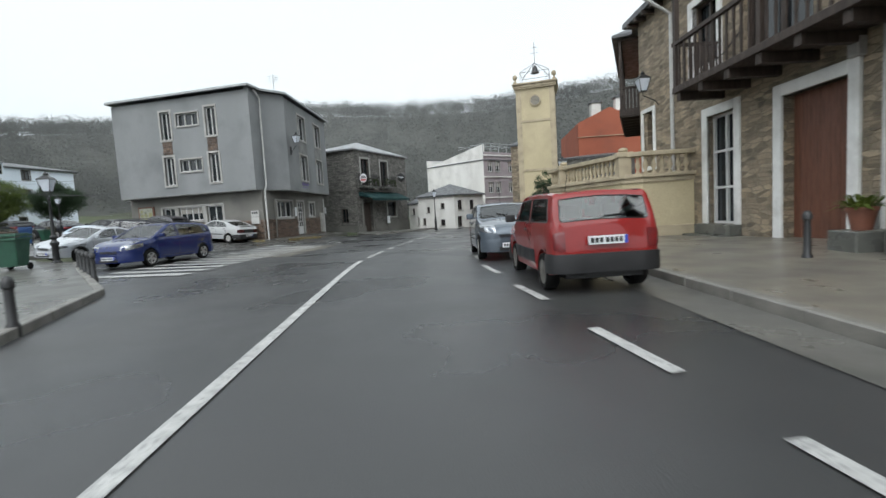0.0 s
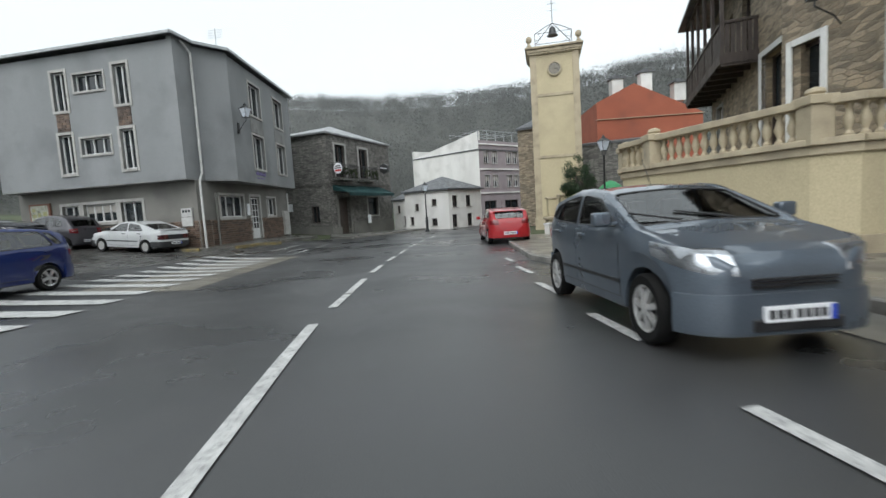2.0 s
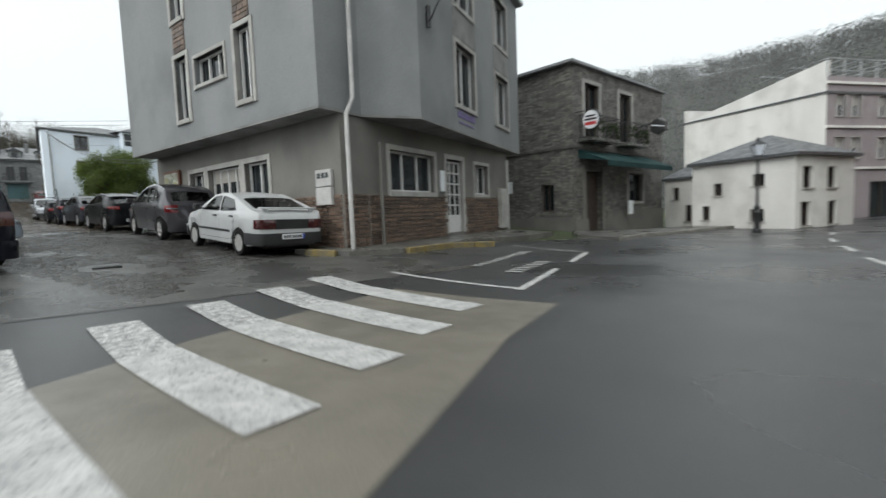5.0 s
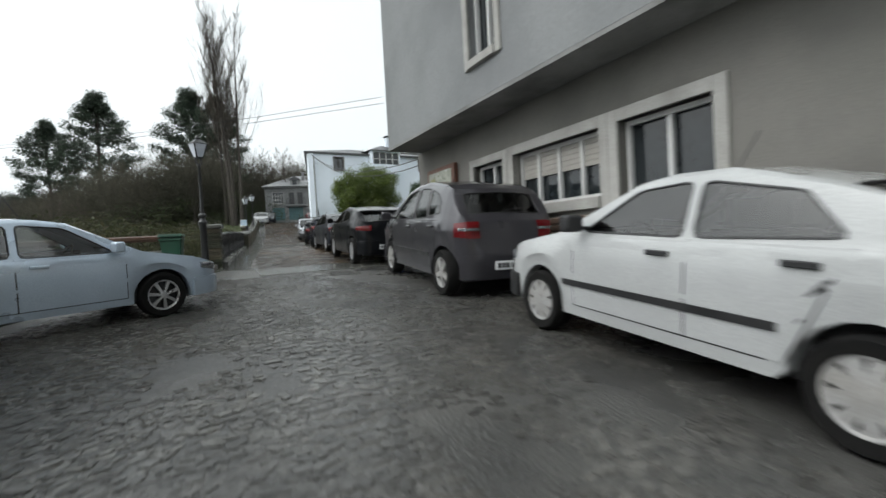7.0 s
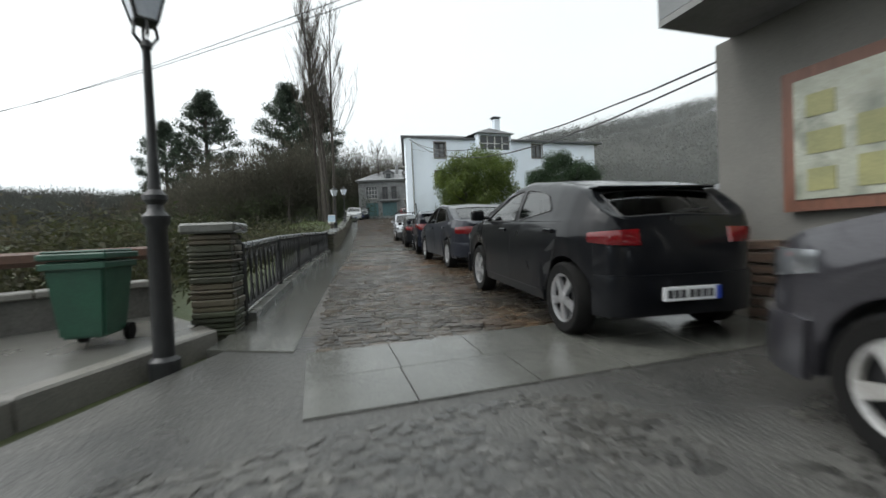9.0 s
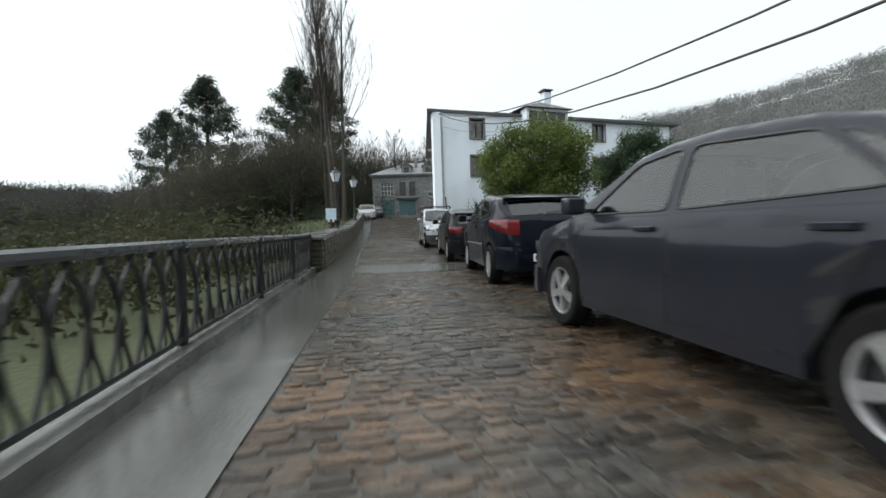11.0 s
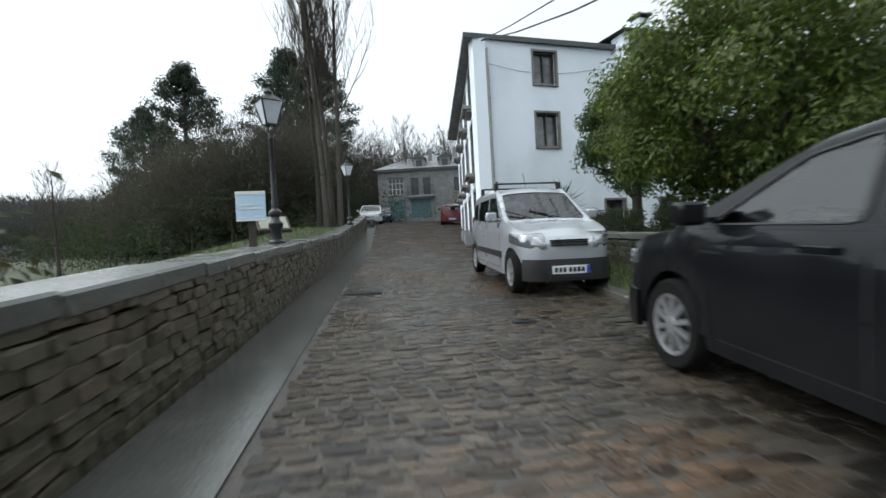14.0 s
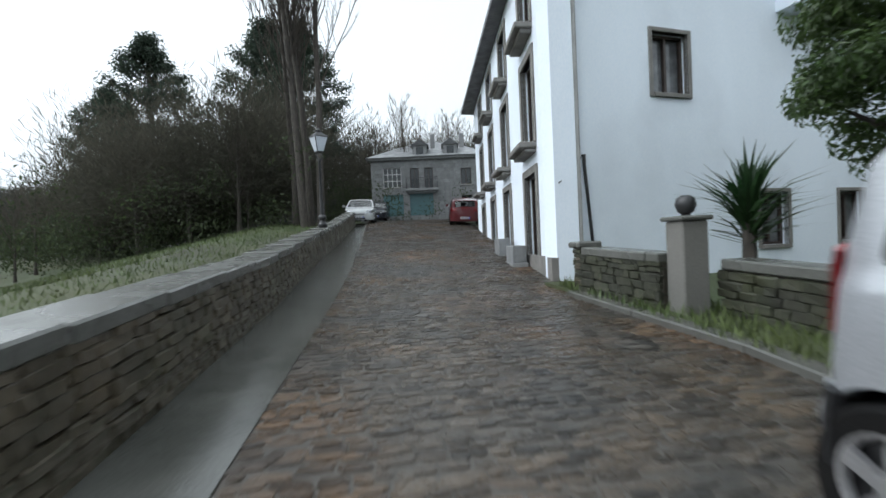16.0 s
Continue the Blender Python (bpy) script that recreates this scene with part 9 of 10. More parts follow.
    # rear wiper, aerial
    bma = bmesh.new()
    ta = (w1 * 0.8 + g1 * 0.2) if spec.get("aerial", True) else w1
    tube(bma, [(ta, 0, tz_at(ta) - 0.01), (ta - 0.18, 0, tz_at(ta) + 0.3)], 0.005, 5)
    part("aerial", bma, BLACK, car_ob)
    for y0, y1 in ((0.25, -0.3), (-0.35, -0.85)):
        xa, xb = w0 + 0.0, w0 * 0.72 + w1 * 0.28
        bmv = bmesh.new()
        tube(bmv, [(xa, y0 * W, tz_at(xa) + 0.012), (xb, y1 * W, tz_at(xb) + 0.004)], 0.011, 5)
        part("wiper", bmv, BLACK, car_ob)
    if spec.get("wiper", True):
        xm = g0 * 0.8 + g1 * 0.2
        bmv = bmesh.new()
        n_off = Vector((-0.02, 0, 0.012))
        tube(bmv, [Vector((g0 + 0.01, 0.02, tz_at(g0 + 0.01))) + n_off, Vector((xm, -0.38 * W, tz_at(xm) - 0.01)) + n_off], 0.009, 5)
        part("wiper", bmv, BLACK, car_ob)
    if spec.get("spoiler"):
        xs0, zs0 = spec["spoiler"](xf, xr, H)
        bms = bmesh.new()
        box(bms, xs0 - 0.09, xs0 + 0.11, -W * 0.78, W * 0.78, zs0 - 0.02, zs0 + 0.02, bevel=0.012)
        for sgn in (1, -1):
            box(bms, xs0 - 0.05, xs0 + 0.06, sgn * W * 0.66 - 0.03, sgn * W * 0.66 + 0.03, zs0 - 0.11, zs0 - 0.015)
        part("spoiler", bms, colour, car_ob)
    if rails:
        for sgn in (1, -1):
            bmr = bmesh.new()
            a, b = w1 - 0.15, g1 + 0.15
            y = section((a + b) / 2)[11][0] - 0.04
            tube(bmr, [(a, sgn * y, tz_at(a) - 0.03), (a - 0.1, sgn * y, tz_at(a) + 0.05), ((a + b) / 2, sgn * y, tz_at((a + b) / 2) + 0.05), (b + 0.1, sgn * y, tz_at(b) + 0.05), (b, sgn * y, tz_at(b) - 0.03)], 0.018, 6)
            part("roof_rail", bmr, BLACK, car_ob, smooth=60)
    car_ob.matrix_basis = m
    return car_ob


def at(front, rear, off, wb=None):
    """Matrix for a car whose near-side wheels stand at these plan points; off: metres from them to the body's middle, to the left of its heading."""
    d = (Vector(front) - Vector(rear)).normalized()
    n = Vector((-d.y, d.x))
    c = (Vector(front) + Vector(rear)) / 2 + n * off
    f, b = c + d * 1.25, c - d * 1.25
    l, rr = c + n * 0.7, c - n * 0.7
    u = Vector((d.x * 2.5, d.y * 2.5, gz(*f) - gz(*b))).normalized()
    v = Vector((n.x * 1.4, n.y * 1.4, gz(*l) - gz(*rr))).normalized()
    w = u.cross(v).normalized()
    v = w.cross(u)
    z = (gz(*f) + gz(*b) + gz(*l) + gz(*rr)) / 4 + 0.012
    return Matrix(((u.x, v.x, w.x, c.x), (u.y, v.y, w.y, c.y), (u.z, v.z, w.z, z), (0, 0, 0, 1)))


def beside(x, y, deg, s, spec, sgn=1):
    """Matrix for a car whose wheels on one flank (sgn 1: its left) stand evenly about x, y; it heads deg from +x; s: its size."""
    d = Vector((math.cos(radians(deg)), math.sin(radians(deg))))
    return at((x + d.x, y + d.y), (x - d.x, y - d.y), -sgn * (spec["size"][1] / 2 - 0.03) * s) @ Matrix.Scale(s, 4)


def at_mid(x, y, deg, s=1.0):
    """Matrix for a car whose middle stands at x, y and which heads deg from +x; s: its size."""
    d = Vector((math.cos(radians(deg)), math.sin(radians(deg))))
    return at((x + d.x, y + d.y), (x - d.x, y - d.y), 0.0) @ Matrix.Scale(s, 4)


def hatch(L, W, H, wb, r=0.3, front=0.82, hood=0.92, rake=0.22, nose=0.97, scr=0.74, **kw):
    """Five-door hatchback; rake: how far the tailgate slopes; nose: bumper to the foot of the windscreen; scr: its run."""
    bl = (hood + 0.0, hood + 0.07)
    s = dict(size=(L, W, H, wb, r), front=front, belt=bl,
             top=lambda xf, xr, h: [(xf, hood - 0.34), (xf - 0.03, hood - 0.25), (xf - 0.1, hood - 0.175), (xf - 0.24, hood - 0.115), (xf - 0.5, hood - 0.05), (xf - nose + 0.05, hood + 0.015), (xf - nose, hood + 0.035), (xf - nose - scr, h - 0.085), (xf - nose - scr - 0.12, h - 0.05), (xf - nose - scr - 0.4, h - 0.012), (xf - 2.45, h), (xr + rake + 0.7, h - 0.045), (xr + rake + 0.3, h - 0.1), (xr + rake + 0.1, h - 0.15), (xr + rake, h - 0.22), (xr + 0.1, hood + 0.07), (xr + 0.06, hood - 0.02), (xr + 0.03, hood - 0.16), (xr, 0.62)],
             screen=lambda xf, xr: (xf - nose - 0.05, xf - nose - scr + 0.02), rear_glass=lambda xf, xr: (xr + 0.115, xr + rake + 0.06),
             windows=lambda xf, xr, h: [[(xf - nose - 0.3, bl[0] + 0.035), (xf - nose - scr - 0.06, h - 0.13), (xf - 2.2, h - 0.09), (xf - 2.2, bl[0] + 0.045)], [(xf - 2.28, bl[0] + 0.045), (xf - 2.28, h - 0.09), (xr + rake + 0.62, h - 0.14), (xr + 0.62, bl[1] + 0.02)], [(xr + 0.56, bl[1] + 0.04), (xr + rake + 0.55, h - 0.155), (xr + rake + 0.36, h - 0.2), (xr + 0.4, bl[1] + 0.06)]],
             doors=lambda xf, xr: [(xf - nose - 0.23, xf - 2.24), (xf - 2.255, xr + 0.62)],
             head=(0.45, hood - 0.34, hood - 0.17, 0.45), tail=(0.22, 0.76, 0.95, 0.7), amber_mat=LAMP_CLEAR, fb=(0.22, 0.5), rb=(0.25, 0.58), grille=(hood - 0.42, hood - 0.34, 0.36), lip=True)
    s.update(kw)
    return s


def sedan(L, W, H, wb, r=0.31, front=0.85, hood=0.93, boot=0.55, **kw):
    bl = (hood, hood + 0.05)
    s = dict(size=(L, W, H, wb, r), front=front, belt=bl,
             top=lambda xf, xr, h: [(xf, hood - 0.34), (xf - 0.05, hood - 0.26), (xf - 0.2, hood - 0.18), (xf - 0.45, hood - 0.1), (xf - 1.1, hood + 0.02), (xf - 1.16, hood + 0.04), (xf - 1.9, h - 0.06), (xf - 2.2, h - 0.01), (xf - 2.6, h), (xr + boot + 1.05, h - 0.05), (xr + boot + 0.75, h - 0.12), (xr + boot + 0.06, hood + 0.14), (xr + boot, hood + 0.11), (xr + 0.12, hood + 0.07), (xr + 0.05, hood + 0.02), (xr + 0.02, hood - 0.2), (xr, 0.6)],
             screen=lambda xf, xr: (xf - 1.19, xf - 1.88), rear_glass=lambda xf, xr: (xr + boot + 0.08, xr + boot + 0.73),
             windows=lambda xf, xr, h: [[(xf - 1.45, bl[0] + 0.035), (xf - 1.95, h - 0.12), (xf - 2.38, h - 0.09), (xf - 2.38, bl[0] + 0.035)], [(xf - 2.46, bl[0] + 0.035), (xf - 2.46, h - 0.09), (xr + boot + 0.98, h - 0.14), (xr + boot + 0.62, bl[1] + 0.03)], [(xr + boot + 0.56, bl[1] + 0.04), (xr + boot + 0.9, h - 0.16), (xr + boot + 0.82, h - 0.19), (xr + boot + 0.34, bl[1] + 0.05)]],
             doors=lambda xf, xr: [(xf - 1.35, xf - 2.42), (xf - 2.435, xr + boot + 0.6)],
             head=(0.36, hood - 0.36, hood - 0.22, 0.42), tail=(0.2, hood - 0.2, hood - 0.04, 0.58), amber=False, fb=(0.24, 0.5), rb=(0.28, 0.58), grille=(hood - 0.4, hood - 0.3, 0.34), wiper=False, rplate=0.66)
    s.update(kw)
    return s


def van(L, W, H, wb, **kw):
    return hatch(L, W, H, wb, r=0.31, hood=1.02, rake=0.02, **{**dict(lip=False, round_rear=[0.84, 0.9, 0.94, 0.965, 0.98, 0.99, 1, 1],
        top=lambda xf, xr, h: [(xf, 0.74), (xf - 0.06, 0.84), (xf - 0.3, 0.93), (xf - 0.85, 1.06), (xf - 0.9, 1.08), (xf - 1.6, h - 0.12), (xf - 1.85, h - 0.02), (xf - 2.4, h), (xr + 0.6, h - 0.02), (xr + 0.16, h - 0.06), (xr + 0.1, h - 0.12), (xr + 0.03, 1.1), (xr, 0.6)],
        screen=lambda xf, xr: (xf - 0.93, xf - 1.6), rear_glass=lambda xf, xr: (xr + 0.035, xr + 0.095), belt=(1.04, 1.08), tumble=0.16,
        windows=lambda xf, xr, h: [[(xf - 1.15, 1.07), (xf - 1.62, h - 0.2), (xf - 2.1, h - 0.17), (xf - 2.1, 1.05)], [(xf - 2.2, 1.07), (xf - 2.2, h - 0.18), (xf - 3.1, h - 0.2), (xf - 3.1, 1.08)], [(xf - 3.2, 1.1), (xf - 3.2, h - 0.22), (xr + 0.25, h - 0.24), (xr + 0.22, 1.12)]],
        doors=lambda xf, xr: [(xf - 1.1, xf - 2.15), (xf - 2.165, xf - 3.12)],
        head=(0.5, 0.66, 0.88, 0.45), tail=(0.12, 0.8, 1.25, 0.82), grille=(0.7, 0.8, 0.36), fb=(0.26, 0.56), rb=(0.3, 0.6)), **kw})


RED = paint("red_car_paint", (0.22, 0.016, 0.015))
RED_2 = paint("bright_red_car_paint", (0.30, 0.014, 0.018))
MAROON = paint("maroon_car_paint", (0.09, 0.012, 0.015))
STEEL_BLUE = paint("grey_blue_car_paint", (0.095, 0.115, 0.14), 0.45)
BLUE = paint("blue_car_paint", (0.01, 0.021, 0.1), 0.2)
NAVY = paint("dark_blue_car_paint", (0.004, 0.0055, 0.012), 0.1, 0.6)
SILVER = paint("silver_car_paint", (0.5, 0.52, 0.55), 0.5)
SILVER_BLUE = paint("pale_silver_blue_paint", (0.45, 0.53, 0.62), 0.35)
WHITE_CAR = paint("white_car_paint", (0.42, 0.43, 0.43))
DARK_GREY = paint("dark_grey_car_paint", (0.055, 0.053, 0.06), 0.45)
BLACK_CAR = paint("black_car_paint", (0.006, 0.0065, 0.008), 0.05, 0.5)
CHARCOAL = paint("charcoal_car_paint", (0.02, 0.022, 0.03), 0.25, 0.6)

panda = hatch(3.41, 1.5, 1.44, 2.16, r=0.27, front=0.62, hood=0.93, rake=0.16, tumble=0.2, lip=False,
              round_front=[0.72, 0.82, 0.9, 0.95, 0.975, 0.99, 1, 1], round_rear=[0.82, 0.9, 0.95, 0.975, 0.99, 1, 1, 1],
              top=lambda xf, xr, h: [(xf, 0.66), (xf - 0.03, 0.78), (xf - 0.2, 0.85), (xf - 0.7, 0.93), (xf - 0.74, 0.96), (xf - 1.2, h - 0.06), (xf - 1.3, h - 0.02), (xf - 1.9, h), (xr + 0.5, h - 0.02), (xr + 0.25, h - 0.04), (xr + 0.2, h - 0.09), (xr + 0.06, 0.95), (xr + 0.03, 0.8), (xr, 0.6)],
              screen=lambda xf, xr: (xf - 0.77, xf - 1.18), rear_glass=lambda xf, xr: (xr + 0.08, xr + 0.19), rg=0.95,
              windows=lambda xf, xr, h: [[(xf - 0.92, 0.975), (xf - 0.98, 1.05), (xf - 1.02, h - 0.24), (xf - 1.04, 0.975)], [(xf - 1.08, 0.975), (xf - 1.24, h - 0.12), (xf - 1.98, h - 0.1), (xf - 1.98, 0.975)], [(xf - 2.08, 0.98), (xf - 2.08, h - 0.1), (xr + 0.42, h - 0.12), (xr + 0.26, 0.99)]],
              doors=lambda xf, xr: [(xf - 0.9, xf - 2.04)], tail=(0.05, 0.6, 0.86, 0.74), rb=(0.3, 0.56), rplate=0.68, handle=BLACK, mirror=BLACK, spokes=12, spoke_w=0.1, head=(0.1, 0.58, 0.74, 0.5), strip=(0.36, 0.56), band=True)
car(panda, RED, beside(-7.03, 26.66, 97.5, 0.96, panda), "small boxy red hatchback with black bumpers parked at the kerb", wheel_mat=STEEL_RIM, bumper=BLACK, strip_mat=BLACK)
fiesta = hatch(3.72, 1.6, 1.43, 2.49, front=0.66, hood=0.96, rake=0.24, nose=0.86, scr=0.78, fb=(0.2, 0.5), spokes=7, spoke_w=0.075, head=(0.5, 0.63, 0.82, 0.5), head_rise=0.1, strip=(0.47, 0.5), grille=(0.54, 0.62, 0.4))
car(fiesta, STEEL_BLUE, at((-7.84, 29.95), (-8.12, 32.5), 0.68) @ Matrix.Scale(0.97, 4), "grey-blue small hatchback facing the oncoming lane", wheel_mat=HUBCAP, bumper=STEEL_BLUE, strip_mat=BLACK)
car(hatch(4.15, 1.7, 1.43, 2.61, rake=0.3), RED_2, at_mid(-7.94, 45.94, 94.6), "bright red hatchback standing below the clock tower")
car(hatch(4.42, 1.76, 1.54, 2.71, front=0.88, hood=0.97, nose=0.98, scr=0.85, rake=0.26, lip=False, head=(0.55, 0.62, 0.8, 0.5), head_rise=0.09), BLUE, at_mid(-19.75, 34.6, -93.5, 0.95), "blue estate car with black roof rails in a bay", rails=True)
car(sedan(4.4, 1.7, 1.42, 2.6), SILVER, at_mid(-23.6, 36.0, -100, 0.92), "silver saloon parked beyond the blue estate")
car(hatch(4.5, 1.8, 1.68, 2.63, r=0.34, hood=1.05, rake=0.16, low=0.32, tail=(0.1, 0.85, 1.1, 0.8), tail_mat=LAMP_DARK), NAVY, at_mid(-26.1, 40.5, 187, 0.88), "dark blue sport utility car with its back to the crossing", rails=True)
a4 = sedan(4.5, 1.73, 1.42, 2.62, front=0.9, hood=0.92, boot=0.5, spokes=7, spoke_w=0.06)
car(a4, SILVER_BLUE, at_mid(-28.8, 41.25, 110, 0.78), "pale silver-blue saloon with alloy wheels by the low wall")
chamade = sedan(4.25, 1.69, 1.41, 2.545, r=0.285, front=0.83, hood=0.93, boot=0.36, fb=(0.26, 0.5), rb=(0.28, 0.53), handle=BLACK, mirror=BLACK, spokes=9, spoke_w=0.12, tail=(0.16, 0.62, 0.83, 0.46), tail_taper=0.9, tail_mat=LAMP_DARK, panel=True, rplate=0.4, round_rear=[0.74, 0.84, 0.9, 0.94, 0.965, 0.985, 1, 1],
                windows=lambda xf, xr, h: [[(xf - 1.45, 0.965), (xf - 1.95, h - 0.12), (xf - 2.38, h - 0.09), (xf - 2.38, 0.965)], [(xf - 2.46, 0.965), (xf - 2.46, h - 0.09), (xr + 1.26, h - 0.13), (xr + 1.2, h - 0.16), (xr + 0.98, 1.0)]], spoiler=lambda xf, xr, h: (xr + 0.16, 1.07))
car(chamade, WHITE_CAR, beside(-24.5, 45.03, 167.6, 0.97, chamade), "dirty white older saloon with low boot lip and black trim", wheel_mat=HUBCAP, bumper=BLACK, strip_mat=BLACK)
carrier = hatch(3.92, 1.66, 1.62, 2.58, front=0.82, hood=0.98, nose=0.74, scr=0.86, rake=0.3, r=0.31, tumble=0.34, tail=(0.2, 0.78, 1.0, 0.74), amber=True, strip=(0.5, 0.56), lip=False,
                top=lambda xf, xr, h: [(xf, 0.62), (xf - 0.04, 0.74), (xf - 0.12, 0.83), (xf - 0.3, 0.91), (xf - 0.69, 1.0), (xf - 0.74, 1.02), (xf - 1.6, h - 0.1), (xf - 1.75, h - 0.06), (xf - 2.05, h - 0.015), (xf - 2.5, h), (xr + 1.05, h - 0.04), (xr + 0.72, h - 0.09), (xr + 0.5, h - 0.16), (xr + 0.4, h - 0.23), (xr + 0.16, 1.1), (xr + 0.1, 1.0), (xr + 0.05, 0.8), (xr, 0.6)],
                screen=lambda xf, xr: (xf - 0.79, xf - 1.58), rear_glass=lambda xf, xr: (xr + 0.17, xr + 0.4),
                windows=lambda xf, xr, h: [[(xf - 1.1, 1.02), (xf - 1.68, h - 0.18), (xf - 2.18, h - 0.12), (xf - 2.2, 1.03)], [(xf - 2.28, 1.03), (xf - 2.26, h - 0.12), (xr + 1.2, h - 0.14), (xr + 1.12, 1.06)], [(xr + 1.04, 1.07), (xr + 1.12, h - 0.16), (xr + 0.86, h - 0.22), (xr + 0.66, h - 0.34), (xr + 0.62, 1.12)]])
car(carrier, DARK_GREY, beside(-28.88, 45.8, 167.0, 0.97, carrier), "dark grey compact people carrier against the grey house", wheel_mat=HUBCAP, strip_mat=BLACK)
sporty = hatch(4.1, 1.68, 1.46, 2.58, front=0.92, hood=0.98, nose=1.02, scr=0.88, rake=0.36, r=0.325, spokes=5, amber=False, tumble=0.42, tail=(0.24, 0.82, 0.95, 0.5), tail_taper=0.6,
               windows=lambda xf, xr, h: [[(xf - 1.3, 1.0), (xf - 1.97, h - 0.13), (xf - 2.36, h - 0.1), (xf - 2.36, 1.02)], [(xf - 2.44, 1.02), (xf - 2.44, h - 0.1), (xr + 1.2, h - 0.15), (xr + 1.02, h - 0.2), (xr + 0.86, 1.12)]])
car(sporty, BLACK_CAR, beside(-33.4, 46.47, 168.6, 0.9, sporty), "black sporty hatchback with alloy wheels on cobbles")
saloon = sedan(4.65, 1.77, 1.48, 2.7, front=0.95, hood=0.97, boot=0.45, r=0.32, tail=(0.3, 0.76, 0.92, 0.5), tumble=0.36)
car(saloon, CHARCOAL, beside(-38.63, 47.77, 169.3, 0.88, saloon), "charcoal saloon with chrome boot trim on cobbles")
three_door = hatch(3.98, 1.68, 1.47, 2.54, front=0.85, hood=0.97, nose=0.92, scr=0.9, rake=0.34, spokes=7, spoke_w=0.085, strip=(0.6, 0.615), tumble=0.36, tail=(0.42, 0.76, 0.98, 0.74), tail_taper=0.35, tail_rise=0.08, dark_from=1,
                   windows=lambda xf, xr, h: [[(xf - 1.22, 0.99), (xf - 1.9, h - 0.13), (xf - 2.42, h - 0.1), (xf - 2.46, 1.02)], [(xf - 2.54, 1.02), (xf - 2.5, h - 0.1), (xr + 0.95, h - 0.16), (xr + 0.74, h - 0.24), (xr + 0.6, 1.1)]],
                   doors=lambda xf, xr: [(xf - 1.15, xf - 2.5)])
car(three_door, NAVY, beside(-43.74, 49.15, 162.6, 0.93, three_door), "dark blue hatchback with chrome side strips", strip_mat=METAL_GREY)
black_hatch = hatch(4.0, 1.66, 1.48, 2.58, front=0.88, hood=0.97, nose=0.98, scr=0.82, rake=0.3, r=0.315, spokes=10, spoke_w=0.05, tail=(0.24, 0.8, 0.97, 0.64), tail_taper=0.85)
car(black_hatch, BLACK_CAR, beside(-47.72, 50.12, 163.5, 0.85, black_hatch), "black hatchback parked beside the grass verge")
silver_van = van(3.92, 1.46, 1.66, 3.06, front=0.56, fb=(0.22, 0.52), bars=(1.95, 3.2), dark_from=1, strip=(0.5, 0.6), tail=(0.05, 0.8, 1.2, 0.84))
car(silver_van, SILVER, beside(-53.05, 51.4, -15.2, 0.85, silver_van, -1), "silver passenger van with black bumper and roof bars", category="van", bumper=BLACK, strip_mat=BLACK)
car(hatch(4.0, 1.7, 1.5, 2.5), MAROON, at((-78.9, 61.3), (-76.4, 60.3), 0.0), "dark red hatchback far up the cobbled street")
car(hatch(4.0, 1.7, 1.46, 2.5), WHITE_CAR, at((-84.0, 63.5), (-86.5, 64.5), 0.0), "white hatchback behind the red one")
car(hatch(4.0, 1.7, 1.46, 2.5), WHITE_CAR, at((-79.9, 55.2), (-82.4, 55.9), 0.0), "white hatchback at the top of the street")
car(hatch(4.2, 1.7, 1.46, 2.5), CHARCOAL, at((-86.2, 57.6), (-88.7, 58.4), 0.0), "dark hatchback at the top of the street")


# ---- trees and woods ----
def mesh_part(name, verts, faces, material, parent=None, label="", smooth=False):
    me = bpy.data.meshes.new(name)
    me.from_pydata([tuple(v) for v in verts], [], faces)
    me.materials.append(material)
    if smooth:
        me.polygons.foreach_set("use_smooth", [True] * len(me.polygons))
    ob = new(name, me)
    if parent:
        ob.parent = parent
    if label:
        ob["label"] = label
    return ob


def limb(verts, faces, pts, radii, seg=5):
    """Adds a tapered bent limb to verts and faces."""
    base = len(verts)
    for i, p in enumerate(pts):
        d = (pts[min(i + 1, len(pts) - 1)] - pts[max(i - 1, 0)]).normalized()
        u = d.cross(Vector((0.3, 0.9, 0.1)))
        u = u.normalized() if u.length > 0.05 else Vector((1, 0, 0))
        w = d.cross(u)
        for k in range(seg):
            a = 2 * math.pi * k / seg
            verts.append(p + (u * math.cos(a) + w * math.sin(a)) * radii[i])
    for i in range(len(pts) - 1):
        for k in range(seg):
            a, b = base + i * seg + k, base + i * seg + (k + 1) % seg
            faces.append((a, b, b + seg, a + seg))


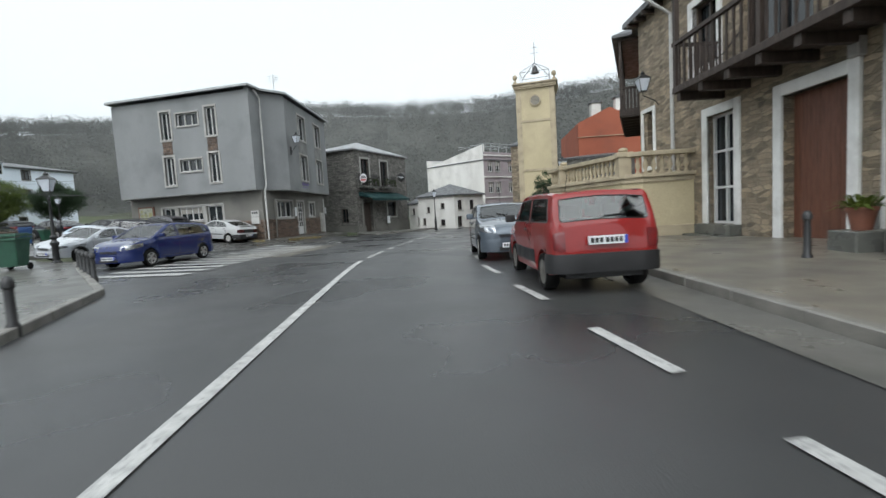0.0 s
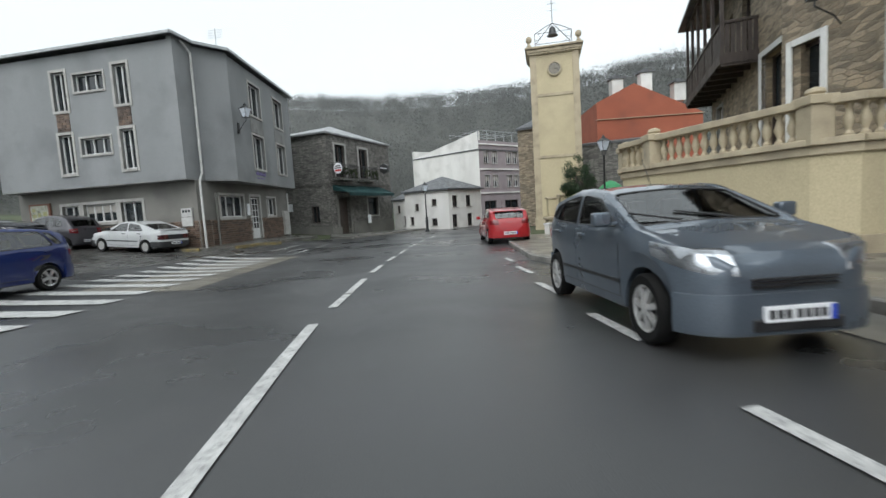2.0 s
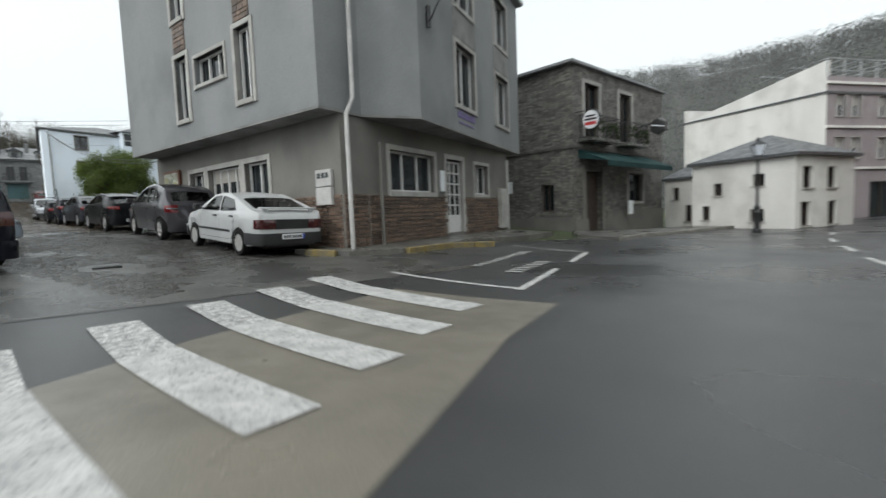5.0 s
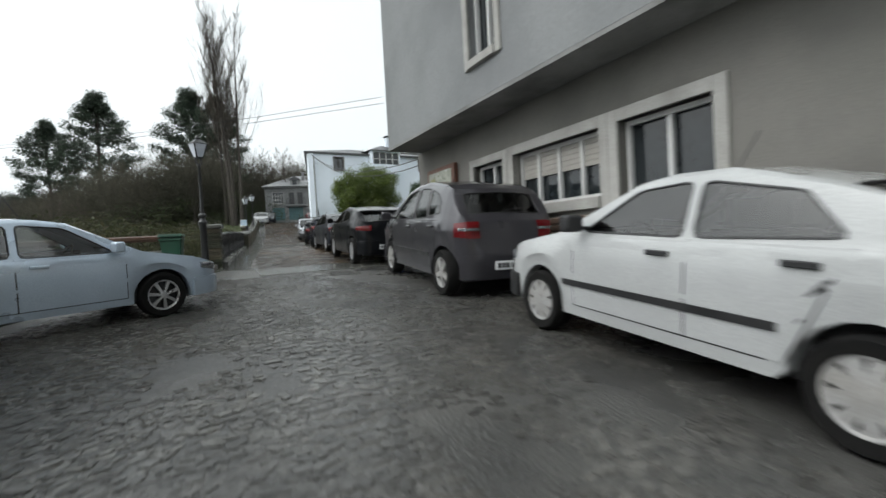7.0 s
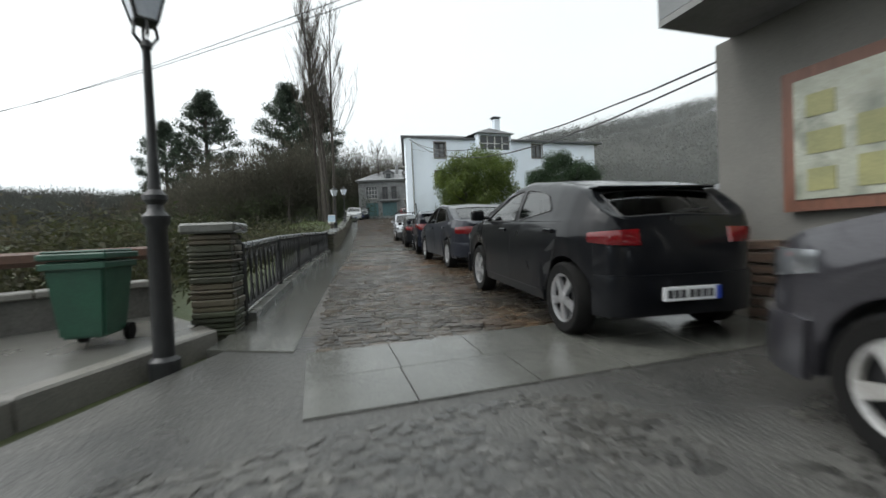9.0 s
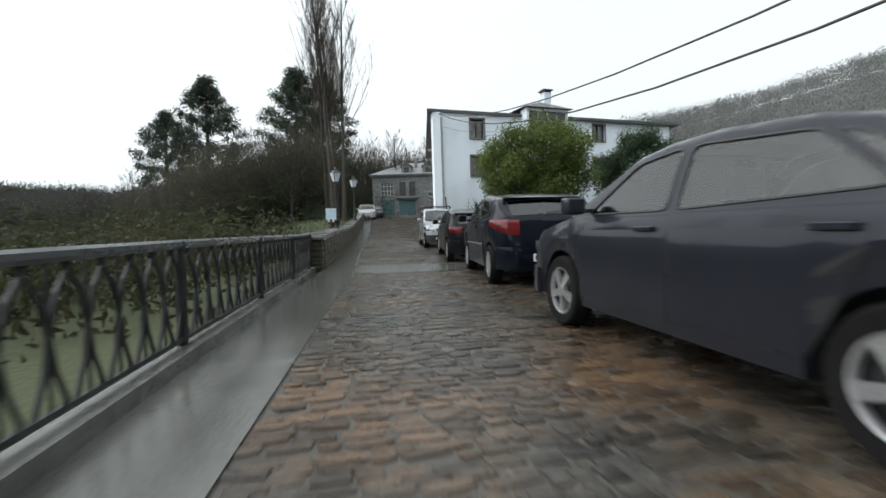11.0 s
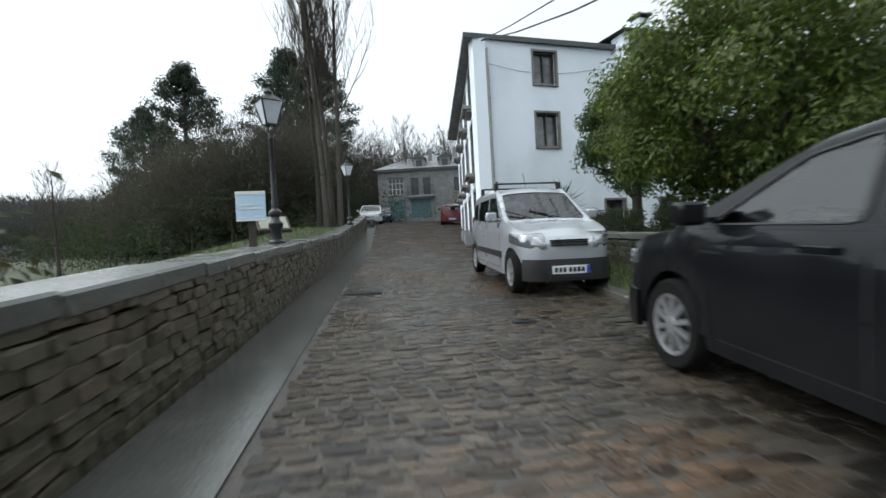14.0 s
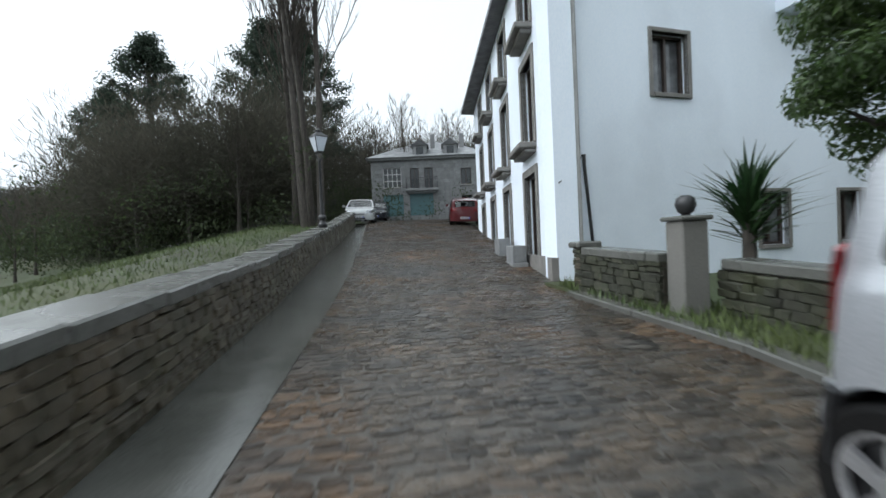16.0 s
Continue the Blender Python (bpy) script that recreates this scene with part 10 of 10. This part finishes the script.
def bare_tree(rnd, h, spread, label, upright=0.5, limbs=14, twigs=9, trunk_r=0.2, forks=1, fine=5, name="bare_tree", group="bare trees", first=0.25):
    """Leafless tree at the origin: trunk, limbs, branches and fine twigs."""
    t = thing(name, Matrix.Identity(4), label, "tree", group)
    tv, tf, cv, cf = [], [], [], []
    tops = []
    for f in range(forks):
        lean = Vector((rnd.uniform(-1, 1), rnd.uniform(-1, 1), 0)) * (0.04 if forks == 1 else 0.085) * h
        off = Vector((math.cos(2.1 * f + 0.4), math.sin(2.1 * f + 0.4), 0)) * 0.55 if forks > 1 else Vector()
        pts = [off + lean * (k / 7) ** 1.5 + Vector((rnd.uniform(-0.05, 0.05), rnd.uniform(-0.05, 0.05), h * k / 7 - 0.15 * (k == 0))) for k in range(8)]
        limb(tv, tf, pts, [trunk_r * (1.25 if k == 0 else 1) * (1 - k / 7.4) ** 0.85 for k in range(8)], 7)
        tops.append(pts)
    for i in range(limbs):
        pts = tops[i % forks]
        u = first + (0.95 - first) * (i + rnd.random()) / limbs
        k = min(6, int(u * 7))
        p = pts[k].lerp(pts[k + 1], u * 7 - k)
        a = i * 2.4 + rnd.uniform(-0.5, 0.5)
        ln = spread * (1 - 0.62 * (u - first) / (1 - first)) * rnd.uniform(0.75, 1.15)
        d = Vector((math.cos(a), math.sin(a), upright + rnd.uniform(0, 0.5))).normalized()
        q = [p]
        for s in range(4):
            d = (d + Vector((rnd.uniform(-0.14, 0.14), rnd.uniform(-0.14, 0.14), 0.14 + 0.12 * upright))).normalized()
            q.append(q[-1] + d * ln / 4)
        r0 = trunk_r * (1 - u) * 0.28 + 0.018
        limb(cv, cf, q, [r0, r0 * 0.75, r0 * 0.55, r0 * 0.36, 0.008], 4)
        for j in range(twigs):
            v = rnd.uniform(0.25, 1.0)
            k = min(3, int(v * 4))
            b = q[k].lerp(q[k + 1], v * 4 - k)
            dd = (d * 0.8 + Vector((rnd.uniform(-0.8, 0.8), rnd.uniform(-0.8, 0.8), rnd.uniform(-0.1, 0.7) + upright * 0.5))).normalized()
            tl = ln * rnd.uniform(0.22, 0.45)
            e = b + dd * tl
            mid = b.lerp(e, 0.5) + Vector((rnd.uniform(-0.05, 0.05), rnd.uniform(-0.05, 0.05), -0.03)) * tl
            limb(cv, cf, [b, mid, e], [0.02, 0.014, 0.005], 3)
            for n in range(fine):
                b2 = b.lerp(e, rnd.uniform(0.25, 1))
                d2 = (dd + Vector((rnd.uniform(-0.9, 0.9), rnd.uniform(-0.9, 0.9), rnd.uniform(-0.2, 0.8)))).normalized() * tl * rnd.uniform(0.3, 0.6)
                sd = d2.cross(Vector((0, 0, 1))).normalized() * 0.009
                base = len(cv)
                cv.extend((b2 - sd, b2 + sd, b2 + d2))
                cf.append((base, base + 1, base + 2))
    mesh_part("trunk", tv, tf, BARK, t, smooth=True)
    mesh_part("crown", cv, cf, TWIG, t, "leafless branches and fine twigs")
    return t


def leaf_cloud(rnd, centres, radius, per, size, up=0.4):
    """Folded leaf blades in clumps round the centres."""
    verts, faces = [], []
    for c in centres:
        for i in range(per):
            d = Vector((rnd.gauss(0, 1), rnd.gauss(0, 1), rnd.gauss(0, 0.8))).normalized()
            p = c + d * radius * rnd.random() ** 0.45
            n = (d + Vector((rnd.uniform(-0.7, 0.7), rnd.uniform(-0.7, 0.7), up + rnd.uniform(-0.4, 0.6)))).normalized()
            a = n.cross(Vector((rnd.uniform(-1, 1), rnd.uniform(-1, 1), rnd.uniform(-0.6, 0.6)))).normalized()
            b = n.cross(a)
            s = size * rnd.uniform(0.7, 1.3)
            base = len(verts)
            verts.extend((p - a * s * 0.5, p + b * s * 0.2 + n * s * 0.05, p + a * s * 0.5 - n * s * 0.1, p - b * s * 0.2 + n * s * 0.05))
            faces.append((base, base + 1, base + 2, base + 3))
    return verts, faces


def evergreen(rnd, h, rad, clear, label, material, leaves=330, size=0.125, clumps=130):
    """Broad evergreen: forked trunk, limbs, and a rounded, lumpy crown of leaf clumps."""
    t = thing("evergreen_tree", Matrix.Identity(4), label, "tree", "garden trees")
    tv, tf = [], []
    mid = Vector((0, 0, (h + clear) / 2))
    limb(tv, tf, [Vector((0, 0, -0.15)), Vector((0.03, 0.02, clear * 0.5)), Vector((0, 0.05, clear)), Vector((0.05, 0, mid.z))], [0.19, 0.15, 0.13, 0.07], 8)
    for i in range(9):
        a = i * 2.4
        e = Vector((math.cos(a) * rad * 0.7, math.sin(a) * rad * 0.7, clear + (h - clear) * rnd.uniform(0.25, 0.7)))
        s = Vector((0, 0.03, clear * rnd.uniform(0.8, 1.2)))
        limb(tv, tf, [s, s.lerp(e, 0.5) + Vector((0, 0, 0.2)), e], [0.09, 0.06, 0.02], 5)
    cs = []
    for i in range(clumps):
        d = Vector((rnd.gauss(0, 1), rnd.gauss(0, 1), rnd.gauss(0, 1))).normalized()
        k = rnd.uniform(0.55, 1.0) * (1 + 0.16 * noise.noise(d * 2.3))
        c = mid + Vector((d.x * rad * k, d.y * rad * k, d.z * (h - clear) / 2 * k))
        cs.append(c)
    lv, lf = leaf_cloud(rnd, cs, rad * 0.27, leaves, size)
    mesh_part("trunk", tv, tf, BARK, t, smooth=True)
    mesh_part("crown", lv, lf, material, t)
    return t


def pine(rnd, h, rad, label):
    t = thing("pine_tree", Matrix.Identity(4), label, "tree", "pine trees")
    tv, tf = [], []
    limb(tv, tf, [Vector((0, 0, -0.3)), Vector((0.2, 0.1, h * 0.4)), Vector((0.1, 0.2, h * 0.75)), Vector((0, 0, h * 0.98))], [0.32, 0.25, 0.15, 0.03], 7)
    verts, faces = [], []
    for i in range(66):
        u = 0.3 + 0.7 * (i + rnd.random()) / 66
        a = i * 2.4 + rnd.uniform(-0.4, 0.4)
        ln = rad * (1.05 - ((u - 0.3) / 0.7) ** 1.8) * rnd.uniform(0.6, 1.1)
        s = Vector((0.1, 0.1, h * u - 0.4))
        e = s + Vector((math.cos(a) * ln, math.sin(a) * ln, ln * rnd.uniform(0.15, 0.55)))
        limb(tv, tf, [s, s.lerp(e, 0.5) - Vector((0, 0, 0.1)), e], [0.06, 0.04, 0.012], 4)
        cs = [s.lerp(e, v) + Vector((rnd.uniform(-0.3, 0.3), rnd.uniform(-0.3, 0.3), rnd.uniform(-0.05, 0.3))) for v in (0.55, 0.75, 0.9, 1.0)]
        v2, f2 = leaf_cloud(rnd, cs, 0.78, 84, 0.3, 0.8)
        base = len(verts)
        verts.extend(v2)
        faces.extend(tuple(k + base for k in f) for f in f2)
    mesh_part("trunk", tv, tf, BARK, t, smooth=True)
    mesh_part("crown", verts, faces, PINE, t)
    return t


def put(x, y, z=None, turn=0.0, s=1.0):
    return Matrix.Translation((x, y, terrain(x, y) if z is None else z)) @ Matrix.Rotation(turn, 4, "Z") @ Matrix.Scale(s, 4)


def scatter(proto, places, rnd):
    """The first place takes the built tree, the others copies of it."""
    for i, (x, y, s) in enumerate(places):
        m = put(x, y, None, rnd.uniform(0, 6.28), s)
        if i == 0:
            proto.matrix_basis = m
        else:
            copy_thing(proto, m)


def hill_place(rnd):
    """A spot on the wooded hillsides, or None."""
    ang = rnd.uniform(-1.3, 3.6)
    u = rnd.random()
    r = rnd.uniform(86, 205) if u < 0.62 else rnd.uniform(75, 100) if u < 0.76 else rnd.uniform(186, 208)
    x, y = -45 + r * math.cos(ang), 45 + r * math.sin(ang)
    if y < 62 and x > -60 or (y < 40 and x > -100) or (-20 < x < 25 and y < 110):
        return None
    h = rnd.uniform(4.5, 8.0)
    return x, y, h, h * rnd.uniform(0.42, 0.6)


def bank_place(rnd):
    """A spot in the thicket on the river bank, or None."""
    u = rnd.random()
    x, y = -86 - 42 * u + rnd.uniform(-5, 5), 50 - 26 * u + rnd.uniform(-8, 12)
    if y > 53 and x > -94 or (48.6 - y) > 0.32 * (-48 - x):
        return None
    h = rnd.uniform(5.0, 9.0) + 4.5 * max(0.0, 1 - 2.0 * u)
    return x, y, h, h * rnd.uniform(0.32, 0.45)


def ridge_place(rnd):
    """A spot on the wooded rise behind the granite house."""
    x, y = rnd.uniform(-134, -101), rnd.uniform(52, 92)
    if y < 72 and x > -103:
        return None
    h = rnd.uniform(10.0, 15.5)
    return x, y, h, h * rnd.uniform(0.26, 0.36)


def woods(name, place, count, blades, long, wide, inner, material, label, seed):
    """Bare woods: many leafless crowns, too dense to tell apart."""
    rnd = random.Random(seed)
    verts, faces = [], []
    n = 0
    while n < count:
        spot = place(rnd)
        if spot is None:
            continue
        x, y, h, w = spot
        z = terrain(x, y)
        n += 1
        c0 = Vector((x, y, z + h * 0.5))
        for k in range(blades):
            d = Vector((rnd.gauss(0, 1), rnd.gauss(0, 1), rnd.gauss(0.2, 1))).normalized() * rnd.uniform(*inner)
            b = c0 + Vector((d.x * w, d.y * w, d.z * h * 0.5))
            t = Vector((d.x + rnd.gauss(0, 0.6), d.y + rnd.gauss(0, 0.6), d.z + rnd.uniform(0.1, 1.2))).normalized() * long * rnd.uniform(0.5, 1.2)
            sd = t.cross(Vector((rnd.uniform(-1, 1), rnd.uniform(-1, 1), rnd.uniform(-1, 1)))).normalized() * wide * rnd.uniform(0.5, 1.2)
            base = len(verts)
            verts.extend((b, b + t * 0.5 + sd, b + t, b + t * 0.5 - sd))
            faces.append((base, base + 1, base + 2, base + 3))
    tagged(mesh_part(name, verts, faces, material), label, "woods", kind="stuff")


def undergrowth(name, places, material, label, seed, size=0.25, per=40, rad=0.8):
    rnd = random.Random(seed)
    cs = []
    for x0, y0, x1, y1, wid, h, n in places:
        for i in range(n):
            u = rnd.random()
            x = x0 + (x1 - x0) * u + rnd.uniform(-wid, wid)
            y = y0 + (y1 - y0) * u + rnd.uniform(-wid, wid)
            cs.append(Vector((x, y, terrain(x, y) + rnd.uniform(0.1, h))))
    v, f = leaf_cloud(rnd, cs, rad, per, size)
    return tagged(mesh_part(name, v, f, material), label, name.replace("_", " "), kind="stuff")


woods("hillside_woods", hill_place, 6800, 92, 0.85, 0.11, (0.3, 1.0), WOODS, "misty leafless winter woods covering the hillsides", 21)
woods("bank_woods", bank_place, 760, 420, 0.95, 0.024, (0.2, 0.72), THICKET, "dense dark leafless thicket on the river bank", 22)
woods("ridge_woods", ridge_place, 260, 430, 1.1, 0.03, (0.2, 0.75), THICKET, "brown leafless woods rising behind the granite house", 23)


def haze_sheet(radius, z0, z1, low, high, label, seed):
    """A translucent ring sheet that stands in for low rain mist and haze in front of the hills: thin below, thicker
    towards the ridges, torn at the top.
    """
    m = bpy.data.materials.new("painted_haze")
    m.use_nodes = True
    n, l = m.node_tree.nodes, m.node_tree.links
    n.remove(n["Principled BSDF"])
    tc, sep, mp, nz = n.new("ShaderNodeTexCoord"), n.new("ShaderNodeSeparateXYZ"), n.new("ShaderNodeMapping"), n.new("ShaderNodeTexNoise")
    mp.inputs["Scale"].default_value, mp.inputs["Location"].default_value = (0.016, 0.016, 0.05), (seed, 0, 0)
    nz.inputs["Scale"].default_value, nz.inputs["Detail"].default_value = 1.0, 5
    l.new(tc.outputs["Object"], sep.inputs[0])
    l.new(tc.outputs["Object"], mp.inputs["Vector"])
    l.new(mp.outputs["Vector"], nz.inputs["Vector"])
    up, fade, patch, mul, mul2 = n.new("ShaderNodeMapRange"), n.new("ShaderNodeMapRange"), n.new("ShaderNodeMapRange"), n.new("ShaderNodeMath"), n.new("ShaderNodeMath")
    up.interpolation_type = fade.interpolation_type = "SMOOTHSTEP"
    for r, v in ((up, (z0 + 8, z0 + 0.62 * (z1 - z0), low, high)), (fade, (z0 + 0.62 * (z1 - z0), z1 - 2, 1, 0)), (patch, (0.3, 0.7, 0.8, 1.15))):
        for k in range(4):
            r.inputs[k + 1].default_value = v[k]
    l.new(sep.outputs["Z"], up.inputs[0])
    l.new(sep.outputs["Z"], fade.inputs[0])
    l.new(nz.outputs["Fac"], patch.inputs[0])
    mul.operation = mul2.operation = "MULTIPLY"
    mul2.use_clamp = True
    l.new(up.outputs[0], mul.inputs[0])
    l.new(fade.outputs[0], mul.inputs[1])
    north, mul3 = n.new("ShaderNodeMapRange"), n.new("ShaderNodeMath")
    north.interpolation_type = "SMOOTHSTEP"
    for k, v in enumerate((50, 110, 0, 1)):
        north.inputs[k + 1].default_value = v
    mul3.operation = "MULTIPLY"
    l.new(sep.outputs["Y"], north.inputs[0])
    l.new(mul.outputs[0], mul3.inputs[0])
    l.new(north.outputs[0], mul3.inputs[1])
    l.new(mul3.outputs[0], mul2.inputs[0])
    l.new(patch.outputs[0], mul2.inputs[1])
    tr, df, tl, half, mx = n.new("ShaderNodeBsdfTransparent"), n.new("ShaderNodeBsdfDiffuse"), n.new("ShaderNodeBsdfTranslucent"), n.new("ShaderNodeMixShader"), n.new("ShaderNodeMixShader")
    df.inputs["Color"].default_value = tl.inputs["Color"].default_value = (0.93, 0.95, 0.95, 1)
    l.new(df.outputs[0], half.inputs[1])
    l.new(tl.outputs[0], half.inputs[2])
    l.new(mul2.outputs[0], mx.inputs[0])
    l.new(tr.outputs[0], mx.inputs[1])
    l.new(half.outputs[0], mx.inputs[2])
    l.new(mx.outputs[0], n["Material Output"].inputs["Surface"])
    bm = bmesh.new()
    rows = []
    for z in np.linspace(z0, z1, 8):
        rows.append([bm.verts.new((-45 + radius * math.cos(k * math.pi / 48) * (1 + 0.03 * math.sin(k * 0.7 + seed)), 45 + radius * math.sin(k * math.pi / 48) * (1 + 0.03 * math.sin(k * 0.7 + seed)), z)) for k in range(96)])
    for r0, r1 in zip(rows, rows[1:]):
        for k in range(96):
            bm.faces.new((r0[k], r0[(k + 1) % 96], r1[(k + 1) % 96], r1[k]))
    tagged(part("haze_sheet", bm, m, smooth=180), label, "mist", kind="stuff")


# haze over the hills, painted on two translucent sheets round the scene
haze_sheet(72, -6, 60, 0.1, 0.15, "translucent ring sheet standing in for thin grey mist before the hills", 3.0)
haze_sheet(188, -6, 80, 0.05, 0.1, "translucent ring sheet standing in for mist along the ridges", 8.0)
rt = random.Random(8)
# two tall poplars beside the street
pop = bare_tree(rt, 24, 7.0, "tall leafless poplar with dark forked trunks beside the parapet", upright=1.3, limbs=84, twigs=10, trunk_r=0.2, forks=3, fine=4, name="poplar_tree", group="poplars", first=0.3)
scatter(pop, [(-79.4, 52.5, 1.0), (-81.8, 52.2, 0.92)], rt)
# pines on the river bank
scatter(pine(rt, 19, 5.0, "tall dark pine on the wooded bank"), [(-105, 51, 1.2), (-112, 39, 1.05), (-126, 31, 0.95), (-99, 54, 0.85)], rt)
# bare broadleaved trees on the bank
oak = bare_tree(rt, 13, 5.0, "leafless broadleaved tree on the river bank", upright=0.7, limbs=22, twigs=12, trunk_r=0.24, fine=7)
alder = bare_tree(rt, 11, 3.4, "slender leafless tree on the river bank", upright=1.0, limbs=20, twigs=11, trunk_r=0.17, fine=7)
spots = []
for i in range(34):
    u = rt.random()
    spots.append((-80 - 48 * u + rt.uniform(-4, 4), 46 - 24 * u + rt.uniform(-9, 7), rt.uniform(0.55, 0.9)))
spots += [(-92 - 3 * i + rt.uniform(-2, 2), 62 + 3 * (i % 4), 1.25) for i in range(12)]
scatter(oak, spots[::2], rt)
scatter(alder, spots[1::2], rt)
undergrowth("undergrowth", [(-78, 46, -130, 20, 7, 3.5, 420), (-88, 60, -125, 66, 6, 3.0, 200)], HEDGE, "dark evergreen scrub under the bank trees", 3, 0.22, 70, 1.3)
undergrowth("bank_scrub", [(-35.5, 40.5, -50, 44.5, 2.2, 0.8, 260), (-36, 33, -50, 36, 4, 0.9, 120)], BRAMBLE, "tangled brown and green scrub below the bridge", 6, 0.13, 110, 0.8)
def meadow():
    """Tufts of wet grass on the meadow behind the parapet and on the verge."""
    rnd = random.Random(14)
    verts, faces = [], []
    for i in range(26000):
        if i % 5 == 0:
            x = rnd.uniform(-59.5, -46.2)
            y = lerp_list(-x, [46, 50, 55, 60], [52.0, 52.75, 54.15, 54.45]) + rnd.uniform(-0.9, 0.9) * min(1, (59.8 + x) / 6 + 0.1)
            z = gz(x, y) + 0.05
        else:
            x = rnd.uniform(-84, -48)
            y = 46.75 + (-46.6 - x) * 0.232 - 0.4 - rnd.random() ** 1.7 * 14
            z = terrain(x, y)
        h = rnd.uniform(0.06, 0.2)
        a = rnd.uniform(0, 6.28)
        sd = Vector((math.cos(a), math.sin(a), 0)) * rnd.uniform(0.008, 0.022)
        b = Vector((x, y, z - 0.02))
        base = len(verts)
        verts.extend((b - sd, b + sd, b + Vector((rnd.uniform(-0.08, 0.08), rnd.uniform(-0.08, 0.08), h))))
        faces.append((base, base + 1, base + 2))
    tagged(mesh_part("meadow_grass", verts, faces, MEADOW), "wet tufted winter grass behind the parapet and verge", "grass", kind="stuff")


meadow()


def hedge(a, b, h, w, label):
    """Clipped hedge: woody stems under a dense box of small leaves."""
    rnd = random.Random(19)
    t = thing("hedge", Matrix.Identity(4), label, "hedge")
    n = int(math.dist(a, b) * 34)
    cs = []
    for i in range(n):
        u = rnd.random()
        x, y = a[0] + (b[0] - a[0]) * u, a[1] + (b[1] - a[1]) * u + rnd.uniform(-w, w) / 2
        cs.append(Vector((x, y, gz(x, y) + h * (0.25 + 0.68 * rnd.random() ** 0.6))))
    v, f = leaf_cloud(rnd, cs, 0.17, 70, 0.06)
    mesh_part("leaves", v, f, HEDGE, t)
    tv, tf = [], []
    for i in range(26):
        u = (i + 0.5) / 26
        x, y = a[0] + (b[0] - a[0]) * u, a[1] + (b[1] - a[1]) * u
        limb(tv, tf, [Vector((x, y, gz(x, y) - 0.1)), Vector((x + 0.03, y, gz(x, y) + h * 0.8))], [0.025, 0.012], 5)
    mesh_part("stems", tv, tf, BARK, t)


hedge((-56.2, 55.35), (-44.5, 53.55), 1.1, 0.5, "dark clipped hedge behind the low garden wall")
# garden evergreens by the white house
e1 = evergreen(rt, 5.0, 2.2, 1.3, "yellow-green broadleaved evergreen tree in the garden", LEAF)
e1.matrix_basis = put(-52.4, 56.2)
e2 = evergreen(rt, 5.35, 2.3, 1.5, "dark green glossy evergreen tree in the garden", LEAF_DARK)
e2.matrix_basis = put(-54.2, 63.8)
e4 = evergreen(rt, 4.4, 1.45, 1.6, "smaller dark evergreen tree close to the white house", LEAF_MID, 240, 0.11, 90)
e4.matrix_basis = put(-56.4, 57.6)


e3 = evergreen(rt, 3.7, 0.85, 1.3, "small dark bush growing beside the clock tower", LEAF_DARK, 130, 0.08, 70)
e3.matrix_basis = put(-4.0, 48.6, gz(-4.0, 48.6))


def spiky_shrub(x, y, z):
    """Sword-leaved shrub."""
    rnd = random.Random(4)
    t = thing("spiky_shrub", Matrix.Identity(4), "green sword-leaved shrub behind the garden wall", "shrub")
    verts, faces = [], []
    for i in range(150):
        a, el = rnd.uniform(0, 6.28), rnd.uniform(0.1, 1.45)
        hd = Vector((math.cos(a), math.sin(a), 0))
        s = Vector((0, 0, rnd.uniform(0.6, 1.1)))
        ln = rnd.uniform(0.7, 1.1)
        p1 = s + (hd * math.cos(el) + Vector((0, 0, math.sin(el)))) * ln * 0.55
        p2 = p1 + (hd * math.cos(el * 0.8) + Vector((0, 0, math.sin(el * 0.8) - 0.15))) * ln * 0.45
        sd = Vector((-hd.y, hd.x, 0)) * 0.025
        b = len(verts)
        verts.extend((s - sd, s + sd, p1 + sd, p1 - sd, p2))
        faces.extend([(b, b + 1, b + 2, b + 3), (b + 3, b + 2, b + 4)])
    tv, tf = [], []
    limb(tv, tf, [Vector((0, 0, -0.2)), Vector((0, 0, 1.1))], [0.1, 0.07], 6)
    mesh_part("stem", tv, tf, BARK, t)
    mesh_part("leaves", verts, faces, LEAF_DARK, t)
    t.matrix_basis = Matrix.Translation((x, y, z)) @ Matrix.Scale(1.05, 4)


spiky_shrub(-57.7, 56.1, terrain(-57.7, 56.1) + 0.1)
